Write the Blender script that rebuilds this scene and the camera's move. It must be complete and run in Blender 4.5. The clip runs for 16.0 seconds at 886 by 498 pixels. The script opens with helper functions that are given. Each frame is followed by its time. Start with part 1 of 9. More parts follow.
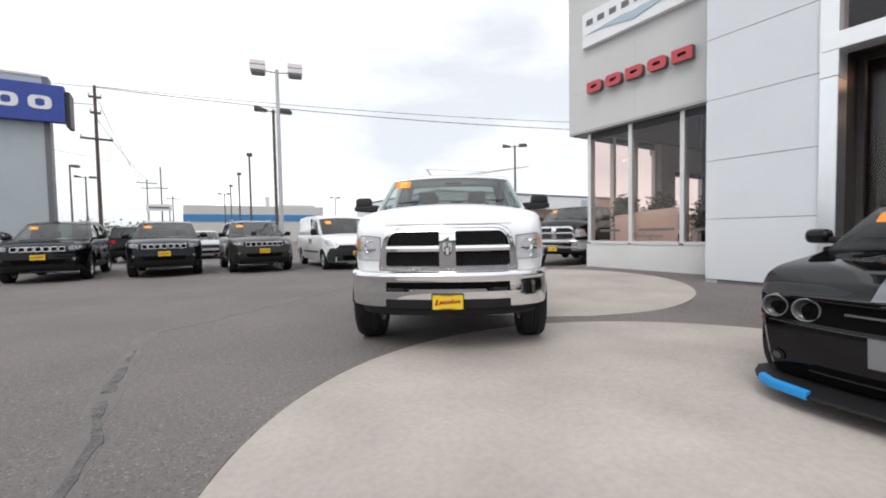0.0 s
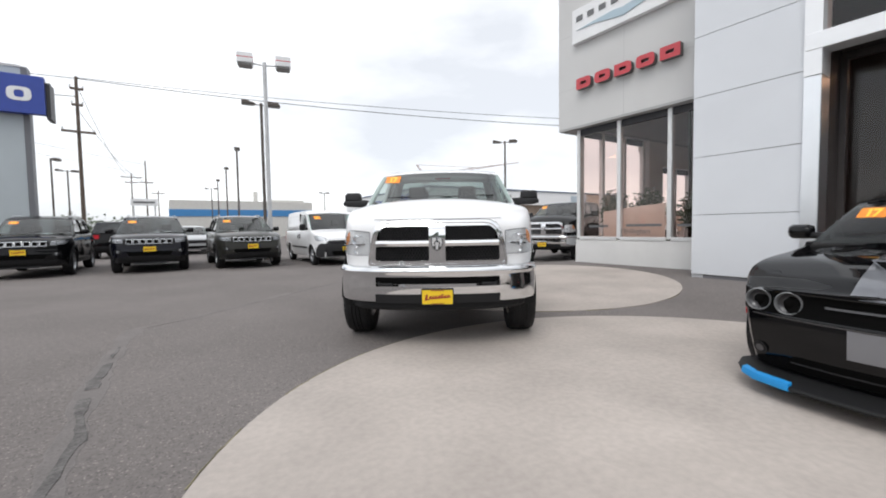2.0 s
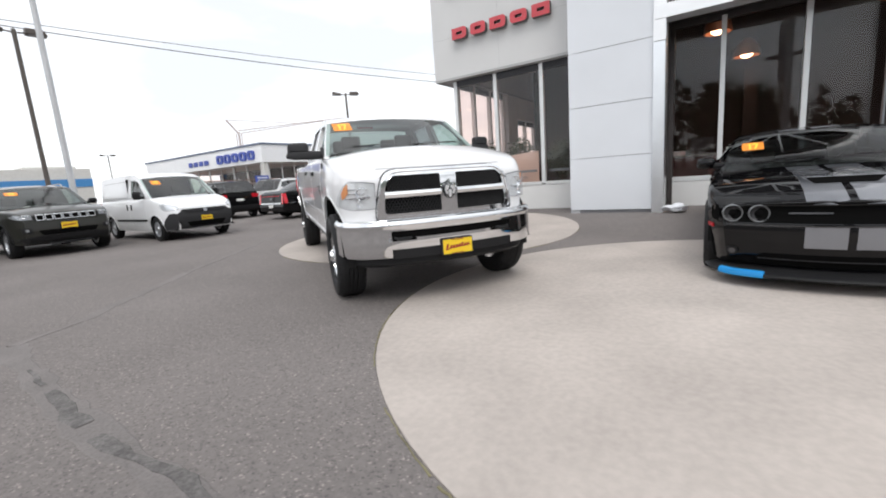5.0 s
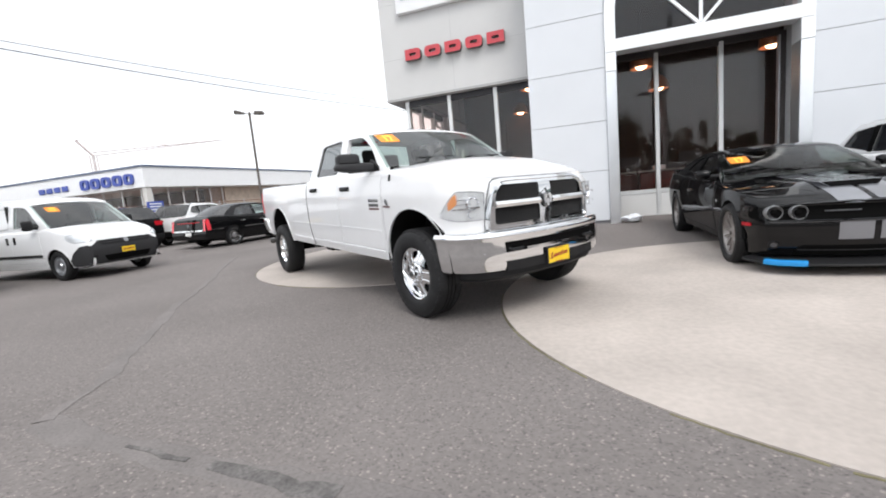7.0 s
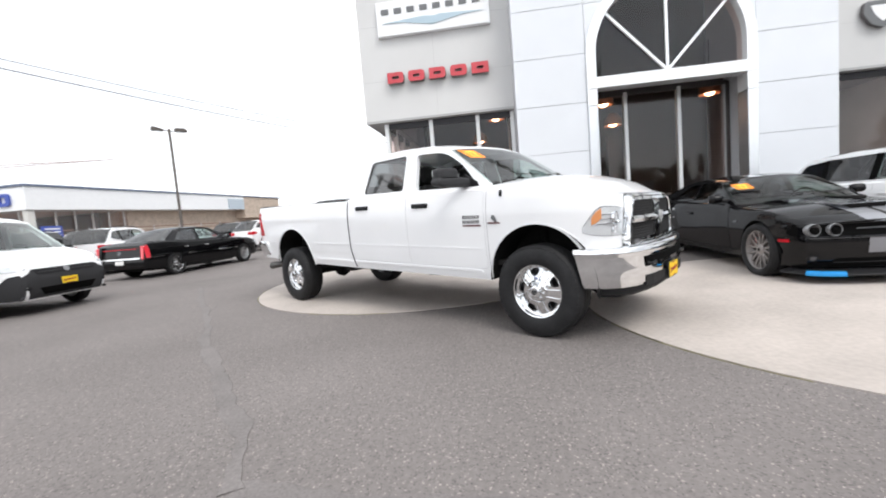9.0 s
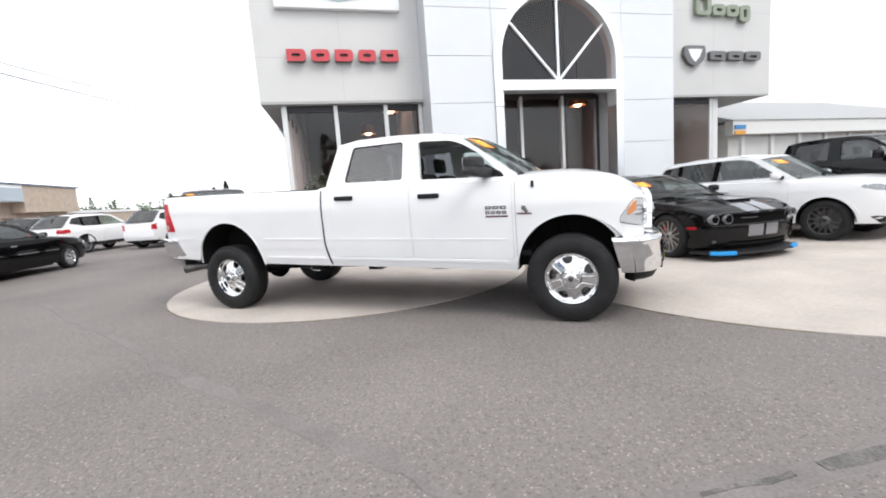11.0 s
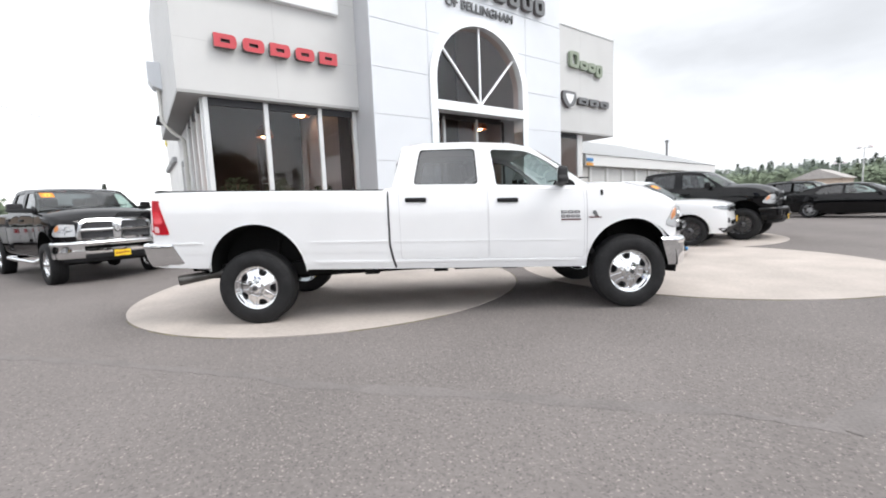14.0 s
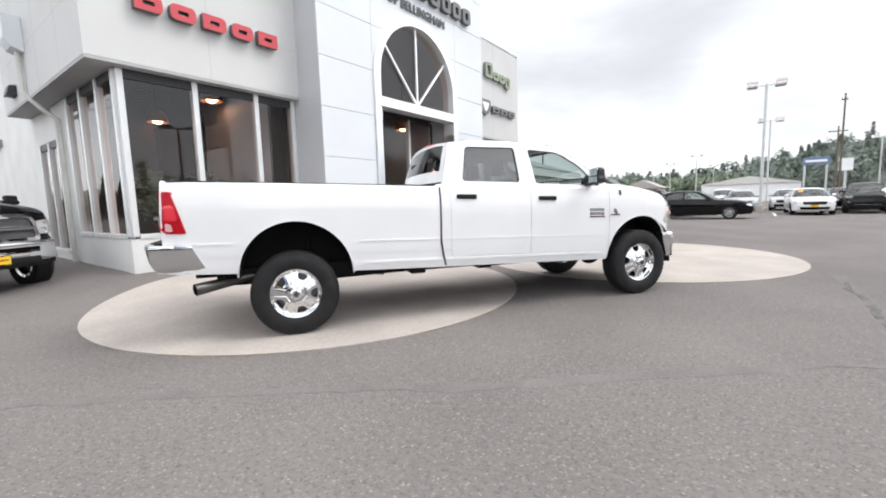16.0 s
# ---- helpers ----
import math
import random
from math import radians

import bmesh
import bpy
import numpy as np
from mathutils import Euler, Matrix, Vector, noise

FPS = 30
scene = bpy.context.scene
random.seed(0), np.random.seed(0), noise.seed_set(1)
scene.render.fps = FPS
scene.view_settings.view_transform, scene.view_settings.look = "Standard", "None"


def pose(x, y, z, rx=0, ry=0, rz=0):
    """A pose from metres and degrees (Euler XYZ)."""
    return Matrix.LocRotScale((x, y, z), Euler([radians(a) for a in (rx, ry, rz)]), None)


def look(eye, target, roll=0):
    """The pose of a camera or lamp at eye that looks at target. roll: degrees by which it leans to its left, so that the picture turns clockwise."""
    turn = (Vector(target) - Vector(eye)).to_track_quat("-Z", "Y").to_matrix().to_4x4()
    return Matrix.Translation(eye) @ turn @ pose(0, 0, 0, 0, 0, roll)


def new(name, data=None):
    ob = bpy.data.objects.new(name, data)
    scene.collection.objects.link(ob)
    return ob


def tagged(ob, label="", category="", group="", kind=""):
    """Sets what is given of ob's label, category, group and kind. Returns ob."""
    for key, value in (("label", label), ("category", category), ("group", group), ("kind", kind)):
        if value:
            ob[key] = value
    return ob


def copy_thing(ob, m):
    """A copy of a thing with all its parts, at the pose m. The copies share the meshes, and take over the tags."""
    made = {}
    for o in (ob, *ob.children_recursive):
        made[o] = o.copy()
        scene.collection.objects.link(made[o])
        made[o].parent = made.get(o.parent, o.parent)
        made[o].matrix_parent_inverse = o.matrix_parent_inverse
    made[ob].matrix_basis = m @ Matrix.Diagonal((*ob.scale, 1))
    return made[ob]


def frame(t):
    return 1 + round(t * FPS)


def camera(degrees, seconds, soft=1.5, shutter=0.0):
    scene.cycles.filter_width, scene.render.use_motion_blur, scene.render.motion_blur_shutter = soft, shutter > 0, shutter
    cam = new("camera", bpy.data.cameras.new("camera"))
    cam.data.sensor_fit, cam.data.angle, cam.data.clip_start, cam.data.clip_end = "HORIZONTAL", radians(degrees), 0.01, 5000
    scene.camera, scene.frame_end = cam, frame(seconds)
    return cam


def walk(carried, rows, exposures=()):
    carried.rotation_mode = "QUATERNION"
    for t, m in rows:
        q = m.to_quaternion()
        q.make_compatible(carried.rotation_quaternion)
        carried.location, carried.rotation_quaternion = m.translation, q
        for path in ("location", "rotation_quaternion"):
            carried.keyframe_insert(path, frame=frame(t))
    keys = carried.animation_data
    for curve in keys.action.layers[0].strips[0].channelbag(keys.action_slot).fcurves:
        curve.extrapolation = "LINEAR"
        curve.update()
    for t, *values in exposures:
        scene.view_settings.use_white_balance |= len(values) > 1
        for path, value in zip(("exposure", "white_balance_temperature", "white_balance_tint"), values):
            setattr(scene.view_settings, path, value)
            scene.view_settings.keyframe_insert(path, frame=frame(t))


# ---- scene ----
cam = camera(93.5, 16.0, soft=1.9, shutter=0.25)
PATH = [
    (0, (-0.139, 0.077, 1.153), (0.922, 1.77, 1.072), -1.0),
    (0.5, (-0.127, 0.081, 1.152), (0.944, 1.768, 1.05), -0.9),
    (1, (-0.135, 0.079, 1.152), (0.943, 1.762, 1.057), -1.0),
    (1.5, (-0.141, 0.082, 1.15), (0.939, 1.763, 1.05), -0.8),
    (2, (-0.134, 0.077, 1.144), (0.966, 1.744, 1.042), -0.9),
    (2.5, (-0.191, 0.103, 1.108), (1.012, 1.697, 1.003), -1.5),
    (3, (-0.271, 0.243, 1.07), (1.03, 1.758, 0.963), -4.9),
    (3.5, (-0.397, 0.452, 1.057), (0.92, 1.951, 0.914), -3.6),
    (4, (-0.707, 0.64, 1.053), (0.788, 1.951, 0.841), -2.7),
    (4.2, (-0.833, 0.744, 1.076), (0.704, 1.997, 0.815), -3.0),
    (6.3, (-1.673, 2.433, 1.122), (0.114, 3.299, 0.883), -4.4),
    (6.5, (-1.742, 2.581, 1.118), (0.073, 3.393, 0.9), -4.5),
    (7, (-1.903, 3.03, 1.139), (-0.033, 3.687, 0.872), -5.2),
    (7.5, (-1.987, 3.495, 1.16), (-0.11, 4.14, 0.916), -5.9),
    (8, (-2.084, 3.978, 1.157), (-0.155, 4.456, 0.935), -6.1),
    (8.5, (-2.13, 4.453, 1.163), (-0.196, 4.888, 0.9), -6.1),
    (9, (-2.144, 4.876, 1.179), (-0.168, 5.134, 1.01), -4.7),
    (9.2, (-2.167, 5.055, 1.195), (-0.178, 5.17, 1.021), -4.6),
    (11.3, (-1.812, 6.812, 1.263), (0.094, 6.252, 1.029), -4.0),
    (11.5, (-1.804, 6.957, 1.244), (0.075, 6.311, 1.018), -3.8),
    (12, (-1.725, 7.372, 1.251), (0.08, 6.548, 0.996), -3.0),
    (12.5, (-1.535, 7.78, 1.261), (0.261, 6.934, 1.015), -3.5),
    (13, (-1.398, 8.22, 1.259), (0.32, 7.22, 1.034), -2.8),
    (13.5, (-1.201, 8.62, 1.247), (0.473, 7.557, 0.988), -3.2),
    (14, (-0.964, 9.028, 1.266), (0.649, 7.865, 1.052), -2.4),
    (14.5, (-0.7, 9.437, 1.279), (0.805, 8.138, 1.055), -3.0),
    (15, (-0.329, 9.787, 1.291), (1.124, 8.429, 1.079), -2.2),
    (15.5, (0.019, 10.135, 1.272), (1.316, 8.624, 1.086), -1.0),
    (16, (0.442, 10.403, 1.274), (1.629, 8.809, 1.049), -1.7),
]
EXPOSURES = [(0.0, 0.32), (2.0, 0.32), (4.2, 0.4), (6.5, 0.70), (9.0, 0.87), (12.0, 0.90), (16.0, 0.9)]
walk(cam, [(t, look(eye, target, roll)) for t, eye, target, roll in PATH], EXPOSURES)

# ---- world and sun: bright overcast ----
world = bpy.data.worlds.new("overcast_sky")
scene.world = world
world.use_nodes = True
wn, wl = world.node_tree.nodes, world.node_tree.links
wn.clear()
w_out = wn.new("ShaderNodeOutputWorld")
w_bg = wn.new("ShaderNodeBackground")
w_sky = wn.new("ShaderNodeTexSky")
w_sky.sky_type, w_sky.sun_disc = "NISHITA", False
w_sky.sun_elevation, w_sky.sun_rotation = radians(52), radians(-125)
w_tc = wn.new("ShaderNodeTexCoord")
w_map = wn.new("ShaderNodeMapping")
w_map.inputs["Scale"].default_value = (1.3, 1.3, 3.4)
w_map.inputs["Location"].default_value = (0.35, 0.1, 0.2)
w_noise = wn.new("ShaderNodeTexNoise")
w_noise.inputs["Scale"].default_value, w_noise.inputs["Detail"].default_value = 1.5, 6.0
w_ramp = wn.new("ShaderNodeValToRGB")
w_ramp.color_ramp.elements[0].position, w_ramp.color_ramp.elements[0].color = 0.34, (0.74, 0.765, 0.81, 1)
w_ramp.color_ramp.elements[1].position, w_ramp.color_ramp.elements[1].color = 0.62, (1.20, 1.21, 1.23, 1)
w_gain = wn.new("ShaderNodeMix")
w_gain.data_type, w_gain.blend_type = "RGBA", "MULTIPLY"
w_gain.inputs["Factor"].default_value = 1.0
w_gain.inputs["B"].default_value = (0.10, 0.10, 0.10, 1)
w_mix = wn.new("ShaderNodeMix")
w_mix.data_type = "RGBA"
w_mix.inputs["Factor"].default_value = 0.88
wl.new(w_tc.outputs["Generated"], w_map.inputs["Vector"])
wl.new(w_map.outputs["Vector"], w_noise.inputs["Vector"])
wl.new(w_noise.outputs["Fac"], w_ramp.inputs["Fac"])
wl.new(w_sky.outputs["Color"], w_gain.inputs["A"])
wl.new(w_gain.outputs["Result"], w_mix.inputs["A"])
wl.new(w_ramp.outputs["Color"], w_mix.inputs["B"])
# a grey cloud bank low in the south
w_dot = wn.new("ShaderNodeVectorMath")
w_dot.operation = "DOT_PRODUCT"
w_dot.inputs[1].default_value = (0.22, -0.95, 0.20)
w_range = wn.new("ShaderNodeMapRange")
w_range.interpolation_type = "SMOOTHSTEP"
w_range.inputs["From Min"].default_value, w_range.inputs["From Max"].default_value = 0.74, 0.96
w_soft = wn.new("ShaderNodeMapRange")
w_soft.inputs["From Min"].default_value, w_soft.inputs["From Max"].default_value = 0.30, 0.62
w_soft.inputs["To Min"].default_value, w_soft.inputs["To Max"].default_value = 1.0, 0.55
w_mul = wn.new("ShaderNodeMath")
w_mul.operation = "MULTIPLY"
w_bank = wn.new("ShaderNodeMix")
w_bank.data_type = "RGBA"
w_bank.inputs["B"].default_value = (0.42, 0.435, 0.46, 1)
wl.new(w_tc.outputs["Generated"], w_dot.inputs[0])
wl.new(w_dot.outputs["Value"], w_range.inputs["Value"])
wl.new(w_noise.outputs["Fac"], w_soft.inputs["Value"])
wl.new(w_range.outputs["Result"], w_mul.inputs[0])
wl.new(w_soft.outputs["Result"], w_mul.inputs[1])
wl.new(w_mul.outputs["Value"], w_bank.inputs["Factor"])
wl.new(w_mix.outputs["Result"], w_bank.inputs["A"])
wl.new(w_bank.outputs["Result"], w_bg.inputs["Color"])
wl.new(w_bg.outputs["Background"], w_out.inputs["Surface"])
w_bg.inputs["Strength"].default_value = 1.0

sun_lamp = bpy.data.lights.new("sun", "SUN")
sun_lamp.energy, sun_lamp.angle, sun_lamp.color = 0.9, radians(25), (1.0, 0.97, 0.93)
new("sun", sun_lamp).matrix_world = look((-20, -14, 32), (0, 0, 0))


# ---- materials ----
def mat(name, base, rough=0.5, metal=0.0, var=0.0, var_scale=3.0, fine=0.0, fine_scale=60.0, bump=0.0, bump_scale=80.0,
        coat=0.0, spec=0.5, emit=None, emit_strength=0.0, rough_var=0.0, stretch=(1, 1, 1)):
    m = bpy.data.materials.new(name)
    m.use_nodes = True
    n, l = m.node_tree.nodes, m.node_tree.links
    b = n["Principled BSDF"]
    b.inputs["Base Color"].default_value = (*base, 1)
    b.inputs["Roughness"].default_value = rough
    b.inputs["Metallic"].default_value = metal
    b.inputs["Specular IOR Level"].default_value = spec
    b.inputs["Coat Weight"].default_value = coat
    b.inputs["Coat Roughness"].default_value = 0.03
    if emit:
        b.inputs["Emission Color"].default_value = (*emit, 1)
        b.inputs["Emission Strength"].default_value = emit_strength
    if var or fine or bump or rough_var:
        tc = n.new("ShaderNodeTexCoord")
        mp = n.new("ShaderNodeMapping")
        mp.inputs["Scale"].default_value = stretch
        l.new(tc.outputs["Object"], mp.inputs["Vector"])
        col = None
        for amount, scale, detail in ((var, var_scale, 5.0), (fine, fine_scale, 2.0)):
            if not amount:
                continue
            t = n.new("ShaderNodeTexNoise")
            t.inputs["Scale"].default_value, t.inputs["Detail"].default_value = scale, detail
            l.new(mp.outputs["Vector"], t.inputs["Vector"])
            r = n.new("ShaderNodeMapRange")
            r.inputs["From Min"].default_value, r.inputs["From Max"].default_value = 0.3, 0.7
            r.inputs["To Min"].default_value, r.inputs["To Max"].default_value = 1 - amount, 1 + amount
            l.new(t.outputs["Fac"], r.inputs["Value"])
            x = n.new("ShaderNodeMix")
            x.data_type, x.blend_type = "RGBA", "MULTIPLY"
            x.inputs["Factor"].default_value = 1.0
            if col:
                l.new(col, x.inputs["A"])
            else:
                x.inputs["A"].default_value = (*base, 1)
            l.new(r.outputs["Result"], x.inputs["B"])
            col = x.outputs["Result"]
        if col:
            l.new(col, b.inputs["Base Color"])
        if rough_var:
            t = n.new("ShaderNodeTexNoise")
            t.inputs["Scale"].default_value = var_scale * 2
            l.new(mp.outputs["Vector"], t.inputs["Vector"])
            r = n.new("ShaderNodeMapRange")
            r.inputs["To Min"].default_value, r.inputs["To Max"].default_value = max(0.0, rough - rough_var), rough + rough_var
            l.new(t.outputs["Fac"], r.inputs["Value"])
            l.new(r.outputs["Result"], b.inputs["Roughness"])
        if bump:
            t = n.new("ShaderNodeTexNoise")
            t.inputs["Scale"].default_value, t.inputs["Detail"].default_value = bump_scale, 4.0
            l.new(mp.outputs["Vector"], t.inputs["Vector"])
            k = n.new("ShaderNodeBump")
            k.inputs["Strength"].default_value, k.inputs["Distance"].default_value = bump, 0.01
            l.new(t.outputs["Fac"], k.inputs["Height"])
            l.new(k.outputs["Normal"], b.inputs["Normal"])
    return m


def glass_mat(name, tint, f0=0.04, gain=1.0, rough=0.0):
    """A thin pane: tinted see-through with mirror gloss that grows towards grazing."""
    m = bpy.data.materials.new(name)
    m.use_nodes = True
    n, l = m.node_tree.nodes, m.node_tree.links
    n.clear()
    out, mix, tr, gl, lw = (n.new("ShaderNode" + k) for k in ("OutputMaterial", "MixShader", "BsdfTransparent", "BsdfGlossy", "LayerWeight"))
    tr.inputs["Color"].default_value = (*tint, 1)
    gl.inputs["Roughness"].default_value = rough
    lw.inputs["Blend"].default_value = 0.5
    p, k = n.new("ShaderNodeMath"), n.new("ShaderNodeMath")
    p.operation = "POWER"
    p.inputs[1].default_value = 5.0
    k.operation, k.use_clamp = "MULTIPLY_ADD", True
    k.inputs[1].default_value, k.inputs[2].default_value = 1 - f0 * gain, f0 * gain
    l.new(lw.outputs["Facing"], p.inputs[0])
    l.new(p.outputs["Value"], k.inputs[0])
    l.new(k.outputs["Value"], mix.inputs["Fac"])
    l.new(tr.outputs["BSDF"], mix.inputs[1])
    l.new(gl.outputs["BSDF"], mix.inputs[2])
    l.new(mix.outputs["Shader"], out.inputs["Surface"])
    return m


def asphalt_mat(name, base, patch=0.14):
    """Weathered asphalt: pale stone chips in a grey binder, broad worn patches."""
    m = mat(name, base, rough=0.88, var=patch, var_scale=0.45, fine=0.10, fine_scale=30, bump=0.25, bump_scale=70, spec=0.12)
    n, l = m.node_tree.nodes, m.node_tree.links
    b = n["Principled BSDF"]
    src = b.inputs["Base Color"].links[0].from_socket
    tc = n.new("ShaderNodeTexCoord")
    v = n.new("ShaderNodeTexVoronoi")
    v.inputs["Scale"].default_value = 105
    l.new(tc.outputs["Object"], v.inputs["Vector"])
    sep = n.new("ShaderNodeSeparateColor")
    l.new(v.outputs["Color"], sep.inputs["Color"])
    r = n.new("ShaderNodeMapRange")
    r.inputs["From Min"].default_value, r.inputs["From Max"].default_value = 0.92, 1.0
    r.inputs["To Min"].default_value, r.inputs["To Max"].default_value = 0.0, 0.60
    l.new(sep.outputs["Red"], r.inputs["Value"])
    x = n.new("ShaderNodeMix")
    x.data_type = "RGBA"
    l.new(r.outputs["Result"], x.inputs["Factor"])
    l.new(src, x.inputs["A"])
    x.inputs["B"].default_value = (base[0] * 2.3, base[1] * 2.25, base[2] * 2.15, 1)
    r2 = n.new("ShaderNodeMapRange")
    r2.inputs["From Min"].default_value, r2.inputs["From Max"].default_value = 0.80, 1.0
    r2.inputs["To Min"].default_value, r2.inputs["To Max"].default_value = 0.0, 0.55
    l.new(sep.outputs["Green"], r2.inputs["Value"])
    y = n.new("ShaderNodeMix")
    y.data_type = "RGBA"
    l.new(r2.outputs["Result"], y.inputs["Factor"])
    l.new(x.outputs["Result"], y.inputs["A"])
    y.inputs["B"].default_value = (base[0] * 0.35, base[1] * 0.36, base[2] * 0.38, 1)
    l.new(y.outputs["Result"], b.inputs["Base Color"])
    return m


ASPHALT = asphalt_mat("asphalt", (0.186, 0.169, 0.162), 0.13)
STAIN = mat("asphalt_oil_stain", (0.122, 0.114, 0.110), rough=0.88, var=0.3, var_scale=9, fine=0.3, fine_scale=60, bump=0.3)
SEAM_FAINT = mat("asphalt_seam_worn", (0.166, 0.151, 0.145), rough=0.9, var=0.12, var_scale=3, fine=0.15, fine_scale=60, bump=0.2)
SEAM_TAR = mat("asphalt_seam", (0.152, 0.139, 0.134), rough=0.9, var=0.2, var_scale=4, fine=0.25, fine_scale=60, bump=0.5)
CONCRETE = mat("concrete", (0.450, 0.404, 0.370), rough=0.85, spec=0.15, var=0.13, var_scale=1.1, fine=0.06, fine_scale=22, bump=0.12, bump_scale=60, rough_var=0.1)
MOSS = mat("joint_moss", (0.21, 0.19, 0.11), rough=0.95, var=0.3, var_scale=6)
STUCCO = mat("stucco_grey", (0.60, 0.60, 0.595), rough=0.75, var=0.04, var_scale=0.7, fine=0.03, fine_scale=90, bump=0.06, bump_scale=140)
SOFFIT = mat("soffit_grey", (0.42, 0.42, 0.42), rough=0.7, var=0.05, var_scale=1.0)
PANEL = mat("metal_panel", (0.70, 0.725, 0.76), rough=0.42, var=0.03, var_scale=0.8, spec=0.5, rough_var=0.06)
# Darker copy of the panel tone, for tower sides and porch reveals.
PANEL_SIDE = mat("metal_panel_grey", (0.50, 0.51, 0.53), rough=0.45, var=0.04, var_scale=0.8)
JOINT = mat("joint_dark", (0.20, 0.20, 0.215), rough=0.8)
ARCH = mat("arch_aluminium", (0.86, 0.87, 0.88), rough=0.28, metal=0.35, var=0.03, var_scale=1.5)
MIRROR_METAL = mat("polished_cladding", (0.82, 0.84, 0.86), rough=0.32, metal=1.0, rough_var=0.06, var=0.03)
ALU = mat("window_aluminium", (0.72, 0.73, 0.73), rough=0.4, metal=0.3, var=0.03)
WHITE_BASE = mat("painted_base_white", (0.70, 0.70, 0.69), rough=0.6, var=0.06, var_scale=1.2, bump=0.04)
BRONZE_AND_SHADE = mat("bronze_cladding_and_shade", (0.055, 0.048, 0.047), rough=0.45, var=0.1)
DARK_FRAME = mat("dark_frame", (0.03, 0.03, 0.035), rough=0.5)
SHOP_GLASS = glass_mat("showroom_glass", (0.90, 0.80, 0.765), gain=1.45)
# Walls near black: the unlit room's dimness is put into the colour.
ROOM_WALL = mat("room_wall_unlit", (0.05, 0.036, 0.034), rough=0.8, var=0.1)
ROOM_SHADE = mat("room_shade", (0.035, 0.033, 0.034), rough=0.7, var=0.1)
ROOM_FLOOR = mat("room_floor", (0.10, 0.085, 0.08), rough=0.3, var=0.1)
SIGN_RED = mat("sign_red", (0.54, 0.06, 0.075), rough=0.35, var=0.03)
SIGN_YELLOW = mat("sign_yellow", (0.75, 0.62, 0.06), rough=0.5)
SIGN_EDGE = mat("sign_edge", (0.10, 0.09, 0.09), rough=0.5)
SIGN_GREEN = mat("sign_green", (0.25, 0.29, 0.22), rough=0.4)
SIGN_GREY = mat("sign_grey", (0.14, 0.145, 0.15), rough=0.4)
SIGN_WHITE = mat("sign_white", (0.82, 0.83, 0.84), rough=0.35, var=0.02)
SIGN_BLUE = mat("sign_blue", (0.04, 0.075, 0.36), rough=0.4, var=0.05)
SIGN_SILVER = mat("sign_silver", (0.40, 0.50, 0.56), rough=0.35, metal=0.3)
LAMP_WARM = mat("lamp_warm", (0.9, 0.5, 0.25), emit=(1.0, 0.66, 0.42), emit_strength=6.0)
COPPER = mat("copper_shade", (0.34, 0.15, 0.08), rough=0.4, metal=0.4)
POLE_GREY = mat("pole_galvanised", (0.55, 0.56, 0.57), rough=0.5, metal=0.2, var=0.06)
POLE_BROWN = mat("pole_brown", (0.10, 0.085, 0.075), rough=0.55, var=0.08)
WOOD_POLE = mat("wood_pole", (0.13, 0.10, 0.08), rough=0.9, var=0.2, stretch=(4, 4, 0.4), bump=0.3)
WIRE = mat("wire_black", (0.05, 0.05, 0.05), rough=0.7)
LAMP_LENS = mat("lamp_lens_grey", (0.25, 0.25, 0.24), rough=0.2)
ROOF_GREY = mat("roof_grey", (0.33, 0.335, 0.34), rough=0.7, var=0.06, stretch=(1, 6, 1))
WALL_PALE = mat("wall_pale", (0.62, 0.61, 0.58), rough=0.8, var=0.05, bump=0.05)
BRICK_TAN = mat("brick_tan", (0.50, 0.41, 0.335), rough=0.9, var=0.12, var_scale=2.0, fine=0.1, fine_scale=8)
BLUE_BAND = mat("band_blue", (0.06, 0.24, 0.52), rough=0.5, var=0.04)
LEAF_DARK = mat("leaf_dark", (0.045, 0.075, 0.035), rough=0.8, var=0.4, var_scale=0.6)
LEAF_MID = mat("leaf_mid", (0.12, 0.155, 0.095), rough=0.8, var=0.4, var_scale=0.4)
CONIFER = mat("conifer", (0.055, 0.075, 0.052), rough=0.85, var=0.35, var_scale=0.5)
# Far foliage is paled: aerial haze is put into these base colours.
HAZY_LEAF = mat("leaf_far_hazy", (0.22, 0.27, 0.18), rough=0.9, var=0.25, var_scale=0.12)
HAZY_WOOD = mat("wood_far_hazy", (0.22, 0.265, 0.22), rough=0.9, var=0.3, var_scale=0.08)
BARK = mat("bark", (0.10, 0.075, 0.055), rough=0.95, var=0.3, bump=0.4)


def leafy(m):
    """Leaf clumps shade softly, as a mass lit from above."""
    n, l = m.node_tree.nodes, m.node_tree.links
    g, a, b = n.new("ShaderNodeNewGeometry"), n.new("ShaderNodeVectorMath"), n.new("ShaderNodeVectorMath")
    a.operation, b.operation = "MULTIPLY_ADD", "NORMALIZE"
    a.inputs[1].default_value, a.inputs[2].default_value = (0.45, 0.45, 0.45), (0.0, 0.0, 0.75)
    l.new(g.outputs["Normal"], a.inputs[0])
    l.new(a.outputs["Vector"], b.inputs[0])
    l.new(b.outputs["Vector"], n["Principled BSDF"].inputs["Normal"])


for leaf in (LEAF_DARK, LEAF_MID, CONIFER, HAZY_LEAF, HAZY_WOOD):
    leafy(leaf)
# Hill tone is lightened too, to carry the distance haze.
HILL = mat("hill_wood_hazy", (0.17, 0.20, 0.165), rough=0.9, var=0.5, var_scale=0.05)


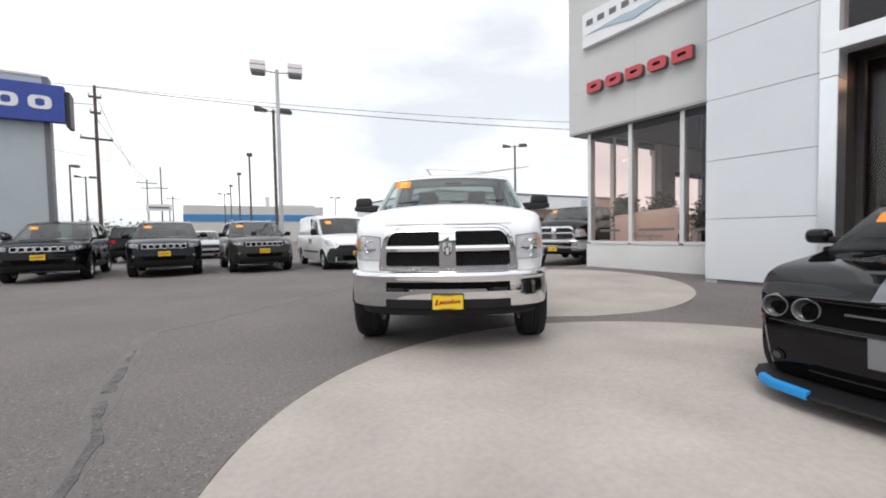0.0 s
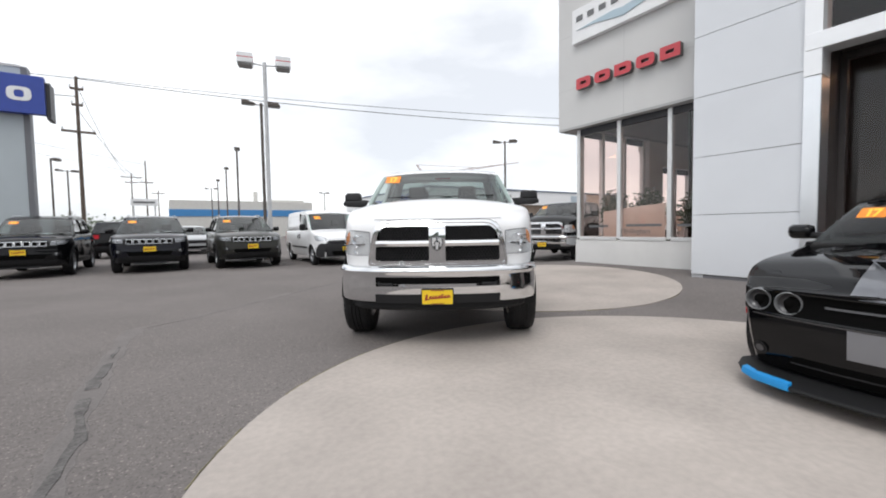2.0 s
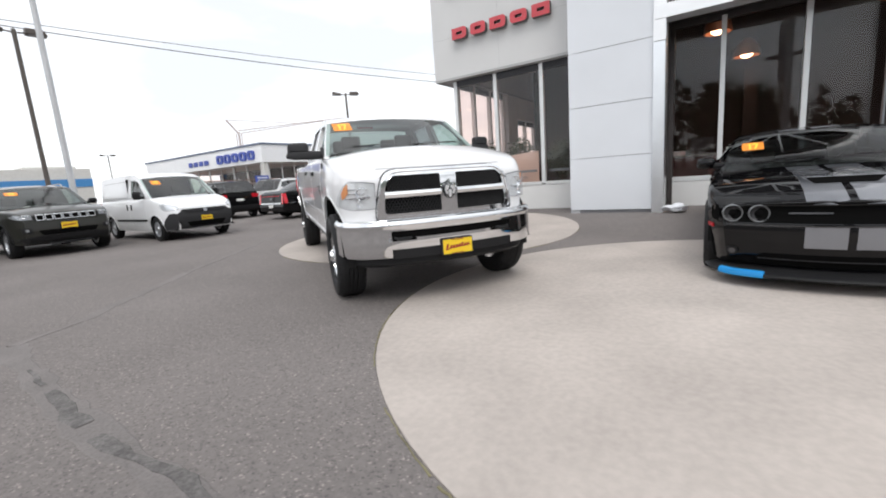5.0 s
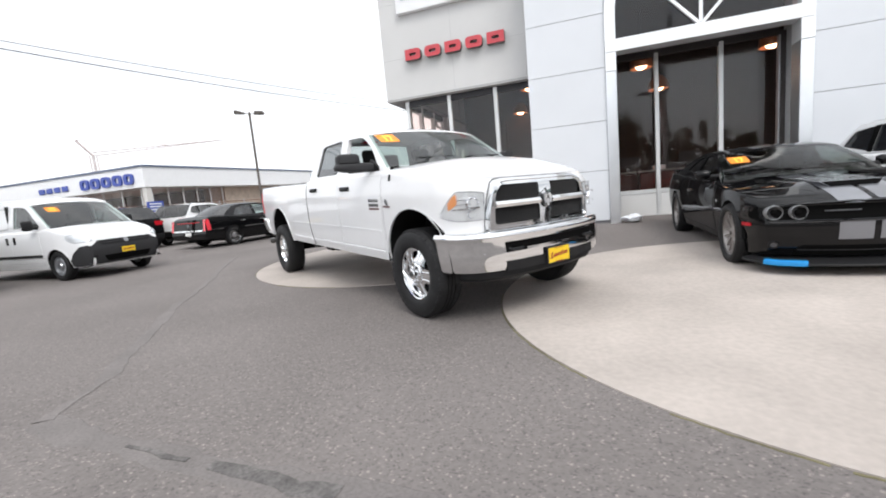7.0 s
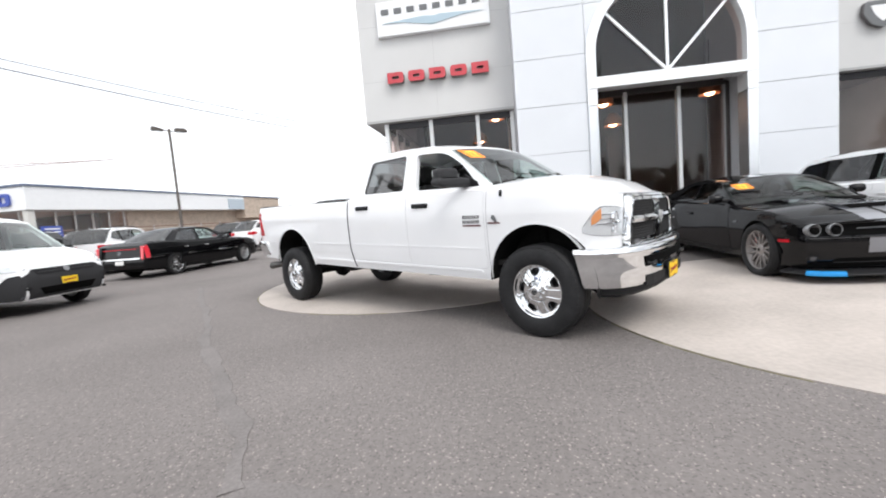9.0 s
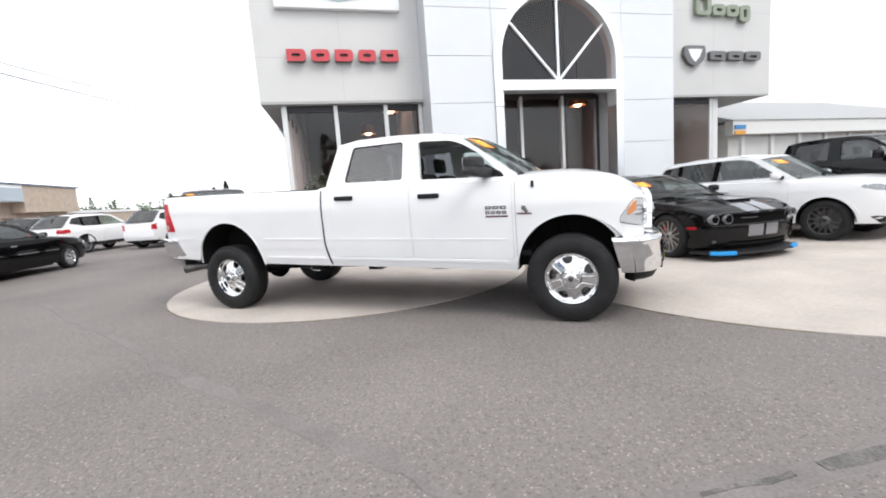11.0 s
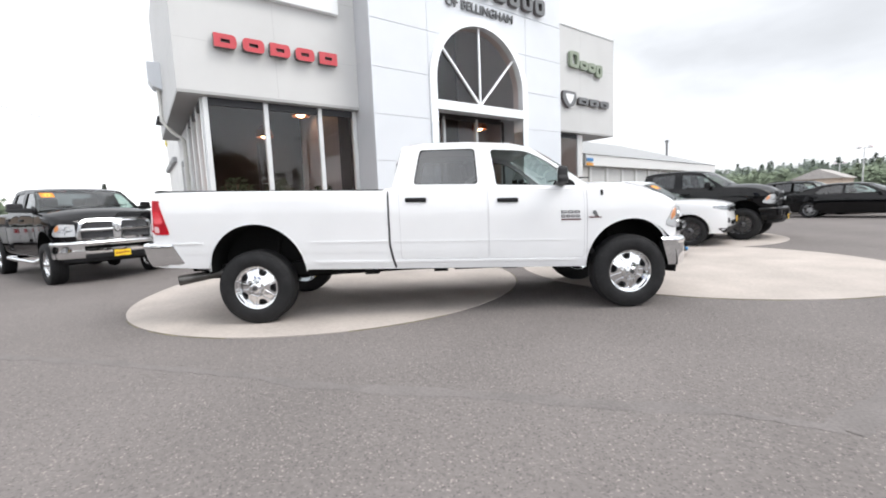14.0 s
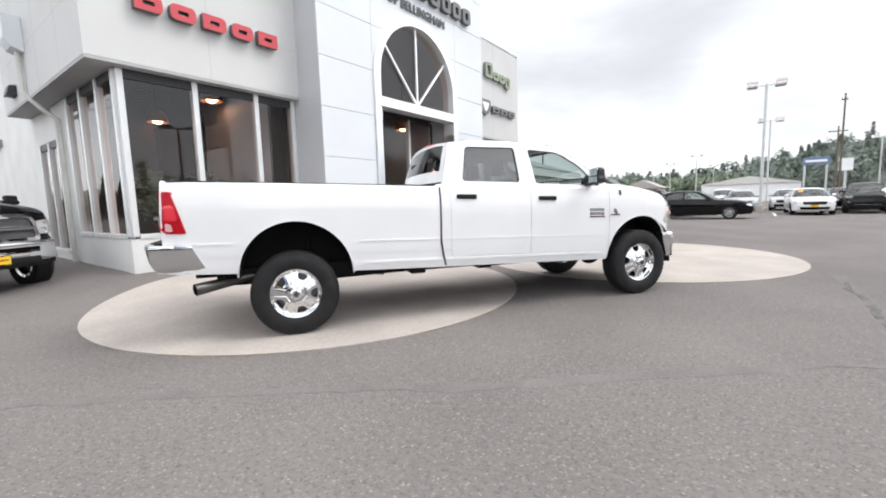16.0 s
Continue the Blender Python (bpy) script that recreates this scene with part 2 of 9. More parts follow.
# ---- mesh helpers ----
def bump_ground(x, y=0.0):
    """The lot rises gently towards the building."""
    rise = 0.036 * min(max(0.0, x - 5.5), 4.4)
    a = min(max((9.6 - y) / 2.0, 0.0), 1.0) * min(max((y + 4.5) / 3.0, 0.0), 1.0)
    return rise * a * a * (3 - 2 * a)


def part(name, bm, material, parent=None, label="", smooth=None, kind=""):
    me = bpy.data.meshes.new(name)
    bm.normal_update()
    bm.to_mesh(me)
    bm.free()
    for m in material if isinstance(material, (list, tuple)) else (material,):
        me.materials.append(m)
    if smooth:
        for p in me.polygons:
            p.use_smooth = True
        me.set_sharp_from_angle(angle=radians(smooth))
    ob = new(name, me)
    ob.parent = parent
    return tagged(ob, label=label, kind=kind)


def thing(name, m, label, category, group="", kind=""):
    ob = new(name)
    ob.empty_display_size = 0.2
    ob.matrix_world = m
    return tagged(ob, label, category, group, kind)


def box(bm, x0, x1, y0, y1, z0, z1, bevel=0.0, segments=1):
    b2 = bmesh.new()
    bmesh.ops.create_cube(b2, size=1)
    for v in b2.verts:
        v.co = (x0 + (v.co.x + 0.5) * (x1 - x0), y0 + (v.co.y + 0.5) * (y1 - y0), z0 + (v.co.z + 0.5) * (z1 - z0))
    if bevel:
        bmesh.ops.bevel(b2, geom=list(b2.edges), offset=bevel, segments=segments, affect="EDGES", profile=0.5)
    merge(bm, b2)
    return bm


def sheet(bm):
    """Keeps one large face of a slab: a glass pane."""
    bm.normal_update()
    way = max(bm.faces, key=lambda f: f.calc_area()).normal.copy()
    bmesh.ops.delete(bm, geom=[f for f in bm.faces if f.normal.dot(way) < 0.9], context="FACES")
    return bm


def merge(bm, other, m=None):
    if m:
        bmesh.ops.transform(other, matrix=m, verts=other.verts)
    tmp = bpy.data.meshes.new("tmp")
    other.to_mesh(tmp)
    other.free()
    bm.from_mesh(tmp)
    bpy.data.meshes.remove(tmp)
    return bm


def cyl(bm, p0, p1, r0, r1=None, n=12, caps=True):
    r1 = r0 if r1 is None else r1
    p0, p1 = Vector(p0), Vector(p1)
    q = (p1 - p0).to_track_quat("Z", "Y")
    rings = []
    for p, r in ((p0, r0), (p1, r1)):
        rings.append([bm.verts.new(p + q @ Vector((r * math.cos(2 * math.pi * k / n), r * math.sin(2 * math.pi * k / n), 0))) for k in range(n)])
    for k in range(n):
        bm.faces.new((rings[0][k], rings[0][(k + 1) % n], rings[1][(k + 1) % n], rings[1][k]))
    if caps:
        bm.faces.new(rings[0][::-1])
        bm.faces.new(rings[1])
    return bm


def tube(bm, points, r, n=8):
    """A round bar bent through the points."""
    pts = [Vector(p) for p in points]
    rings = []
    side = None
    for k, p in enumerate(pts):
        d = (pts[min(k + 1, len(pts) - 1)] - pts[max(k - 1, 0)]).normalized()
        if side is None:
            side = d.orthogonal().normalized()
        side = (side - d * side.dot(d)).normalized()
        up = d.cross(side)
        rings.append([bm.verts.new(p + (side * math.cos(2 * math.pi * j / n) + up * math.sin(2 * math.pi * j / n)) * r) for j in range(n)])
    for a, b in zip(rings, rings[1:]):
        for j in range(n):
            bm.faces.new((a[j], a[(j + 1) % n], b[(j + 1) % n], b[j]))
    bm.faces.new(rings[0][::-1])
    bm.faces.new(rings[-1])
    return bm


def prism(bm, outline, a, b, axis="x", bevel=0.0, segments=2):
    """The outline, in the two other axes in order, drawn out along axis from a to b."""
    def put(u, v, w):
        return {"x": (w, u, v), "y": (u, w, v), "z": (u, v, w)}[axis]
    b2 = bmesh.new()
    lo = [b2.verts.new(put(u, v, a)) for u, v in outline]
    hi = [b2.verts.new(put(u, v, b)) for u, v in outline]
    n = len(outline)
    b2.faces.new(lo)
    b2.faces.new(hi)
    for k in range(n):
        b2.faces.new((lo[k], lo[(k + 1) % n], hi[(k + 1) % n], hi[k]))
    bmesh.ops.recalc_face_normals(b2, faces=b2.faces)
    if bevel:
        edges = [e for e in b2.edges if len({v in hi for v in e.verts}) == 1]
        bmesh.ops.bevel(b2, geom=edges, offset=bevel, segments=segments, affect="EDGES", profile=0.5)
    return merge(bm, b2)


def lathe(bm, profile, n=32, m=None):
    """Rings of (radius, height along y) turned about the y axis."""
    b2 = bmesh.new()
    rings = []
    for r, h in profile:
        rings.append([b2.verts.new((r * math.cos(2 * math.pi * k / n), h, r * math.sin(2 * math.pi * k / n))) for k in range(n)])
    for a, b in zip(rings, rings[1:]):
        for k in range(n):
            b2.faces.new((a[k], a[(k + 1) % n], b[(k + 1) % n], b[k]))
    bmesh.ops.remove_doubles(b2, verts=b2.verts, dist=1e-5)
    bmesh.ops.recalc_face_normals(b2, faces=b2.faces)
    return merge(bm, b2, m)


def fill(outlines):
    """A flat mesh in x, y of an outline less its holes."""
    b2 = bmesh.new()
    edges = []
    for line in outlines:
        vs = [b2.verts.new((u, v, 0)) for u, v in line]
        edges += [b2.edges.new((vs[k], vs[(k + 1) % len(vs)])) for k in range(len(vs))]
    bmesh.ops.triangle_fill(b2, use_beauty=True, use_dissolve=False, edges=edges)
    return b2


def plate(bm, outlines, a, b, axis="x"):
    """A plate of an outline with holes, from a to b along axis."""
    b2 = fill(outlines)
    top = bmesh.ops.extrude_face_region(b2, geom=list(b2.faces))["geom"]
    for v in [g for g in top if isinstance(g, bmesh.types.BMVert)]:
        v.co.z = 1.0
    for v in b2.verts:
        u, w, s = v.co.x, v.co.y, a + (b - a) * v.co.z
        v.co = {"x": (s, u, w), "y": (u, s, w), "z": (u, w, s)}[axis]
    bmesh.ops.recalc_face_normals(b2, faces=b2.faces)
    return merge(bm, b2)


def round_rect(x0, x1, y0, y1, r, n=4):
    pts = []
    for cx, cy, a in ((x1 - r, y1 - r, 0), (x0 + r, y1 - r, 90), (x0 + r, y0 + r, 180), (x1 - r, y0 + r, 270)):
        for k in range(n + 1):
            t = radians(a + 90 * k / n)
            pts.append((cx + r * math.cos(t), cy + r * math.sin(t)))
    return pts


def rounded(points, r, n=4):
    """A polygon with its corners cut round; r may be one radius or one for each corner."""
    out, m = [], len(points)
    for k in range(m):
        p, a, b = Vector(points[k]), Vector(points[k - 1]), Vector(points[(k + 1) % m])
        rk = r[k] if isinstance(r, (list, tuple)) else r
        d = min(rk, 0.45 * (a - p).length, 0.45 * (b - p).length)
        p0, p1 = p + (a - p).normalized() * d, p + (b - p).normalized() * d
        for j in range(n + 1):
            t = j / n
            q = p0 * (1 - t) ** 2 + p * 2 * t * (1 - t) + p1 * t * t
            out.append((q.x, q.y))
    return out


def words(name, text, size, depth, material, parent, m, label=""):
    """Raised lettering in the built-in font; it stands in the x, y plane of m."""
    c = bpy.data.curves.new("lettering", "FONT")
    c.body, c.size, c.extrude = text, size, depth
    c.align_x, c.align_y = "CENTER", "CENTER"
    tmp = new("lettering", c)
    me = bpy.data.meshes.new_from_object(tmp.evaluated_get(bpy.context.evaluated_depsgraph_get()))
    bpy.data.objects.remove(tmp)
    me.materials.clear()
    me.materials.append(material)
    ob = new(name, me)
    ob.parent = parent
    ob.matrix_local = m
    return tagged(ob, label=label)
from mathutils import bvhtree
# ---- ground ----
xs = [-700, -200, -60, -20, -8, -2, 2, 4, 5.5, 7, 8, 9, 9.9, 14, 25, 60, 200, 700]
ys = [-700, -200, -60, -20, -8, -4.5, -3.7, -3, -2.3, -1.5, 0, 2, 5, 7.6, 8.1, 8.6, 9.1, 9.6, 11, 14, 20, 30, 60, 200, 700]
bm = bmesh.new()
grid = [[bm.verts.new((x, y, bump_ground(x, y))) for y in ys] for x in xs]
for i in range(len(xs) - 1):
    for j in range(len(ys) - 1):
        bm.faces.new((grid[i][j], grid[i + 1][j], grid[i + 1][j + 1], grid[i][j + 1]))
GROUND_TREE = bvhtree.BVHTree.FromBMesh(bm)
tagged(part("ground", bm, ASPHALT, kind="structure"), "weathered grey asphalt of a car lot", "ground")


def concrete_disc(cx, cy, r, name, lift=0.008):
    bm = bmesh.new()
    n, rings = 96, (0.0, 0.35, 0.65, 0.85, 0.97, 1.0)
    rows = []
    for f in rings[1:]:
        rows.append([bm.verts.new((cx + r * f * math.cos(2 * math.pi * k / n), cy + r * f * math.sin(2 * math.pi * k / n), 0)) for k in range(n)])
    mid = bm.verts.new((cx, cy, 0))
    for k in range(n):
        bm.faces.new((mid, rows[0][k], rows[0][(k + 1) % n]))
        for a, b in zip(rows, rows[1:]):
            bm.faces.new((a[k], b[k], b[(k + 1) % n], a[(k + 1) % n]))
    for v in bm.verts:
        v.co.z = bump_ground(v.co.x, v.co.y) + lift
    for k in range(n):
        v, w = rows[-1][k], rows[-1][(k + 1) % n]
        a, b = bm.verts.new(v.co - Vector((0, 0, 0.05))), bm.verts.new(w.co - Vector((0, 0, 0.05)))
        bm.faces.new((v, a, b, w))
    tagged(part(name, bm, CONCRETE, kind="structure"), "round pale concrete display pad set in asphalt", "pad", "concrete display pads")


DISCS = ((2.60, 0.90, 3.0), (5.78, 6.34, 2.95), (5.40, -3.67, 3.05))
for cx, cy, r in DISCS:
    concrete_disc(cx, cy, r, "pavement_pad", 0.008 if cy > 0 else 0.003)


def seam(points, width, name, material=SEAM_TAR, lift=0.003, stray=0.05):
    """An uneven ribbon on the ground along the points."""
    rng = random.Random(len(points) * 7 + int(width * 1000))
    bm = bmesh.new()
    last = None
    dense = []
    for a, b in zip(points, points[1:]):
        n = max(2, int((Vector(b) - Vector(a)).length / 0.07))
        dense += [Vector(a).lerp(Vector(b), k / n) for k in range(n)]
    dense.append(Vector(points[-1]))
    for k, p in enumerate(dense):
        d = (dense[min(k + 1, len(dense) - 1)] - dense[max(k - 1, 0)]).normalized()
        s = Vector((-d.y, d.x))
        w = width * (0.55 + 0.5 * noise.noise((p.x * 2.3, p.y * 2.3, 8.0)) + 0.3 * rng.random())
        off = noise.noise((p.x * 1.5, p.y * 1.5, 3.0)) * stray + (rng.random() - 0.5) * 0.012
        pair = []
        for e, dz in ((-0.5, -0.004), (-0.40, lift), (0.40, lift), (0.5, -0.004)):
            q = (p + s * (off + e * w)).to_3d()
            q.z = GROUND_TREE.ray_cast(q + Vector((0, 0, 2)), Vector((0, 0, -1)))[0].z + dz
            pair.append(bm.verts.new(q))
        if last:
            for j in range(3):
                bm.faces.new((last[j], pair[j], pair[j + 1], last[j + 1]))
        last = pair
    tagged(part(name, bm, material, kind="structure"), "thin green-brown moss in the pad joint" if material is MOSS else "dark worn joint line in the asphalt", "joint")


seam([(-0.62, 1.9), (-0.64, 3.2), (-0.64, 4.4), (-0.57, 5.4), (-0.5, 6.15)], 0.25, "trim_seam", SEAM_FAINT)
seam([(-0.66, 2.5), (-0.62, 2.75), (-0.60, 3.05), (-0.63, 3.47), (-0.655, 3.8)], 0.10, "trim_stain", STAIN, 0.007, 0.06)
seam([(-0.645, 4.0), (-0.66, 4.2), (-0.63, 4.44), (-0.61, 4.7)], 0.12, "trim_stain", STAIN, 0.007, 0.07)
seam([(-0.60, 4.85), (-0.60, 5.0), (-0.575, 5.3)], 0.05, "trim_stain", STAIN, 0.007, 0.05)
seam([(-0.5, 6.15), (0.1, 6.5), (0.9, 7.2), (2.05, 8.2), (3.0, 8.85), (4.5, 10.1), (6.2, 11.4)], 0.17, "trim_seam", SEAM_FAINT, 0.006)


# moss in the joint round the pads
rng = random.Random(12)
for cx, cy, r in DISCS[:2]:
    for _ in range(16):
        a0 = rng.uniform(1.6, 4.9)
        a1 = a0 + rng.uniform(0.05, 0.22)
        seam([(cx + (r + 0.012) * math.cos(a0 + (a1 - a0) * k / 6), cy + (r + 0.012) * math.sin(a0 + (a1 - a0) * k / 6)) for k in range(7)], 0.013, "trim_moss", MOSS, 0.005, 0.0)


# ---- dealership building ----
TX, TY0, TY1 = 8.38, -2.86, 4.18          # tower front and sides
BX = 9.18                                 # upper boxes' front
WX = 9.40                                 # showroom glass line
NY, NYW = 8.17, 7.72                      # north face of upper box, and of the glazing under it
SY, SYW = -7.28, -5.25                    # the same to the south
SOFF, TOP, TTOP = 3.82, 7.55, 9.6
BASE = 0.14
AC, AR, ASP = 0.66, 1.65, 4.57            # arch: centre, glass radius, spring line
AO = 1.85                                 # outer radius of the arch band
ROWS_Z = [0.17, 1.31, 2.40, 3.53, 4.65, 5.77, 6.89, 8.01, TTOP]

building = thing("wall_dealership", Matrix(), "light grey clad car showroom with arched entrance", "building", kind="structure")


def slab(name, material, *b, label="", bevel=0.0):
    return part(name, box(bmesh.new(), *b, bevel=bevel), material, building, label)


# tower core behind the cladding
bm = bmesh.new()
door_hole = [(AC - AR, -0.2), (AC + AR, -0.2), (AC + AR, ASP)] + [(AC + AR * math.cos(radians(a)), ASP + AR * math.sin(radians(a))) for a in range(10, 180, 10)] + [(AC - AR, ASP)]
plate(bm,
      [[(AC - AR, -0.25), (AC - AR, ASP)] + [(AC - AR * math.cos(radians(a)), ASP + AR * math.sin(radians(a))) for a in range(10, 180, 10)] +
       [(AC + AR, ASP), (AC + AR, -0.25), (TY1 - 0.05, -0.25), (TY1 - 0.05, TTOP), (TY0 + 0.05, TTOP), (TY0 + 0.05, -0.25)]], TX + 0.03, TX + 0.25)
part("tower_core", bm, JOINT, building)
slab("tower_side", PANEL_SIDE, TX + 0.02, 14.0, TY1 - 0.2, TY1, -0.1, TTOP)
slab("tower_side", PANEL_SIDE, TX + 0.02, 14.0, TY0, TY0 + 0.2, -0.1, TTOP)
# Unseen back wall, added so no sky shows through the fanlight.
slab("added_tower_back", ROOM_WALL, 13.7, 13.9, TY0 + 0.21, TY1 - 0.21, -0.1, TTOP - 0.21)
slab("tower_roof", ROOF_GREY, TX + 0.25, 14.0, TY0 + 0.2, TY1 - 0.2, TTOP - 0.2, TTOP)

G = 0.005
cols = ((TY0, AC - AO), (AC + AO, TY1))
for z0, z1 in zip(ROWS_Z, ROWS_Z[1:]):
    for y0, y1 in cols:
        bm = bmesh.new()
        box(bm, TX, TX + 0.028, y0 + (G if y0 != TY0 else 0), y1 - (G if y1 != TY1 else 0), z0 + G, z1 - G, bevel=0.004)
        part("panel", bm, PANEL, building)
    if z1 > ASP + AO:
        lo = max(z0, ASP)
        bm = bmesh.new()
        if z0 > ASP + AO:
            box(bm, TX, TX + 0.028, AC - AO + G, AC + AO - G, z0 + G, z1 - G, bevel=0.004)
            part("panel", bm, PANEL, building)
for z0, z1 in zip(ROWS_Z, ROWS_Z[1:]):
    # spandrels beside the arch head
    if z1 > ASP and z0 < ASP + AO:
        for s in (-1, 1):
            lo, hi = max(z0, ASP) + G, z1 - G
            arc = []
            for k in range(13):
                z = lo + (min(hi, ASP + AO) - lo) * k / 12
                arc.append((AC + s * math.sqrt(max(0.0, AO ** 2 - (z - ASP) ** 2)), z))
            poly = arc + ([(AC + s * G, hi)] if hi > ASP + AO else []) + [(AC + s * (AO - 0.004), hi), (AC + s * (AO - 0.004), lo + 0.001)]
            bm = bmesh.new()
            plate(bm, [poly if s > 0 else poly[::-1]], TX, TX + 0.028)
            part("panel", bm, PANEL, building)


def band(r0, r1, x0, x1, z_foot):
    """The arch band with straight legs."""
    out = [(AC - r1, z_foot), (AC - r1, ASP)] + [(AC - r1 * math.cos(radians(a)), ASP + r1 * math.sin(radians(a))) for a in range(4, 180, 4)] + [(AC + r1, ASP), (AC + r1, z_foot)]
    inn = [(AC + r0, z_foot), (AC + r0, ASP)] + [(AC + r0 * math.cos(radians(a)), ASP + r0 * math.sin(radians(a))) for a in range(4, 180, 4)] + [(AC - r0, ASP), (AC - r0, z_foot)]
    return plate(bmesh.new(), [out + inn], x0, x1)


part("arch_band", band(AR - 0.02, AO, TX - 0.06, TX + 0.35, 3.42), ARCH, building, "bright aluminium arch surround")
for s in (-1, 1):
    y0, y1 = sorted((AC + s * (AR - 0.02), AC + s * AO))
    slab("arch_leg", MIRROR_METAL, TX - 0.06, TX + 0.35, y0, y1, -0.05, 3.413, bevel=0.01)
slab("arch_beam", ARCH, TX - 0.07, TX + 0.3, AC - AR - 0.18, AC + AR + 0.18, 3.80, 4.06, bevel=0.01)
# fan window
fan = thing("window_fan", Matrix(), "arched fanlight of dark glass with white bars", "window", kind="structure")
bm = bmesh.new()
half = [(AC - AR, 4.06), (AC - AR, ASP)] + [(AC - AR * math.cos(radians(a)), ASP + AR * math.sin(radians(a))) for a in range(6, 180, 6)] + [(AC + AR, ASP), (AC + AR, 4.06)]
plate(bm, [half], TX + 0.14, TX + 0.15)
part("pane", sheet(bm), SHOP_GLASS, fan)
for dy, dz in ((0.0, 2.2), (-1.40, 1.52), (1.40, 1.52)):
    bm = bmesh.new()
    d = Vector((dy, dz)).normalized()
    e = Vector((-d.y, d.x)) * 0.032
    end = Vector((AC + dy, 4.06 + dz)) if dy else Vector((AC, ASP + AR))
    a = Vector((AC, 4.07))
    pts = [(a - e)[:], (a + e)[:], (end + e)[:], (end - e)[:]]
    prism(bm, pts, TX + 0.07, TX + 0.13 + 0.002 * abs(dy), "x", bevel=0.006)
    part("glazing_bar", bm, ARCH, fan)

# recessed storefront
STX = 9.38
store = thing("window_entrance", Matrix(), "recessed storefront of dark glass in aluminium frames", "window", kind="structure")
YL, YR = AC + AR, -1.06
for y in (YL - 0.04, 1.37, 0.08, YR):
    part("mullion", box(bmesh.new(), STX - 0.06, STX + 0.08, y - 0.045, y + 0.045, BASE, 3.88, bevel=0.006), ALU if 0 < y < 2 else BRONZE_AND_SHADE, store)
for z in (0.72, 3.86):
    part("rail", box(bmesh.new(), STX - 0.05, STX + 0.07, YR, YL, z - 0.05, z + 0.05, bevel=0.006), ALU if z < 1 else BRONZE_AND_SHADE, store)
for a, b in ((YL - 0.09, 1.42), (1.32, 0.13), (0.03, YR + 0.05)):
    part("pane", sheet(box(bmesh.new(), STX + 0.0, STX + 0.008, b, a, 0.77, 3.81)), SHOP_GLASS, store)
part("base_wall", box(bmesh.new(), STX - 0.04, STX + 0.1, YR, YL - 0.002, -0.1, 0.665), WHITE_BASE, store)
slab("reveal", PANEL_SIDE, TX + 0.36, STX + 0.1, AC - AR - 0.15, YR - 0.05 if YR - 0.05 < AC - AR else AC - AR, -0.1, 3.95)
# The shade on this reveal is put into its dark tone.
slab("reveal", BRONZE_AND_SHADE, TX + 0.36, STX + 0.1, AC + AR + 0.003, AC + AR + 0.15, -0.1, 3.95)
slab("porch_ceiling", BRONZE_AND_SHADE, TX + 0.31, STX + 0.1, AC - AR, AC + AR, 3.955, 4.055)
slab("transom", BRONZE_AND_SHADE, STX - 0.02, STX + 0.08, AC - AR, AC + AR - 0.02, 3.912, 3.953)
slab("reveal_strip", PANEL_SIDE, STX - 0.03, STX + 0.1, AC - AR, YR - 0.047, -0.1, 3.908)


def upper_box(y0, y1, x_back):
    bm = bmesh.new()
    box(bm, BX, BX + 0.25, y0, y1, SOFF, TOP)
    part("upper_front", bm, STUCCO, building, "pale grey stucco fascia")
    slab("parapet_cap", ALU, BX - 0.03, BX + 0.28, y0 - 0.03, y1 + 0.03, TOP, TOP + 0.06)


upper_box(TY1 + 0.002, NY, 24)
upper_box(SY, TY0 - 0.002, 24)
slab("upper_side", STUCCO, BX + 0.252, 15.9, NY - 0.25, NY, SOFF, TOP)
slab("upper_back", STUCCO, 15.65, 15.9, TY1, NY - 0.252, SOFF, TOP)
slab("annex", WHITE_BASE, 16.0, 31.0, 3.0, 7.20, -0.1, 8.0)
slab("annex_cap", ALU, 15.96, 31.04, 2.96, 7.24, 8.0, 8.08)
for k in range(4):
    slab("annex_awning", ROOF_GREY, 24.2 + 1.8 * k, 25.6 + 1.8 * k, 7.205, 7.38, 3.95, 4.20)
slab("annex_sign", SIGN_YELLOW, 30.4, 30.98, 7.202, 7.26, 5.60, 6.0)
slab("upper_side", STUCCO, BX + 0.252, 16.0, SY, SY + 0.25, SOFF, TOP)
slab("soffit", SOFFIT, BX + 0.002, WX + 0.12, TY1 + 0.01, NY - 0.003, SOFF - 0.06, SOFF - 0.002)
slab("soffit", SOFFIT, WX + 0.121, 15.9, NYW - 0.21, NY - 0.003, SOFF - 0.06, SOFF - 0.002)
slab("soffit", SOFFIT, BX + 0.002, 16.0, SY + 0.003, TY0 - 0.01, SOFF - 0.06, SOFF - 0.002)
slab("roof_deck", ROOF_GREY, BX + 0.26, 15.64, TY1, NY - 0.26, TOP - 0.3, TOP - 0.1)
slab("roof_deck", ROOF_GREY, BX + 0.26, 16.0, SY + 0.26, TY0, TOP - 0.3, TOP - 0.1)
# stucco control joints
for y0, y1 in ((TY1 + 0.003, NY), (SY, TY0 - 0.003)):
    slab("stucco_joint", SOFFIT, BX - 0.001, BX + 0.004, y0, y1, 4.84, 4.846)
    slab("stucco_joint", SOFFIT, BX - 0.001, BX + 0.004, y0, y1, 6.26, 6.266)
    slab("stucco_joint", SOFFIT, BX - 0.0015, BX + 0.004, (y0 + y1) / 2, (y0 + y1) / 2 + 0.006, SOFF, TOP)


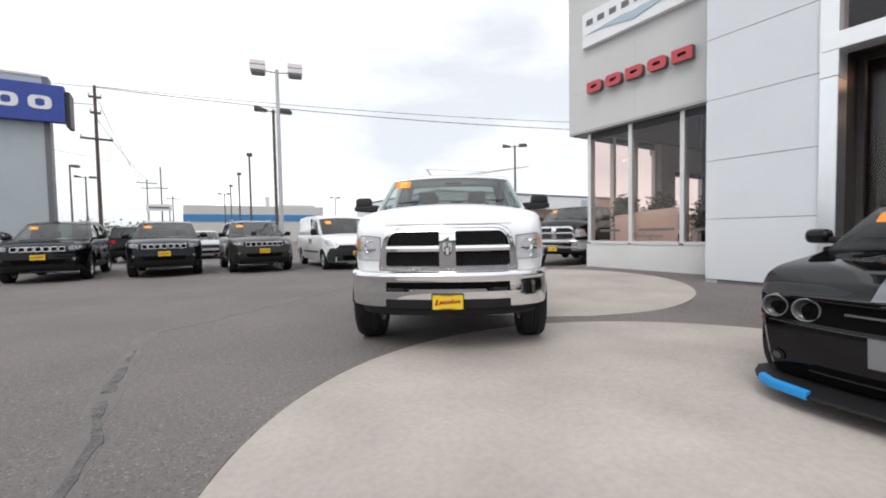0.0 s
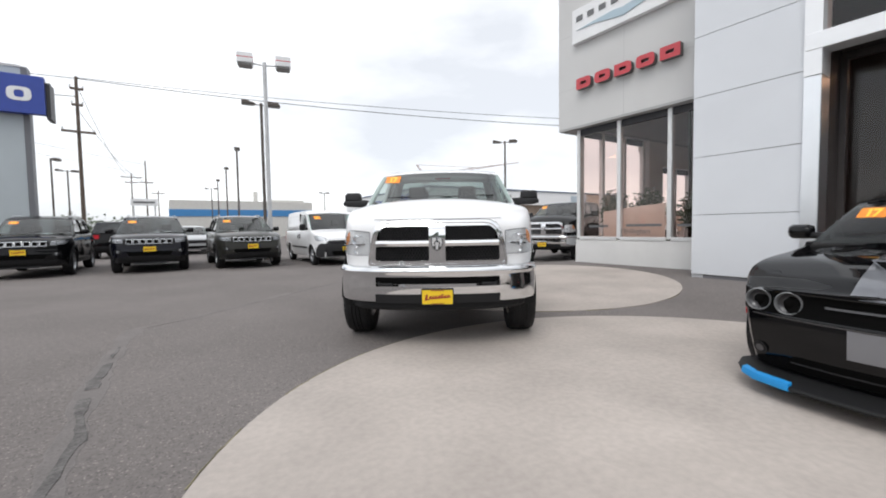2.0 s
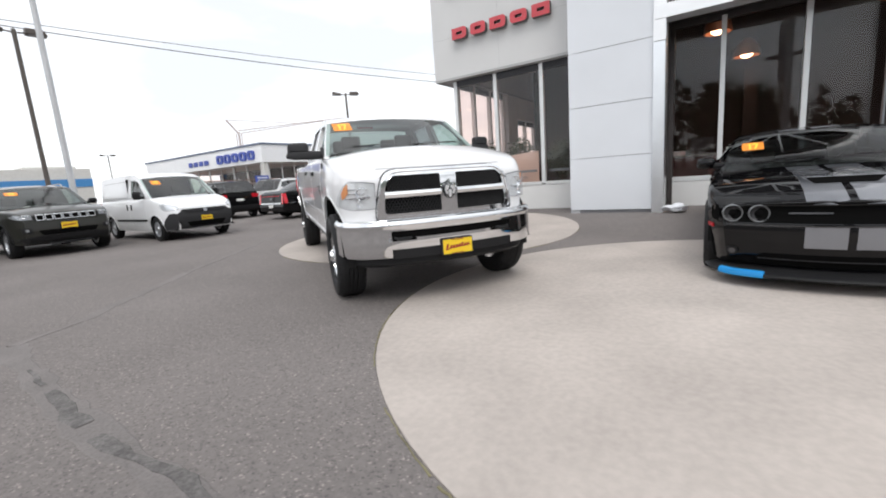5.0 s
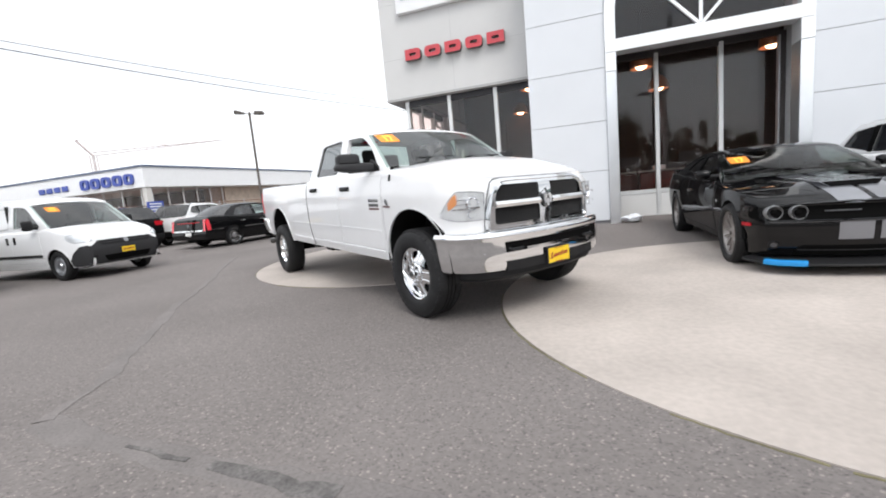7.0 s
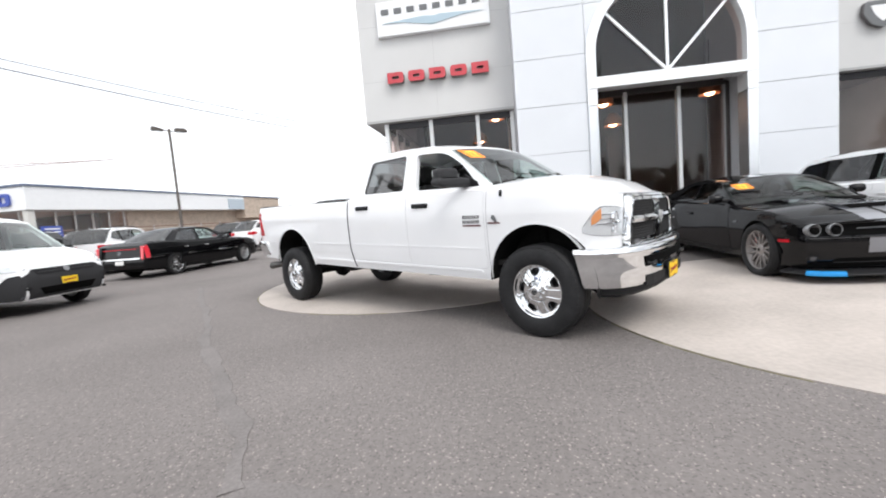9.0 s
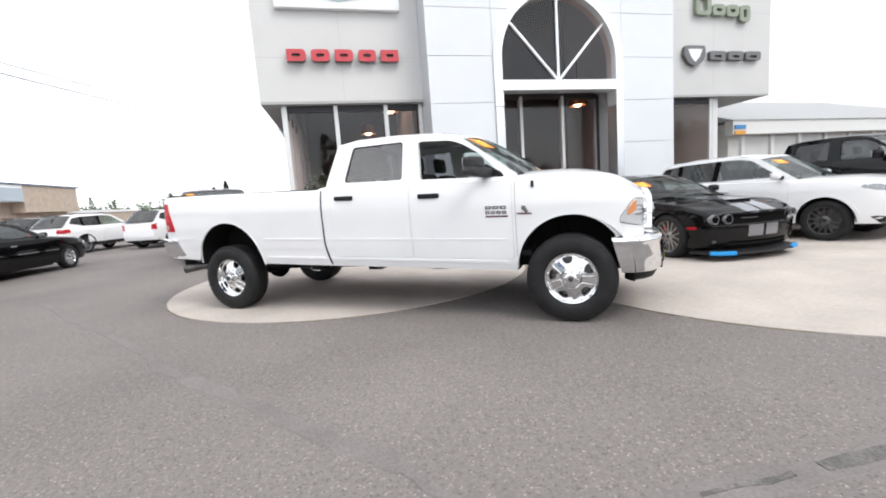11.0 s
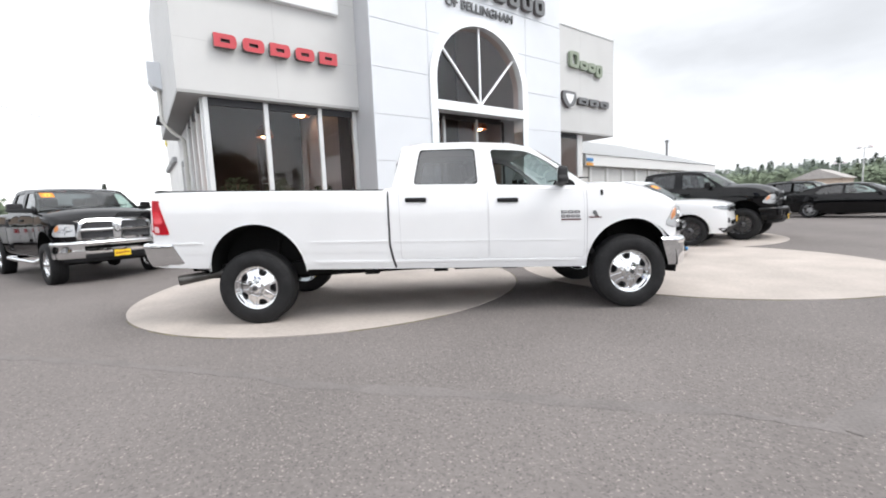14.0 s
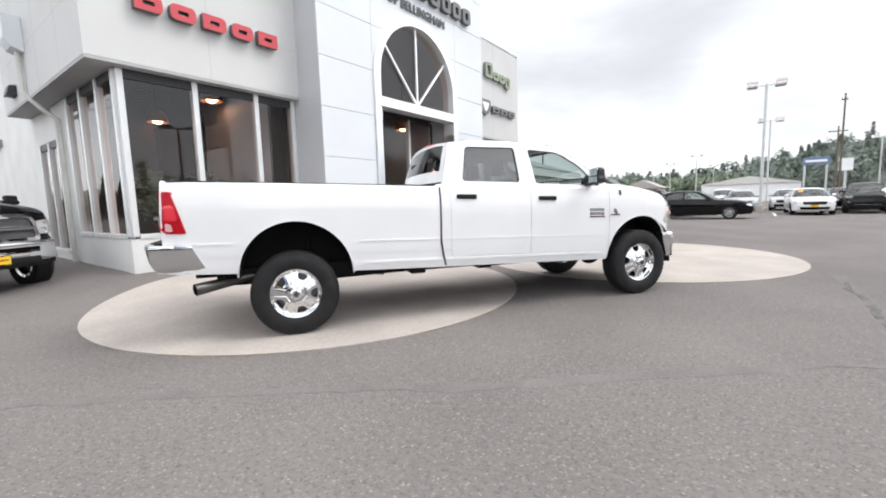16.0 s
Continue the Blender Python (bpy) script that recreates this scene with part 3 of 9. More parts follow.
def glazing(name, label, fixed, ends, along, z0, z1, stops, door=False):
    """Storefront glass on a low wall. along 'y': a wall facing -x at x=fixed; along 'x': facing +y at y=fixed."""
    w = thing(name, Matrix(), label, "window", kind="structure")
    lo, hi = min(ends), max(ends)

    def b(u0, u1, d0, d1, za, zb, bevel=0.006):
        if along == "y":
            return box(bmesh.new(), fixed + d0, fixed + d1, u0, u1, za, zb, bevel=bevel)
        return box(bmesh.new(), u0, u1, fixed - d1, fixed - d0, za, zb, bevel=bevel)

    for u in stops:
        part("mullion", b(u - 0.05, u + 0.05, -0.03, 0.10, z0, z1), ALU, w)
    inner = sorted(stops)
    for a, c in zip(inner, inner[1:]):
        part("pane", sheet(b(a + 0.045, c - 0.045, 0.03, 0.038, z0 + 0.04, z1 - 0.04, 0)), SHOP_GLASS, w)
        part("head", b(a + 0.05, c - 0.05, 0.0, 0.08, z1 - 0.16, z1), DARK_FRAME, w)
        part("sill", b(a + 0.05, c - 0.05, -0.05, 0.1, z0 - 0.04, z0 + 0.045), ALU, w)
    part("base_wall", b(lo, hi, -0.03, 0.12, -0.1, z0 - 0.04, 0), WHITE_BASE, w)
    return w


front_glass = glazing("window_showroom", "tall dark showroom glass over a white base wall", WX, (TY1 + 0.004, NYW - 0.004), "y", 0.80, SOFF - 0.065, (TY1 + 0.06, 5.16, 6.43, NYW - 0.06))
glazing("window_side", "side showroom glass over a white base wall", NYW, (WX - 0.026, 12.6), "x", 0.80, SOFF - 0.065, (WX + 0.13, 10.45, 11.5, 12.5))
glazing("window_side", "side door glass in pale frames", NYW, (13.4, 15.4), "x", 0.35, 3.0, (13.5, 14.4, 15.3))
slab("side_wall", WHITE_BASE, 12.602, 13.398, NYW - 0.2, NYW, -0.1, SOFF - 0.062)
slab("side_wall", WHITE_BASE, 13.4, 15.4, NYW - 0.2, NYW, 3.01, SOFF - 0.062)
slab("side_wall", WHITE_BASE, 15.402, 15.99, NYW - 0.2, NYW, -0.1, SOFF - 0.062)
glazing("window_south", "tall dark showroom glass beside the entrance", WX, (SYW + 0.004, TY0 - 0.004), "y", 0.80, SOFF - 0.065, (SYW + 0.06, TY0 - 0.06))
slab("side_wall", WHITE_BASE, WX - 0.03, 16.0, SYW - 0.2, SYW, -0.1, SOFF - 0.062)

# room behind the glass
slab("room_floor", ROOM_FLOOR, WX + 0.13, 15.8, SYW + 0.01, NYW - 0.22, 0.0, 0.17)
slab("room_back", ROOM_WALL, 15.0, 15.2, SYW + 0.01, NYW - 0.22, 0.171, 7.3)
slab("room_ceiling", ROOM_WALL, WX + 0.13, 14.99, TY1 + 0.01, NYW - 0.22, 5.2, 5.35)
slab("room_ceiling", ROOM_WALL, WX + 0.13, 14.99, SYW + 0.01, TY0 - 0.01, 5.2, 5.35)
# Made-up dark screen: stands for the dim depth behind this pane.
slab("shade_screen", ROOM_SHADE, WX + 0.31, 10.4, TY1 + 0.012, TY1 + 0.10, 0.172, 5.19)
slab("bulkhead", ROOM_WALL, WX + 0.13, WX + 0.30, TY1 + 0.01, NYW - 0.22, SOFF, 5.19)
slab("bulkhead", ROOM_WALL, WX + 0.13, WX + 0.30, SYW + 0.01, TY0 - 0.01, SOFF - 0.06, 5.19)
# ---- signs on the showroom ----
def sign_shape(parent, name, outlines, x, depth, face, edge=SIGN_EDGE, label=""):
    """A fret-cut sign shape facing -x: a coloured face on a darker return."""
    bm = plate(bmesh.new(), outlines, x, x + depth)
    ob = part(name, bm, edge, parent, label)
    bm = plate(bmesh.new(), outlines, x - 0.012, x - 0.001)
    part("face", bm, face, ob)
    return ob


sign = thing("sign_red_blocks", Matrix(), "row of five raised red sign shapes on grey stucco", "sign", kind="structure")
w = (7.44 - 4.77 - 4 * 0.12) / 5
for k in range(5):
    y1 = 7.44 - k * (w + 0.12)
    y0 = y1 - w
    cut = rounded([(y0, 4.71), (y1, 4.71), (y1, 4.985), (y0, 4.985)], [0.10 if k in (0, 1, 2, 3) else 0.01, 0.10 if k == 1 or k == 3 else 0.012, 0.10 if k in (1, 3) else 0.012, 0.10 if k in (0, 1, 2, 3) else 0.01])
    slot = rounded([(y0 + 0.13, 4.81), (y1 - 0.13, 4.81), (y1 - 0.13, 4.885), (y0 + 0.13, 4.885)], 0.02)
    sign_shape(sign, "sign_shape", [cut, slot], BX - 0.16, 0.12, SIGN_RED)

sign = thing("sign_white_board", Matrix(), "white sign board with a silver wing and grey bars", "sign", kind="structure")
part("board", box(bmesh.new(), BX - 0.14, BX - 0.001, 4.65, 7.60, 5.93, 6.80, bevel=0.008), SIGN_WHITE, sign)
wing = [(7.45, 6.24), (6.9, 6.22), (6.4, 6.13), (6.12, 6.08), (5.85, 6.13), (5.35, 6.22), (4.82, 6.25), (5.3, 6.28), (5.9, 6.31), (6.12, 6.28), (6.35, 6.31), (6.9, 6.28)]
part("wing", plate(bmesh.new(), [wing[::-1]], BX - 0.16, BX - 0.142), SIGN_SILVER, sign)
for k in range(8):
    y = 7.36 - k * 0.34
    part("bar", box(bmesh.new(), BX - 0.155, BX - 0.142, y - 0.10, y + 0.10, 6.46, 6.60, bevel=0.005), SIGN_GREY, sign)

sign = thing("sign_green_shapes", Matrix(), "raised green sign shapes on grey stucco", "sign", kind="structure")
for y0, y1, z0, z1 in ((-4.30, -4.85, 6.10, 6.68), (-4.90, -5.38, 6.10, 6.42), (-5.42, -5.88, 6.08, 6.42), (-5.92, -6.32, 5.95, 6.42)):
    o = rounded([(y1, z0), (y0, z0), (y0, z1), (y1, z1)], 0.13)
    i = rounded([(y1 + 0.14, z0 + 0.12), (y0 - 0.14, z0 + 0.12), (y0 - 0.14, z1 - 0.12), (y1 + 0.14, z1 - 0.12)], 0.04)
    sign_shape(sign, "sign_shape", [o, i], BX - 0.12, 0.10, SIGN_GREEN, SIGN_GREEN)
sign = thing("sign_grey_shapes", Matrix(), "dark grey shield and three bars on stucco", "sign", kind="structure")
sh = rounded([(-3.90, 5.22), (-4.62, 5.22), (-4.66, 4.95), (-4.50, 4.72), (-4.26, 4.62), (-4.02, 4.72), (-3.86, 4.95)], 0.06)
sign_shape(sign, "shield", [sh], BX - 0.12, 0.10, SIGN_GREY)
part("shield_face", plate(bmesh.new(), [rounded([(-4.0, 5.12), (-4.52, 5.12), (-4.42, 4.90), (-4.26, 4.74), (-4.10, 4.90)], 0.04)], BX - 0.14, BX - 0.133), SIGN_WHITE, sign)
for k in range(3):
    y = -4.82 - k * 0.68
    o = rounded([(y - 0.58, 4.82), (y, 4.82), (y, 5.07), (y - 0.58, 5.07)], 0.06)
    i = rounded([(y - 0.42, 4.88), (y - 0.16, 4.88), (y - 0.16, 4.95), (y - 0.42, 4.95)], 0.02)
    sign_shape(sign, "sign_shape", [o, i], BX - 0.12, 0.10, SIGN_GREY)

sign = thing("sign_tower", Matrix(), "raised grey lettering under a row of grey blocks", "sign", kind="structure")
face_m = Matrix.Translation((TX - 0.03, 0.64, 6.66)) @ Euler((radians(90), 0, radians(-90))).to_matrix().to_4x4()
words("lettering", "OF BELLINGHAM", 0.335, 0.03, SIGN_GREY, sign, face_m, "grey letters reading OF BELLINGHAM")
for k in range(9):
    y1 = 2.95 - k * 0.56
    h = 0.62 if k in (0, 1, 3, 5) else 0.46
    o = rounded([(y1 - 0.44, 7.03), (y1, 7.03), (y1, 7.03 + h), (y1 - 0.44, 7.03 + h)], 0.12)
    i = rounded([(y1 - 0.30, 7.15), (y1 - 0.14, 7.15), (y1 - 0.14, 7.15 + h - 0.24), (y1 - 0.30, 7.15 + h - 0.24)], 0.04)
    sign_shape(sign, "sign_block", [o, i], TX - 0.13, 0.12, SIGN_GREY)

# writing on the showroom glass
for k, (y0, y1, z) in enumerate(((7.35, 6.75, 1.12), (6.25, 5.35, 1.13), (5.0, 4.5, 1.12))):
    tagged(part("window_writing", box(bmesh.new(), WX + 0.022, WX + 0.026, y1, y0, z - 0.03, z + 0.03), SIGN_GREY, kind="structure"), "dark bar of small writing on glass", "lettering")
wm = Matrix.Translation((WX + 0.026, 6.05, 0.98)) @ Euler((radians(90), 0, radians(-90))).to_matrix().to_4x4()
tagged(words("window_lettering", "of Bellingham", 0.16, 0.002, SIGN_GREY, None, wm), "dark small lettering on the showroom glass", "lettering", kind="structure")

# ---- inside the showroom ----
def pendant(x, y, z):
    p = thing("pendant_lamp", Matrix.Translation((x, y, z)) @ Matrix.Scale(1.5, 4), "copper pendant lamp glowing inside the showroom", "lamp", "showroom pendants")
    bm = bmesh.new()
    lathe(bm, [(0.03, 0.17), (0.09, 0.14), (0.17, 0.03), (0.19, -0.10), (0.175, -0.10), (0.08, 0.11)], n=24, m=Matrix.Rotation(radians(90), 4, "X"))
    part("shade", bm, COPPER, p, smooth=40)
    bm = bmesh.new()
    bmesh.ops.create_uvsphere(bm, u_segments=14, v_segments=8, radius=0.11)
    part("bulb", bm, LAMP_WARM, p, smooth=60).location = (0, 0, -0.02)
    bm = bmesh.new()
    cyl(bm, (0, 0, 0.14), (0, 0, 0.9), 0.008, n=6)
    part("cord", bm, WIRE, p)


for x, y, z in ((12.5, 4.62, 4.34), (14.6, 5.23, 3.98), (10.9, 1.50, 4.08), (10.9, -1.40, 4.08), (12.2, 0.90, 3.70)):
    pendant(x, y, z)


def desk(x, y, w):
    d = thing("reception_desk", Matrix.Translation((x, y, 0.17)), "dark reddish wood desk inside the showroom", "desk")
    part("front_panel", box(bmesh.new(), -0.35, 0.35, -w / 2, w / 2, 0.0, 1.02, bevel=0.02), mat("desk_wood", (0.10, 0.035, 0.03), rough=0.4, var=0.2, stretch=(1, 8, 1)), d)
    part("desk_top", box(bmesh.new(), -0.42, 0.42, -w / 2 - 0.05, w / 2 + 0.05, 1.02, 1.07, bevel=0.008), GREY_DESK, d)
    m = thing("monitor", Matrix.Translation((x, y - w * 0.2, 1.24)), "small screen standing on the desk", "monitor")
    part("screen", box(bmesh.new(), -0.02, 0.02, -0.25, 0.25, 0.10, 0.42, bevel=0.006), DARK_FRAME, m)
    part("stand", box(bmesh.new(), -0.08, 0.08, -0.08, 0.08, 0.0, 0.10, bevel=0.006), DARK_FRAME, m)
    p = thing("paper_stack", Matrix.Translation((x - 0.15, y + w * 0.22, 1.24)), "stack of white papers on the desk", "paper")
    for k in range(4):
        part("sheet", box(bmesh.new(), -0.11 + 0.01 * k, 0.11 + 0.006 * k, -0.15, 0.15, 0.03 * k, 0.03 * k + 0.027), SIGN_WHITE, p)


GREY_DESK = mat("desk_top_grey", (0.25, 0.24, 0.23), rough=0.35)
desk(11.2, 0.7, 1.8)
desk(11.6, 2.0, 1.2)
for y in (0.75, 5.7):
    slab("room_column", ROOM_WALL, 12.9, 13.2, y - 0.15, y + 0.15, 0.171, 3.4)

LEAF_ROOM = mat("house_plant_leaf", (0.035, 0.055, 0.025), rough=0.55, var=0.3, var_scale=5)


def house_plant(x, y, h, seed):
    p = thing("house_plant", Matrix.Translation((x, y, 0.17)), "bushy green potted plant behind the showroom glass", "plant", "showroom plants")
    rng = random.Random(seed)
    part("pot", lathe(bmesh.new(), [(0.0, 0.0), (0.15, 0.0), (0.21, 0.40), (0.19, 0.41), (0.17, 0.36), (0.0, 0.35)], 20, Matrix.Rotation(radians(90), 4, "X")), mat("plant_pot", (0.10, 0.07, 0.06), rough=0.6), p, smooth=40)
    bm = bmesh.new()
    for k in range(7):
        a = k * 0.9 + rng.random()
        tube(bm, [(0, 0, 0.35), (0.10 * math.cos(a), 0.10 * math.sin(a), h * 0.55), (0.30 * math.cos(a), 0.30 * math.sin(a), h * 0.88)], 0.012, 5)
    part("stems", bm, BARK, p)
    pts, faces = [], []
    for _ in range(620):
        d = Vector((rng.gauss(0, 1), rng.gauss(0, 1), rng.gauss(0, 1))).normalized() * (0.35 + 0.65 * rng.random())
        c = Vector((d.x * 0.42, d.y * 0.42, h * 0.70 + d.z * h * 0.30))
        u = Vector((rng.uniform(-1, 1), rng.uniform(-1, 1), rng.uniform(-0.8, 0.5))).normalized()
        v = u.orthogonal().normalized()
        k = len(pts)
        pts += [(c - u * 0.08)[:], (c + v * 0.026)[:], (c + u * 0.08)[:], (c - v * 0.026)[:]]
        faces.append((k, k + 1, k + 2, k + 3))
    me = bpy.data.meshes.new("leaves")
    me.from_pydata(pts, [], faces)
    me.materials.append(LEAF_ROOM)
    new("leaves", me).parent = p


for k, (x, y, h) in enumerate(((10.1, 7.05, 2.0), (10.1, 6.1, 1.95), (10.2, 4.95, 1.8))):
    house_plant(x, y, h, 40 + k)
board = thing("display_board", Matrix(), "beige display board leaning inside the showroom glass", "board")
bm = prism(bmesh.new(), [(7.0, 0.80), (7.0, 1.50), (6.0, 1.60), (5.35, 1.64), (5.35, 0.80)], 9.56, 9.58, "x", bevel=0.003)
part("panel", bm, mat("board_beige", (0.62, 0.53, 0.47), rough=0.7, var=0.05), board)
part("ledge", box(bmesh.new(), 9.54, 9.60, 5.30, 7.05, 0.17, 0.798), WHITE_BASE, board)

# white bag by the entrance
bm = bmesh.new()
bmesh.ops.create_icosphere(bm, subdivisions=3, radius=0.14)
for v in bm.verts:
    v.co += v.normal * (0.09 * noise.noise(v.co * 11) + 0.05 * noise.noise(v.co * 27))
    v.co.z = max(v.co.z * 0.6, -0.075)
bag = part("white_bag", bm, mat("bag_white", (0.8, 0.82, 0.86), rough=0.6, bump=0.3, bump_scale=12), smooth=60)
bag.matrix_world = Matrix.Translation((8.28, 2.05, 0.20)) @ Matrix.Diagonal((1, 1.3, 1, 1))
tagged(bag, "crumpled white plastic bag by the entrance", "bag")

# rainwater head, downpipe and wall light on the side wall
pipe = thing("downpipe", Matrix(), "pale metal rainwater head and downpipe", "downpipe", kind="structure")
bm = bmesh.new()
prism(bm, [(8.172, 4.70), (8.38, 4.78), (8.48, 4.95), (8.48, 5.42), (8.172, 5.42)], 13.05, 13.60, "x", bevel=0.01)
part("rain_head", bm, PANEL, pipe)
bm = bmesh.new()
tube(bm, [(13.3, 8.25, 4.75), (13.3, 8.25, 3.9), (12.95, 8.05, 3.55), (12.95, 7.80, 3.35), (12.95, 7.80, 0.15)], 0.055, 10)
part("pipe", bm, WALL_PALE, pipe, smooth=50)
lt = thing("wall_light", Matrix(), "dark wall-pack light on stucco wall", "lamp", kind="structure")
part("housing", prism(bmesh.new(), [(8.172, 4.02), (8.36, 4.02), (8.30, 4.24), (8.172, 4.26)], 14.3, 14.7, "x", bevel=0.01), DARK_FRAME, lt)
slab("stucco_joint", SOFFIT, 9.2, 15.9, NY - 0.004, NY + 0.001, 4.84, 4.846)
slab("stucco_joint", SOFFIT, 9.2, 15.9, NY - 0.004, NY + 0.001, 6.26, 6.266)
for x in (10.6, 12.2, 14.9):
    slab("stucco_joint", SOFFIT, x, x + 0.006, NY - 0.004, NY + 0.0015, SOFF, TOP)


# ---- lamps, poles, wires ----
def lot_lamp(x, y, h, kind="brown", heads=2, turn=0.0, base=0.5):
    m = pose(x, y, bump_ground(x, y), 0, 0, turn)
    metal = POLE_BROWN if kind == "brown" else POLE_GREY
    p = thing("lot_lamp", m, ("brown twin-head" if kind == "brown" else "pale grey box-head") + " parking lot lamp on a tall pole", "street lamp", "parking lot lamps")
    bm = bmesh.new()
    cyl(bm, (0, 0, base), (0, 0, h), 0.085, 0.07, n=10)
    part("pole", bm, metal, p, smooth=60)
    bm = bmesh.new()
    cyl(bm, (0, 0, -0.05), (0, 0, base), 0.26, 0.25, n=16)
    part("footing", bm, CONCRETE, p, smooth=60)
    for k in range(heads):
        s = 1 if k == 0 else -1
        a = bmesh.new()
        cyl(a, (0, 0, h - 0.12), (s * 0.45, 0, h - 0.08), 0.03, n=8)
        part("arm", a, metal, p)
        bm = bmesh.new()
        if kind == "box":
            box(bm, s * 0.4 if s > 0 else -0.95, 0.95 if s > 0 else -0.4, -0.28, 0.28, h - 0.15, h + 0.22, bevel=0.015)
            hd = part("head", bm, SIGN_WHITE, p)
            bm = box(bmesh.new(), (0.398 if s > 0 else -0.952), (0.952 if s > 0 else -0.398), -0.283, 0.283, h + 0.03, h + 0.06)
            part("stripe", bm, SIGN_RED, hd)
            bm = box(bmesh.new(), (0.44 if s > 0 else -0.91), (0.91 if s > 0 else -0.44), -0.24, 0.24, h - 0.22, h - 0.149, bevel=0.01)
            part("lens", bm, LAMP_LENS, hd)
        else:
            x0, x1 = (0.30, 0.92) if s > 0 else (-0.92, -0.30)
            prism(bm, [(x0, h - 0.13), (x1, h - 0.13), (x1, h - 0.06), ((x0 + x1) / 2 + 0.2 * s, h + 0.07), (x0, h + 0.07)], -0.20, 0.20, "y", bevel=0.02)
            hd = part("head", bm, metal, p)
            part("lens", box(bmesh.new(), x0 + 0.06, x1 - 0.06, -0.15, 0.15, h - 0.15, h - 0.129), LAMP_LENS, hd)
    return p


lot_lamp(3.25, 17.5, 7.6, "box", 2, -12)
for x, y in ((4.2, 23.6), (4.7, 36.8), (5.2, 48.8), (5.5, 60.8), (5.8, 73.5)):
    lot_lamp(x, y, 7.75, "brown", 2 if y < 30 or y > 70 else 1, 80 if 30 < y < 70 else -5)
lot_lamp(21.4, 24.0, 7.6, "brown", 2, -40)
lot_lamp(23.5, 74.0, 7.7, "brown", 2, 0)
lot_lamp(-8.2, 48.5, 7.6, "brown", 1, 60)
lot_lamp(-8.4, 57.0, 7.6, "brown", 2, 20)
lot_lamp(-10.9, -1.4, 6.45, "brown", 2, 112)
lot_lamp(0.1, -21.9, 7.7, "box", 2, 8)
for x, y, h in ((-0.5, -38.0, 7.7), (14.5, -88.0, 7.7), (8.3, -71.7, 7.7), (19.3, -98.0, 5.8), (8.0, -104.0, 7.7), (-9.0, -34.0, 7.7), (-12.0, -64.0, 7.7)):
    lot_lamp(x, y, h, "box", 2, 15)


def utility_pole(x, y, h, arms):
    p = thing("utility_pole", pose(x, y, 0, 0, 0, 8), "dark wooden utility pole with crossarms", "utility pole", "utility poles")
    bm = bmesh.new()
    cyl(bm, (0, 0, -0.1), (0, 0, h), 0.11, 0.075, n=10)
    part("pole", bm, WOOD_POLE, p, smooth=60)
    for z, w in arms:
        part("crossarm", box(bmesh.new(), -w / 2, w / 2, -0.16, -0.06, z - 0.06, z + 0.06), WOOD_POLE, p)
        for k in (-0.46, 0.46):
            bm = bmesh.new()
            cyl(bm, (k * w, -0.11, z + 0.06), (k * w, -0.11, z + 0.2), 0.04, n=6)
            part("insulator", bm, POLE_GREY, p)
    return p


utility_pole(-4.1, 31.5, 10.0, ((9.3, 0.6), (8.4, 0.5), (6.9, 1.5)))
utility_pole(-2.3, 71.0, 11.0, ((8.0, 1.6),))
utility_pole(-4.4, 80.0, 10.2, ((9.6, 2.6), (8.8, 1.6)))
utility_pole(-1.2, 90.0, 8.5, ((8.0, 2.0),))
utility_pole(-6.6, -49.0, 11.0, ((10.4, 0.5),))
utility_pole(-7.5, -60.0, 9.0, ((8.4, 1.8),))
utility_pole(60.0, 4.0, 10.0, ((9.4, 2.0),))


def wire(a, b, sag, r=0.016):
    bm = bmesh.new()
    a, b = Vector(a), Vector(b)
    pts = [a.lerp(b, k / 24) - Vector((0, 0, 4 * sag * (k / 24) * (1 - k / 24))) for k in range(25)]
    tube(bm, pts, r, 5)
    tagged(part("overhead_wire", bm, WIRE), "thin black overhead wire between poles", "wire", "overhead wires")


wire((-4.1, 31.5, 9.9), (60.0, 4.0, 9.6), 1.75, 0.022)
wire((-4.1, 31.5, 9.95), (60.0, 4.0, 10.0), 1.45)
wire((-4.1, 31.5, 8.9), (-60.0, 31.0, 8.9), 0.8, 0.022)
wire((-4.1, 31.5, 9.9), (-60.0, 31.0, 9.9), 0.6)
wire((-4.1, 31.5, 9.6), (-4.4, 80.0, 9.7), 1.2)
wire((-4.1, 31.5, 8.2), (-2.3, 71.0, 8.1), 0.9)
wire((-40.0, 6.0, 13.5), (-2.3, 71.0, 10.5), 1.5)
wire((-40.0, 9.0, 14.0), (-4.4, 80.0, 10.5), 1.5)

ps = thing("pole_sign", pose(-5.5, -0.9, 0), "dark two-board sign on a tall grey pole beside the street", "sign")
part("pole", cyl(bmesh.new(), (1.72, 0, -0.1), (1.72, 0, 8.2), 0.13, n=14), POLE_GREY, ps, smooth=60)
for z0, z1, x0 in ((4.50, 5.62, -1.25), (5.74, 7.05, -1.55)):
    bd = part("board", box(bmesh.new(), x0, 1.588, -0.11, 0.11, z0, z1, bevel=0.02), DARK_FRAME, ps)
    for k in range(3):
        zc = z0 + (z1 - z0) * (0.25 + 0.25 * k)
        for d0, d1 in ((-0.116, -0.111), (0.111, 0.116)):
            part("writing_bar", box(bmesh.new(), x0 + 0.3, 1.25 - 0.4 * (k % 2), d0, d1, zc - 0.07, zc + 0.07), POLE_GREY, bd)

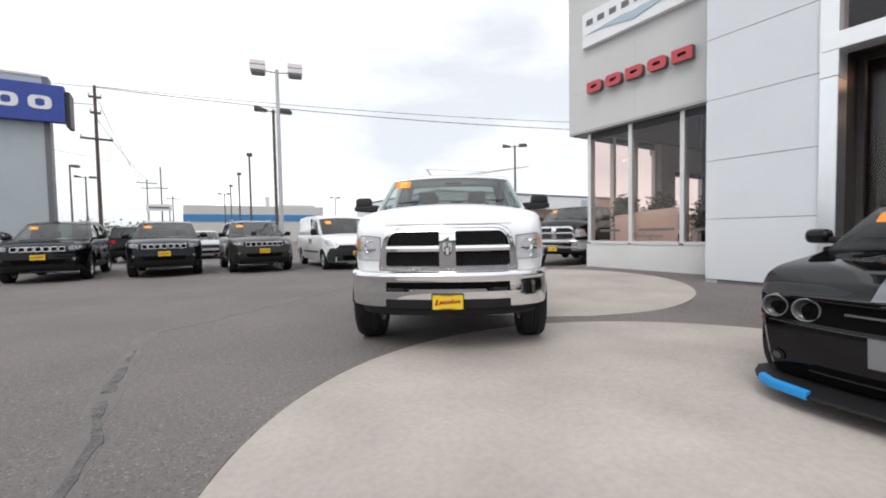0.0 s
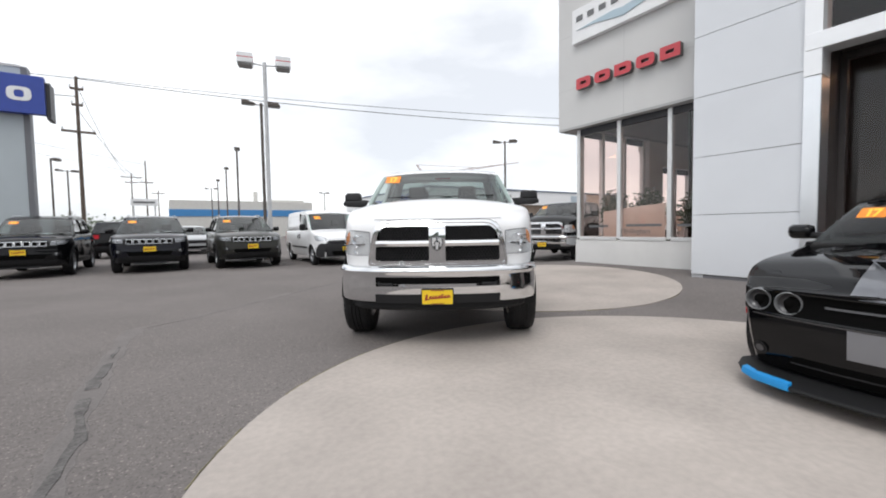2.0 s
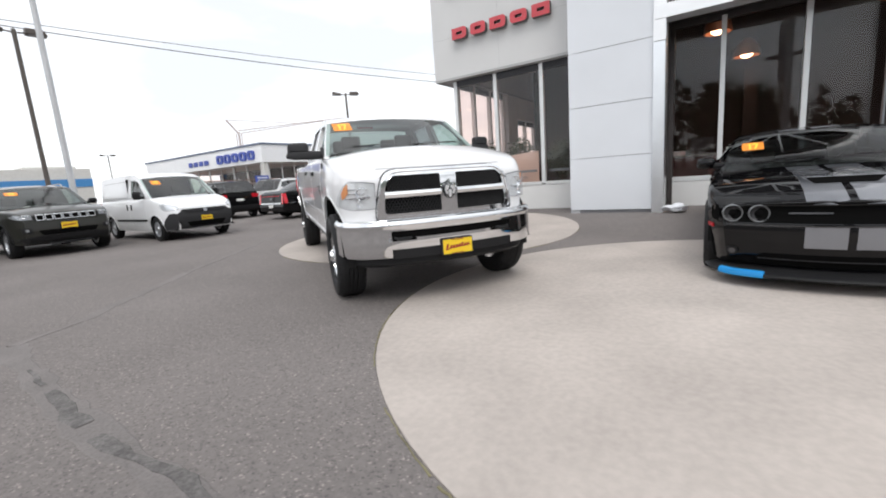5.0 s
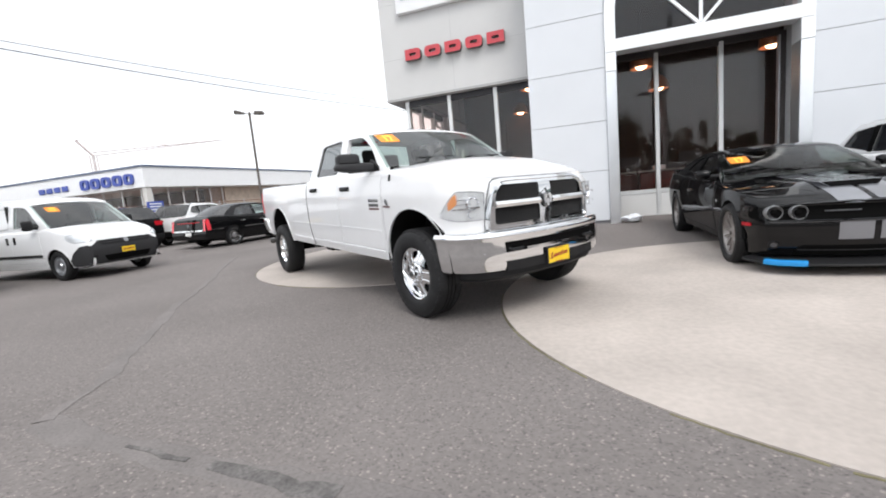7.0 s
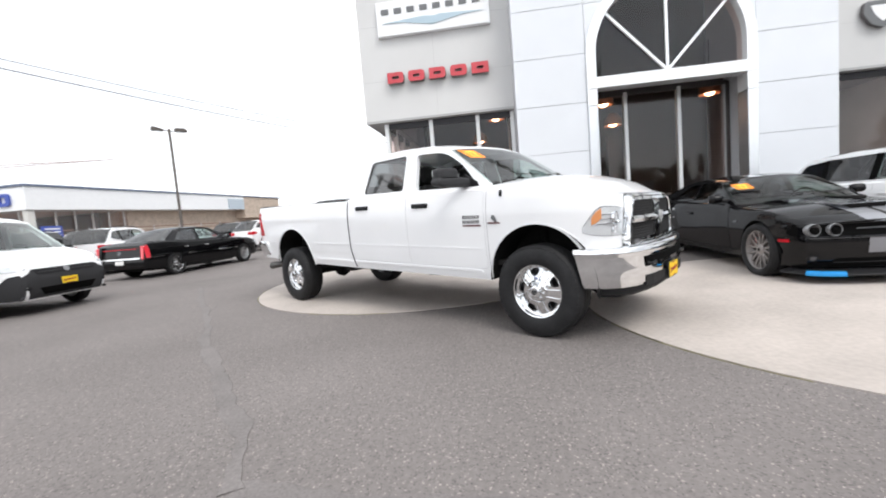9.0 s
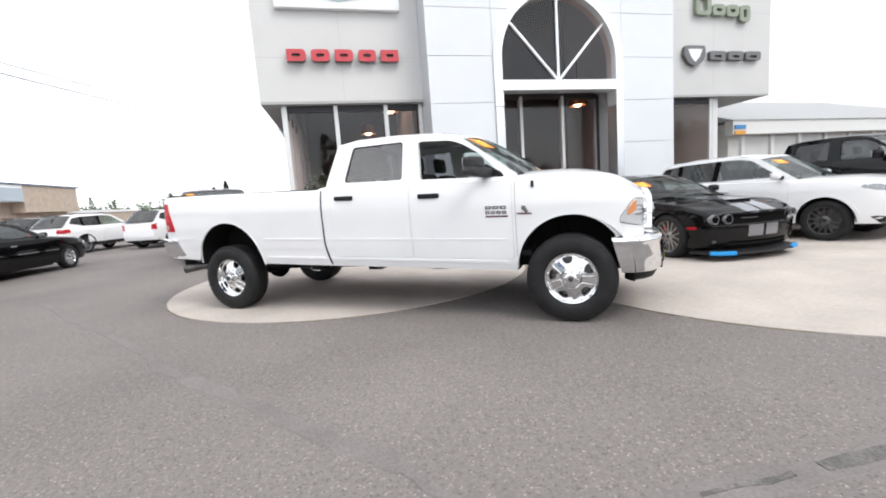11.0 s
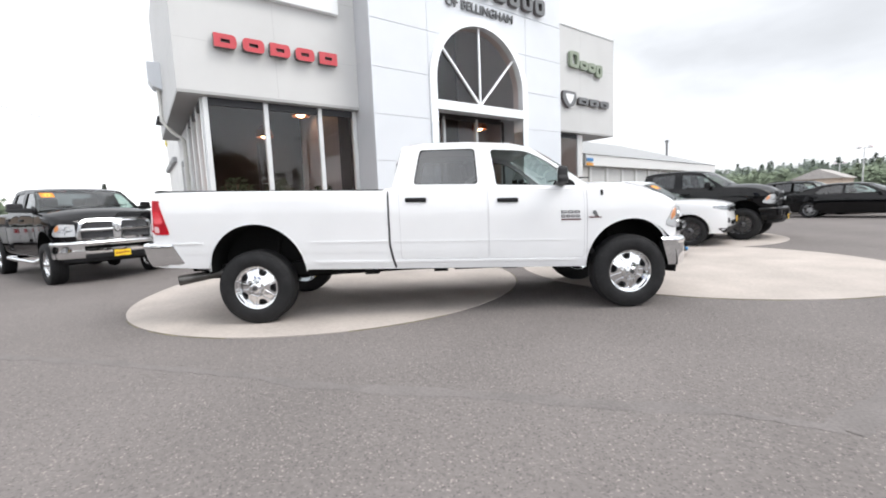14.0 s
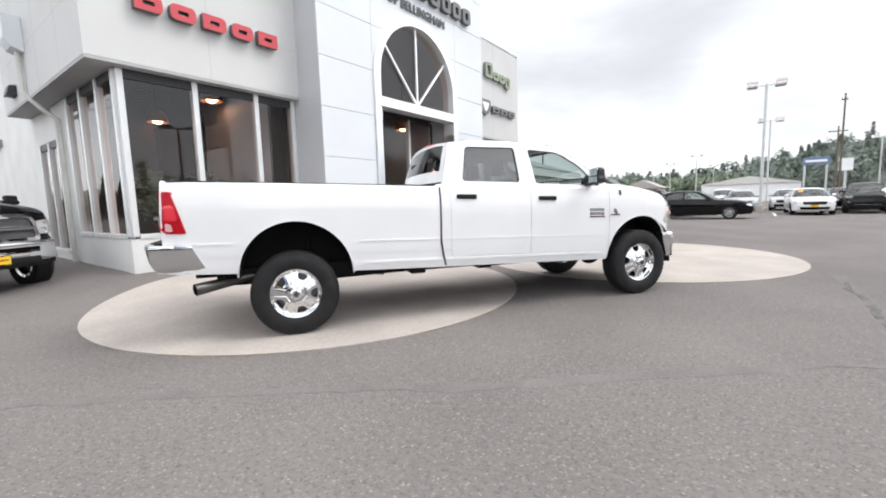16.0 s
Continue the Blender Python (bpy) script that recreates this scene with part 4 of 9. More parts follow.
# ---- tall sign wall with a blue board, beside the far row ----
pylon = thing("sign_wall", Matrix(), "tall grey panel wall carrying a blue sign board", "sign", kind="structure")
part("panel_wall", box(bmesh.new(), -14.0, -5.26, 26.0, 26.5, -0.1, 8.5), mat("grey_panel", (0.45, 0.50, 0.53), rough=0.4, var=0.05, var_scale=0.6), pylon)
part("edge_trim", box(bmesh.new(), -5.26, -5.05, 25.97, 26.53, -0.1, 8.55), mat("edge_dark", (0.16, 0.165, 0.18), rough=0.5), pylon)
part("top_trim", box(bmesh.new(), -14.0, -5.26, 25.97, 26.53, 8.5, 8.6), mat("trim_pale", (0.6, 0.6, 0.6), rough=0.5), pylon)
part("board", box(bmesh.new(), -12.0, -4.45, 25.62, 25.95, 6.45, 8.12, bevel=0.02), SIGN_BLUE, pylon)
part("board_return", box(bmesh.new(), -4.44, -4.28, 25.7, 26.6, 6.3, 7.9), DARK_FRAME, pylon)
for k in range(5):
    x1 = -4.88 - k * 1.10
    o = rounded([(x1 - 0.80, 6.98), (x1, 6.98), (x1, 7.58), (x1 - 0.80, 7.58)], 0.26)
    i = rounded([(x1 - 0.56, 7.12), (x1 - 0.24, 7.12), (x1 - 0.24, 7.44), (x1 - 0.56, 7.44)], 0.12)
    part("white_shape", plate(bmesh.new(), [o, i], 25.60, 25.618, "y"), SIGN_WHITE, pylon)

# ---- neighbouring car dealer ----
nb = thing("neighbour_showroom", Matrix(), "low showroom with white fascia, blue sign shapes and tan brick", "building", kind="structure")
NX, NYB = 20.8, 34.0
part("fascia", box(bmesh.new(), NX, 44.0, NYB, 56.0, 3.55, 5.05, bevel=0.02), SIGN_WHITE, nb)
part("roof_edge", box(bmesh.new(), NX - 0.08, 52.4, NYB - 0.08, 56.1, 5.052, 5.2), mat("roof_edge_blue", (0.12, 0.15, 0.22), rough=0.5), nb)
part("brick_wall", box(bmesh.new(), 29.2, 52.0, NYB + 1.2, 55.0, -0.1, 3.548), BRICK_TAN, nb)
part("brick_upper", box(bmesh.new(), 44.01, 52.0, NYB + 0.02, 56.0, 2.6, 5.05), BRICK_TAN, nb)
part("low_wing", box(bmesh.new(), 52.01, 70.0, NYB + 1.5, 55.0, -0.1, 2.45), BRICK_TAN, nb)
part("wing_edge", box(bmesh.new(), 52.41, 70.2, NYB + 1.4, 55.1, 2.452, 2.75), SIGN_WHITE, nb)
part("pale_panel", box(bmesh.new(), 41.0, 43.9, NYB - 0.06, NYB - 0.003, 3.62, 4.75), mat("panel_bluegrey", (0.45, 0.52, 0.58), rough=0.6), nb)
part("glass_front", sheet(box(bmesh.new(), NX + 1.2, 29.19, NYB + 1.2, NYB + 1.25, 0.5, 3.5)), SHOP_GLASS, nb)
part("glass_side", sheet(box(bmesh.new(), NX + 1.2, NX + 1.25, NYB + 1.26, 55.0, 0.5, 3.5)), SHOP_GLASS, nb)
part("low_wall", box(bmesh.new(), NX + 1.15, 29.19, NYB + 1.15, 55.0, -0.1, 0.49), BRICK_TAN, nb)
for k in range(6):
    part("mullion", box(bmesh.new(), NX + 1.25 + k * 1.35, NX + 1.30 + k * 1.35, NYB + 1.08, NYB + 1.19, 0.5, 3.54), ALU, nb)
for k in range(8):
    part("mullion", box(bmesh.new(), NX + 1.08, NX + 1.19, NYB + 2.0 + k * 2.2, NYB + 2.12 + k * 2.2, 0.5, 3.54), ALU, nb)
part("column", box(bmesh.new(), NX + 0.1, NX + 0.5, NYB + 0.1, NYB + 0.5, -0.1, 3.54), WALL_PALE, nb)
part("inner_wall", box(bmesh.new(), 28.0, 28.5, NYB + 3.0, 54.0, 0.0, 3.5), ROOM_WALL, nb)
for k in range(5):
    y0 = NYB + 1.0 + k * 1.25
    o = rounded([(y0, 3.85), (y0 + 1.0, 3.85), (y0 + 1.0, 4.65), (y0, 4.65)], 0.3)
    i = rounded([(y0 + 0.3, 4.05), (y0 + 0.7, 4.05), (y0 + 0.7, 4.45), (y0 + 0.3, 4.45)], 0.12)
    part("blue_shape", plate(bmesh.new(), [o, i], NX - 0.14, NX - 0.01), SIGN_BLUE, nb)
for k in range(4):
    y0 = NYB + 8.6 + k * 1.0
    part("blue_bar", box(bmesh.new(), NX - 0.10, NX - 0.01, y0, y0 + 0.75, 3.95, 4.40, bevel=0.05), SIGN_BLUE, nb)
fence = thing("lot_fence", Matrix(), "thin rust-brown rail fence along the lot", "fence", kind="structure")
RUST = mat("rail_rust", (0.22, 0.13, 0.10), rough=0.8, var=0.2)
for z in (1.75, 2.0):
    bm = bmesh.new()
    tube(bm, [(13.5, 30.0, z), (46.0, 30.0, z)], 0.035, 6)
    part("rail", bm, RUST, fence)
for k in range(14):
    bm = bmesh.new()
    cyl(bm, (13.5 + 2.5 * k, 30.0, -0.05), (13.5 + 2.5 * k, 30.0, 2.1), 0.04, n=6)
    part("post", bm, POLE_GREY, fence)
bsn = thing("blue_notice", Matrix.Translation((14.2, 24.5, 0)), "small blue notice board on a post", "sign")
part("board", box(bmesh.new(), -0.45, 0.45, -0.03, 0.03, 1.5, 2.05, bevel=0.01), SIGN_BLUE, bsn)
for z in (1.63, 1.78, 1.92):
    part("bar", box(bmesh.new(), -0.33, 0.33, -0.036, -0.03, z - 0.03, z + 0.03), SIGN_WHITE, bsn)
bm = bmesh.new()
cyl(bm, (0, 0, -0.05), (0, 0, 1.5), 0.03, n=8)
part("post", bm, POLE_GREY, bsn)

# ---- far buildings ----
fb = thing("far_warehouse", Matrix(), "long pale warehouse with a blue band", "building", kind="structure")
part("wall", box(bmesh.new(), 0.3, 23.0, 80, 105, -0.1, 6.3), WALL_PALE, fb)
part("band", box(bmesh.new(), 0.2, 23.0, 79.9, 79.99, 3.65, 4.8), BLUE_BAND, fb)
part("roof_block", box(bmesh.new(), 16.5, 22.5, 84, 95, 6.3, 6.9), WALL_PALE, fb)
part("stack", box(bmesh.new(), 13.8, 14.5, 86, 86.7, 6.3, 8.5), WALL_PALE, fb)
fs = thing("far_billboard", Matrix.Translation((-2.6, 70, 0)), "white billboard on two posts far off", "sign")
part("board", box(bmesh.new(), -1.5, 1.5, -0.1, 0.1, 4.75, 5.7), SIGN_WHITE, fs)
part("writing_bar", box(bmesh.new(), -1.2, 1.2, -0.13, -0.1, 5.1, 5.35), SIGN_GREY, fs)
for k in (-1.2, 1.2):
    bm = bmesh.new()
    cyl(bm, (k, 0, -0.1), (k, 0, 4.75), 0.1, n=8)
    part("post", bm, POLE_GREY, fs)

crane = thing("tower_crane", Matrix(), "thin red and white tower crane far away", "crane")
base, mid = Vector((84, 139, 0)), Vector((84, 139, 21))
bm = bmesh.new()
for dx, dy in ((-0.6, -0.6), (0.6, -0.6), (0.6, 0.6), (-0.6, 0.6)):
    cyl(bm, base + Vector((dx, dy, 0)), mid + Vector((dx, dy, 0)), 0.18, n=4)
for k in range(14):
    cyl(bm, base + Vector((-0.6, -0.6, 1.5 * k)), base + Vector((0.6, 0.6, 1.5 * k + 1.5)), 0.06, n=4)
CRANE = mat("crane_pink_grey", (0.55, 0.47, 0.46), rough=0.6)
part("mast", bm, CRANE, crane)
bm = bmesh.new()
tip = mid + Vector((27, -23, 4.2))
for off in (Vector((0, 0, 0)), Vector((0, 0, 1.0))):
    cyl(bm, mid + off, tip, 0.14, n=4)
for k in range(22):
    a = mid.lerp(tip, k / 22)
    b = (mid + Vector((0, 0, 1.0))).lerp(tip, (k + 0.5) / 22)
    cyl(bm, a, b, 0.07, n=4)
part("jib", bm, CRANE, crane)
bm = bmesh.new()
cyl(bm, mid, mid + Vector((-2.6, 2.2, 4.6)), 0.3, n=4)
cyl(bm, mid + Vector((-2.6, 2.2, 4.6)), mid.lerp(tip, 0.55) + Vector((0, 0, 0.5)), 0.10, n=4)
part("counter_strut", bm, CRANE, crane)

# ---- low service garage behind the showroom ----
ga = thing("service_garage", Matrix(), "low pale garage with grey roof and flue", "building", kind="structure")
gA, gB = Vector((11.2, -7.9, 0)), Vector((12.8, -25.6, 0))
gd = (gB - gA).normalized()
gn = Vector((-gd.y, gd.x, 0))
if gn.x < 0:
    gn = -gn
GH = 3.22
DARK_FLUE = mat("flue_grey", (0.16, 0.16, 0.165), rough=0.5, metal=0.5)


def gpt(u, d, z):
    return gA + gd * u + gn * d + Vector((0, 0, z))


def gbox(u0, u1, d0, d1, z0, z1):
    bm = bmesh.new()
    vs = [bm.verts.new(gpt(u, d, z)) for u in (u0, u1) for d in (d0, d1) for z in (z0, z1)]
    for f in ((0, 1, 3, 2), (4, 6, 7, 5), (0, 4, 5, 1), (2, 3, 7, 6), (0, 2, 6, 4), (1, 5, 7, 3)):
        bm.faces.new([vs[k] for k in f])
    bmesh.ops.recalc_face_normals(bm, faces=bm.faces)
    return bm


gl = (gB - gA).length
part("wall", gbox(0, gl, 0, 10, -0.1, GH), WALL_PALE, ga)
part("fascia", gbox(-0.2, gl + 0.25, -0.35, -0.02, GH - 0.45, GH + 0.06), mat("fascia_white", (0.70, 0.70, 0.69), rough=0.6), ga)
for k in range(11):
    u = 0.6 + k * gl / 11
    part("pilaster", gbox(u, u + 0.18, -0.10, -0.003, 0, GH - 0.46), WHITE_BASE, ga)
    if k < 9:
        part("shutter", gbox(u + 0.25, u + gl / 11 - 0.12, -0.05, -0.004, 0.0, 2.7), mat("shutter_pale", (0.56, 0.56, 0.55), rough=0.6, var=0.04), ga)
# Solid dark slab on the wall paints the darkness of an open bay.
part("open_bay_shade", gbox(gl - 3.2, gl - 1.0, -0.06, -0.006, 0.0, 2.75), DARK_FRAME, ga)
bm = bmesh.new()
ridge = [gpt(-0.3, -0.4, GH + 0.062), gpt(gl + 0.3, -0.4, GH + 0.062), gpt(gl + 0.3, 10.4, GH + 0.062), gpt(-0.3, 10.4, GH + 0.062), gpt(0, 5, GH + 1.95), gpt(gl - 3.6, 5, GH + 1.95)]
v = [bm.verts.new(p) for p in ridge]
for f in ((0, 1, 5, 4), (1, 2, 5), (2, 3, 4, 5), (3, 0, 4), (0, 3, 2, 1)):
    bm.faces.new([v[k] for k in f])
bmesh.ops.recalc_face_normals(bm, faces=bm.faces)
part("roof", bm, ROOF_GREY, ga)
bm = bmesh.new()
f0 = gpt(gl - 1.8, 2.3, GH + 0.8)
cyl(bm, f0, f0 + Vector((0, 0, 1.15)), 0.075, n=10)
cyl(bm, f0 + Vector((0, 0, 1.15)), f0 + Vector((0, 0, 1.30)), 0.13, n=10)
part("flue", bm, DARK_FLUE, ga, smooth=50)
gs = thing("garage_notice", Matrix(), "small blue and orange notice on the garage wall", "sign", kind="structure")
part("board", gbox(-0.15, 0.40, -0.40, -0.36, GH - 0.26, GH - 0.12), BLUE_BAND, gs)
part("board", gbox(-0.15, 0.40, -0.40, -0.36, GH - 0.46, GH - 0.34), mat("notice_orange", (0.75, 0.35, 0.05), rough=0.5), gs)

# ---- trees and hill ----
def leaf_mass(rng, centre, rx, rz, n, size, conifer=False):
    """Random leaf clumps, as triangles, in a crown."""
    pts, tris = [], []
    for _ in range(n):
        if conifer:
            h = rng.random() ** 0.8
            r = rx * (1 - h) * (0.5 + 0.5 * rng.random()) + 0.05
            a = rng.random() * 2 * math.pi
            c = Vector((r * math.cos(a), r * math.sin(a), h * rz))
        else:
            d = Vector((rng.gauss(0, 1), rng.gauss(0, 1), rng.gauss(0, 1))).normalized() * (0.55 + 0.45 * rng.random())
            lump = 0.8 + 0.35 * noise.noise(d * 1.7 + Vector(centre) * 0.31)
            c = Vector((d.x * rx * lump, d.y * rx * lump, (d.z * 0.5 + 0.5) * rz * lump))
        k = len(pts)
        for _ in range(3):
            pts.append(Vector(centre) + c + Vector((rng.uniform(-1, 1), rng.uniform(-1, 1), rng.uniform(-1, 1) * (0.6 if conifer else 0.9))) * size)
        tris.append((k, k + 1, k + 2))
    return pts, tris


def wood(name, spots, seed, material, label, conifer_share=0.0, detail=120):
    """Many far trees as one mass."""
    rng = random.Random(seed)
    pts, tris = [], []
    for x, y, z, h in spots:
        con = rng.random() < conifer_share
        p, t = leaf_mass(rng, (x, y, z + 0.12 * h), h * (0.19 if con else 0.40), h * (0.95 if con else 0.85), detail, h * 0.085, con)
        k = len(pts)
        pts += p
        tris += [tuple(i + k for i in f) for f in t]
        k = len(pts)
        r = 0.03 * h
        pts += [Vector((x - r, y, z)), Vector((x + r, y, z)), Vector((x, y + r, z + h * 0.7)), Vector((x, y - r, z))]
        tris += [(k, k + 1, k + 2), (k + 1, k + 3, k + 2)]
    me = bpy.data.meshes.new(name)
    me.from_pydata([p[:] for p in pts], [], tris)
    me.materials.append(material)
    ob = new(name, me)
    return tagged(ob, label, "trees", kind="stuff")


def tree(x, y, h, seed, material):
    t = thing("tree", Matrix.Translation((x, y, 0)), "broadleaf tree with uneven crown across the street", "tree", "street trees")
    rng = random.Random(seed)
    bm = bmesh.new()
    cyl(bm, (0, 0, -0.1), (0.1, 0, h * 0.4), 0.028 * h, 0.018 * h, n=8)
    for k in range(6):
        a = k * 1.05 + rng.random()
        cyl(bm, (0.1, 0, h * (0.28 + 0.03 * k)), (0.2 * h * math.cos(a), 0.2 * h * math.sin(a), h * (0.5 + 0.05 * k)), 0.012 * h, 0.004 * h, n=6)
    part("trunk", bm, BARK, t)
    p, f = leaf_mass(rng, (0, 0, h * 0.25), h * 0.36, h * 0.82, 6500, h * 0.024)
    me = bpy.data.meshes.new("crown")
    me.from_pydata([q[:] for q in p], [], f)
    me.materials.append(material)
    ob = new("crown", me)
    ob.parent = t


rng = random.Random(5)
# wooded hill to the south
bm = bmesh.new()
az = [146 + 2.0 * k for k in range(41)]
last = None
hill_top = []
for a in az:
    r = radians(a)
    d = Vector((math.sin(r), math.cos(r), 0))
    hgt = 6.5 + max(0.0, (a - 171)) * 0.78 + 1.5 * noise.noise((a * 0.13, 0, 0))
    hgt = min(hgt, 26.0)
    row = [bm.verts.new(d * 150 + Vector((0, 10, -0.5))), bm.verts.new(d * 235 + Vector((0, 10, hgt))), bm.verts.new(d * 420 + Vector((0, 10, hgt * 0.8)))]
    hill_top.append((d, hgt))
    if last:
        bm.faces.new((last[0], row[0], row[1], last[1]))
        bm.faces.new((last[1], row[1], row[2], last[2]))
    last = row
tagged(part("hill", bm, HILL, kind="structure", smooth=60), "wooded hillside, haze-paled, far behind the lots", "hill")
spots = []
for _ in range(1000):
    k = rng.random() * (len(hill_top) - 1.01)
    d, hgt = hill_top[int(k)]
    d2 = hill_top[int(k) + 1][0]
    dd = d.lerp(d2, k - int(k)).normalized()
    f = rng.random()
    dist = 150 + 85 * f
    spots.append((dd.x * dist, 10 + dd.y * dist, hgt * f - 0.6, rng.uniform(5.0, 8.0)))
wood("hill_trees", spots, 3, HAZY_WOOD, "mixed trees covering the hillside, haze-paled", 0.25, 210)
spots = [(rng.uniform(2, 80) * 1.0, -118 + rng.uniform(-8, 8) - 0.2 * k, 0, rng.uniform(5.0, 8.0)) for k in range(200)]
wood("lowland_trees", spots, 4, HAZY_LEAF, "light green, haze-paled row of broadleaf trees beyond the lots", 0.1, 260)
spots = [(90 + rng.uniform(-6, 6), 20 + 75 * rng.random(), 0, rng.uniform(4.2, 5.8)) for k in range(110)]
wood("eastern_trees", spots, 6, LEAF_MID, "low line of far green trees", 0.1, 120)
spots = [(-3.0 + rng.uniform(-14, 6), 100 + rng.uniform(0, 10), 0, rng.uniform(4.0, 6.5)) for k in range(14)]
wood("northern_trees", spots, 7, LEAF_MID, "far green trees behind the sign", 0.1, 120)
for k, (x, y, h) in enumerate(((-42, -26, 6.0), (-44, -17, 5.6), (-41, -9, 5.0), (-43, -21.5, 5.2), (-42, -13, 4.6), (-35, 1.6, 9.6), (-36, -1.2, 9.0), (-29, -9.5, 3.4), (-26, 7.5, 4.0), (-30, -15, 3.8))):
    tree(x, y, h, 20 + k, LEAF_DARK)
tall = lambda k: (5, 8) if k < 31 else (7, 10) if k < 48 else (11, 15) if k < 56 else (3, 5)
wood("western_trees", [(-62 + rng.uniform(-5, 5), -80 + 1.6 * k, 0, rng.uniform(*tall(k))) for k in range(104)], 9, CONIFER, "dark tree line across the street", 0.5, 110)


def conifer(x, y, h, seed):
    t = thing("conifer", Matrix.Translation((x, y, 0)), "dark pointed conifer far behind the lots", "tree", "far conifers")
    rng = random.Random(seed)
    part("trunk", cyl(bmesh.new(), (0, 0, -0.1), (0, 0, h * 0.9), 0.02 * h, 0.005 * h, n=8), BARK, t)
    p, f = leaf_mass(rng, (0, 0, h * 0.08), h * 0.24, h * 0.92, 2600, h * 0.035, True)
    me = bpy.data.meshes.new("crown")
    me.from_pydata([q[:] for q in p], [], f)
    me.materials.append(CONIFER)
    new("crown", me).parent = t


for k, (x, y, h) in enumerate(((67.2, 22.7, 5.9), (68.0, 24.6, 5.2), (68.5, 12.3, 5.6), (69.5, 13.6, 4.7))):
    conifer(x, y, h, 60 + k)

# far pale sheds and signs to the south
sh = thing("far_shed", Matrix(), "long white shed far across the lots", "building", kind="structure")
part("wall", box(bmesh.new(), -4.8, 7.0, -78, -66, -0.1, 2.6), SIGN_WHITE, sh)
bm = prism(bmesh.new(), [(-5.1, 2.6), (7.3, 2.6), (1.1, 3.7)], -78.3, -65.7, "y")
part("roof", bm, WALL_PALE, sh)
sh = thing("far_roof_house", Matrix(), "low house with a grey-brown roof far off", "building", kind="structure")
part("wall", box(bmesh.new(), 13.5, 19.0, -76, -70, -0.1, 2.6), BRICK_TAN, sh)
part("roof", prism(bmesh.new(), [(13.1, 2.6), (19.4, 2.6), (16.2, 4.0)], -76.4, -69.6, "y"), mat("roof_worn", (0.40, 0.375, 0.36), rough=0.8, var=0.1), sh)
bs = thing("far_blue_sign", Matrix.Translation((-6.0, -64, 0)), "long blue sign board on posts far off", "sign")
part("board", box(bmesh.new(), -1.35, 1.35, -0.1, 0.1, 4.75, 5.65), mat("sign_blue_worn", (0.13, 0.20, 0.34), rough=0.5, var=0.1), bs)
part("writing_bar", box(bmesh.new(), -1.1, 1.1, 0.1, 0.14, 5.05, 5.35), SIGN_WHITE, bs)
for k in (-1.1, 1.1):
    bm = bmesh.new()
    cyl(bm, (k, 0, -0.1), (k, 0, 4.65), 0.12, n=8)
    part("post", bm, POLE_GREY, bs)
bs = thing("far_white_sign", Matrix.Translation((-7.9, -56, 0)), "square white sign on a post far off", "sign")
part("board", box(bmesh.new(), -0.6, 0.6, -0.1, 0.1, 3.5, 4.9), SIGN_WHITE, bs)
bm = bmesh.new()
cyl(bm, (0, 0, -0.1), (0, 0, 3.5), 0.12, n=8)
part("post", bm, POLE_GREY, bs)
bs = thing("parking_line", Matrix(), "painted white bay line on asphalt", "marking", kind="structure")
part("paint", box(bmesh.new(), -0.62, -0.50, -22.0, -18.2, 0.001, 0.006), SIGN_WHITE, bs)
# ---- vehicles ----
from mathutils.bvhtree import BVHTree


def paint(name, base, flake=0.0, rough=0.4, coat=1.0, spec=0.12):
    return mat(name, base, rough=rough, coat=coat, spec=spec, var=0.02, var_scale=2.0, fine=flake, fine_scale=400, rough_var=0.05)


WHITE_PAINT = paint("paint_white", (0.83, 0.835, 0.845))
BLACK_PAINT = paint("paint_black", (0.004, 0.004, 0.0046), rough=0.3, coat=0.62, spec=0.0)
NAVY_PAINT = paint("paint_dark_blue", (0.005, 0.0055, 0.010), rough=0.3, coat=0.85, spec=0.0)
GREY_PAINT = paint("paint_olive_grey", (0.030, 0.030, 0.026), 0.1, rough=0.3, coat=0.7, spec=0.05)
SILVER_PAINT = paint("paint_silver", (0.45, 0.46, 0.47), 0.1)
RED_PAINT = paint("paint_red", (0.30, 0.015, 0.02))
STRIPE = mat("paint_stripe_silver", (0.21, 0.217, 0.238), rough=0.35, metal=0.5, coat=1.0, fine=0.05, fine_scale=400)
CHROME = mat("chrome", (0.80, 0.81, 0.82), rough=0.06, metal=1.0)
SATIN = mat("satin_metal", (0.42, 0.43, 0.45), rough=0.3, metal=0.9)
DARK_METAL = mat("dark_metal", (0.12, 0.12, 0.125), rough=0.32, metal=0.8)
PLASTIC = mat("black_plastic", (0.014, 0.014, 0.015), rough=0.5, spec=0.22, bump=0.05, bump_scale=300)
GREY_PLASTIC = mat("grey_plastic", (0.032, 0.032, 0.034), rough=0.6, spec=0.25, bump=0.05, bump_scale=300)
GAP = mat("panel_gap", (0.42, 0.42, 0.43), rough=0.8)
GAP_DEEP = mat("panel_gap_deep", (0.05, 0.05, 0.055), rough=0.85)
GAP_DARK = mat("panel_gap_dark", (0.004, 0.004, 0.004), rough=0.8)
RUBBER = mat("tyre_rubber", (0.017, 0.017, 0.018), rough=0.62, spec=0.25, var=0.25, var_scale=7, fine=0.12, fine_scale=40, bump=0.10, bump_scale=120)
UNDER = mat("underbody", (0.010, 0.010, 0.010), rough=0.9, spec=0.15, var=0.2)
CABIN = mat("cabin_dark", (0.022, 0.021, 0.021), rough=0.75, spec=0.2, var=0.1, bump=0.05)
SEAT = mat("seat_cloth", (0.03, 0.029, 0.028), rough=0.9, bump=0.1, bump_scale=200)
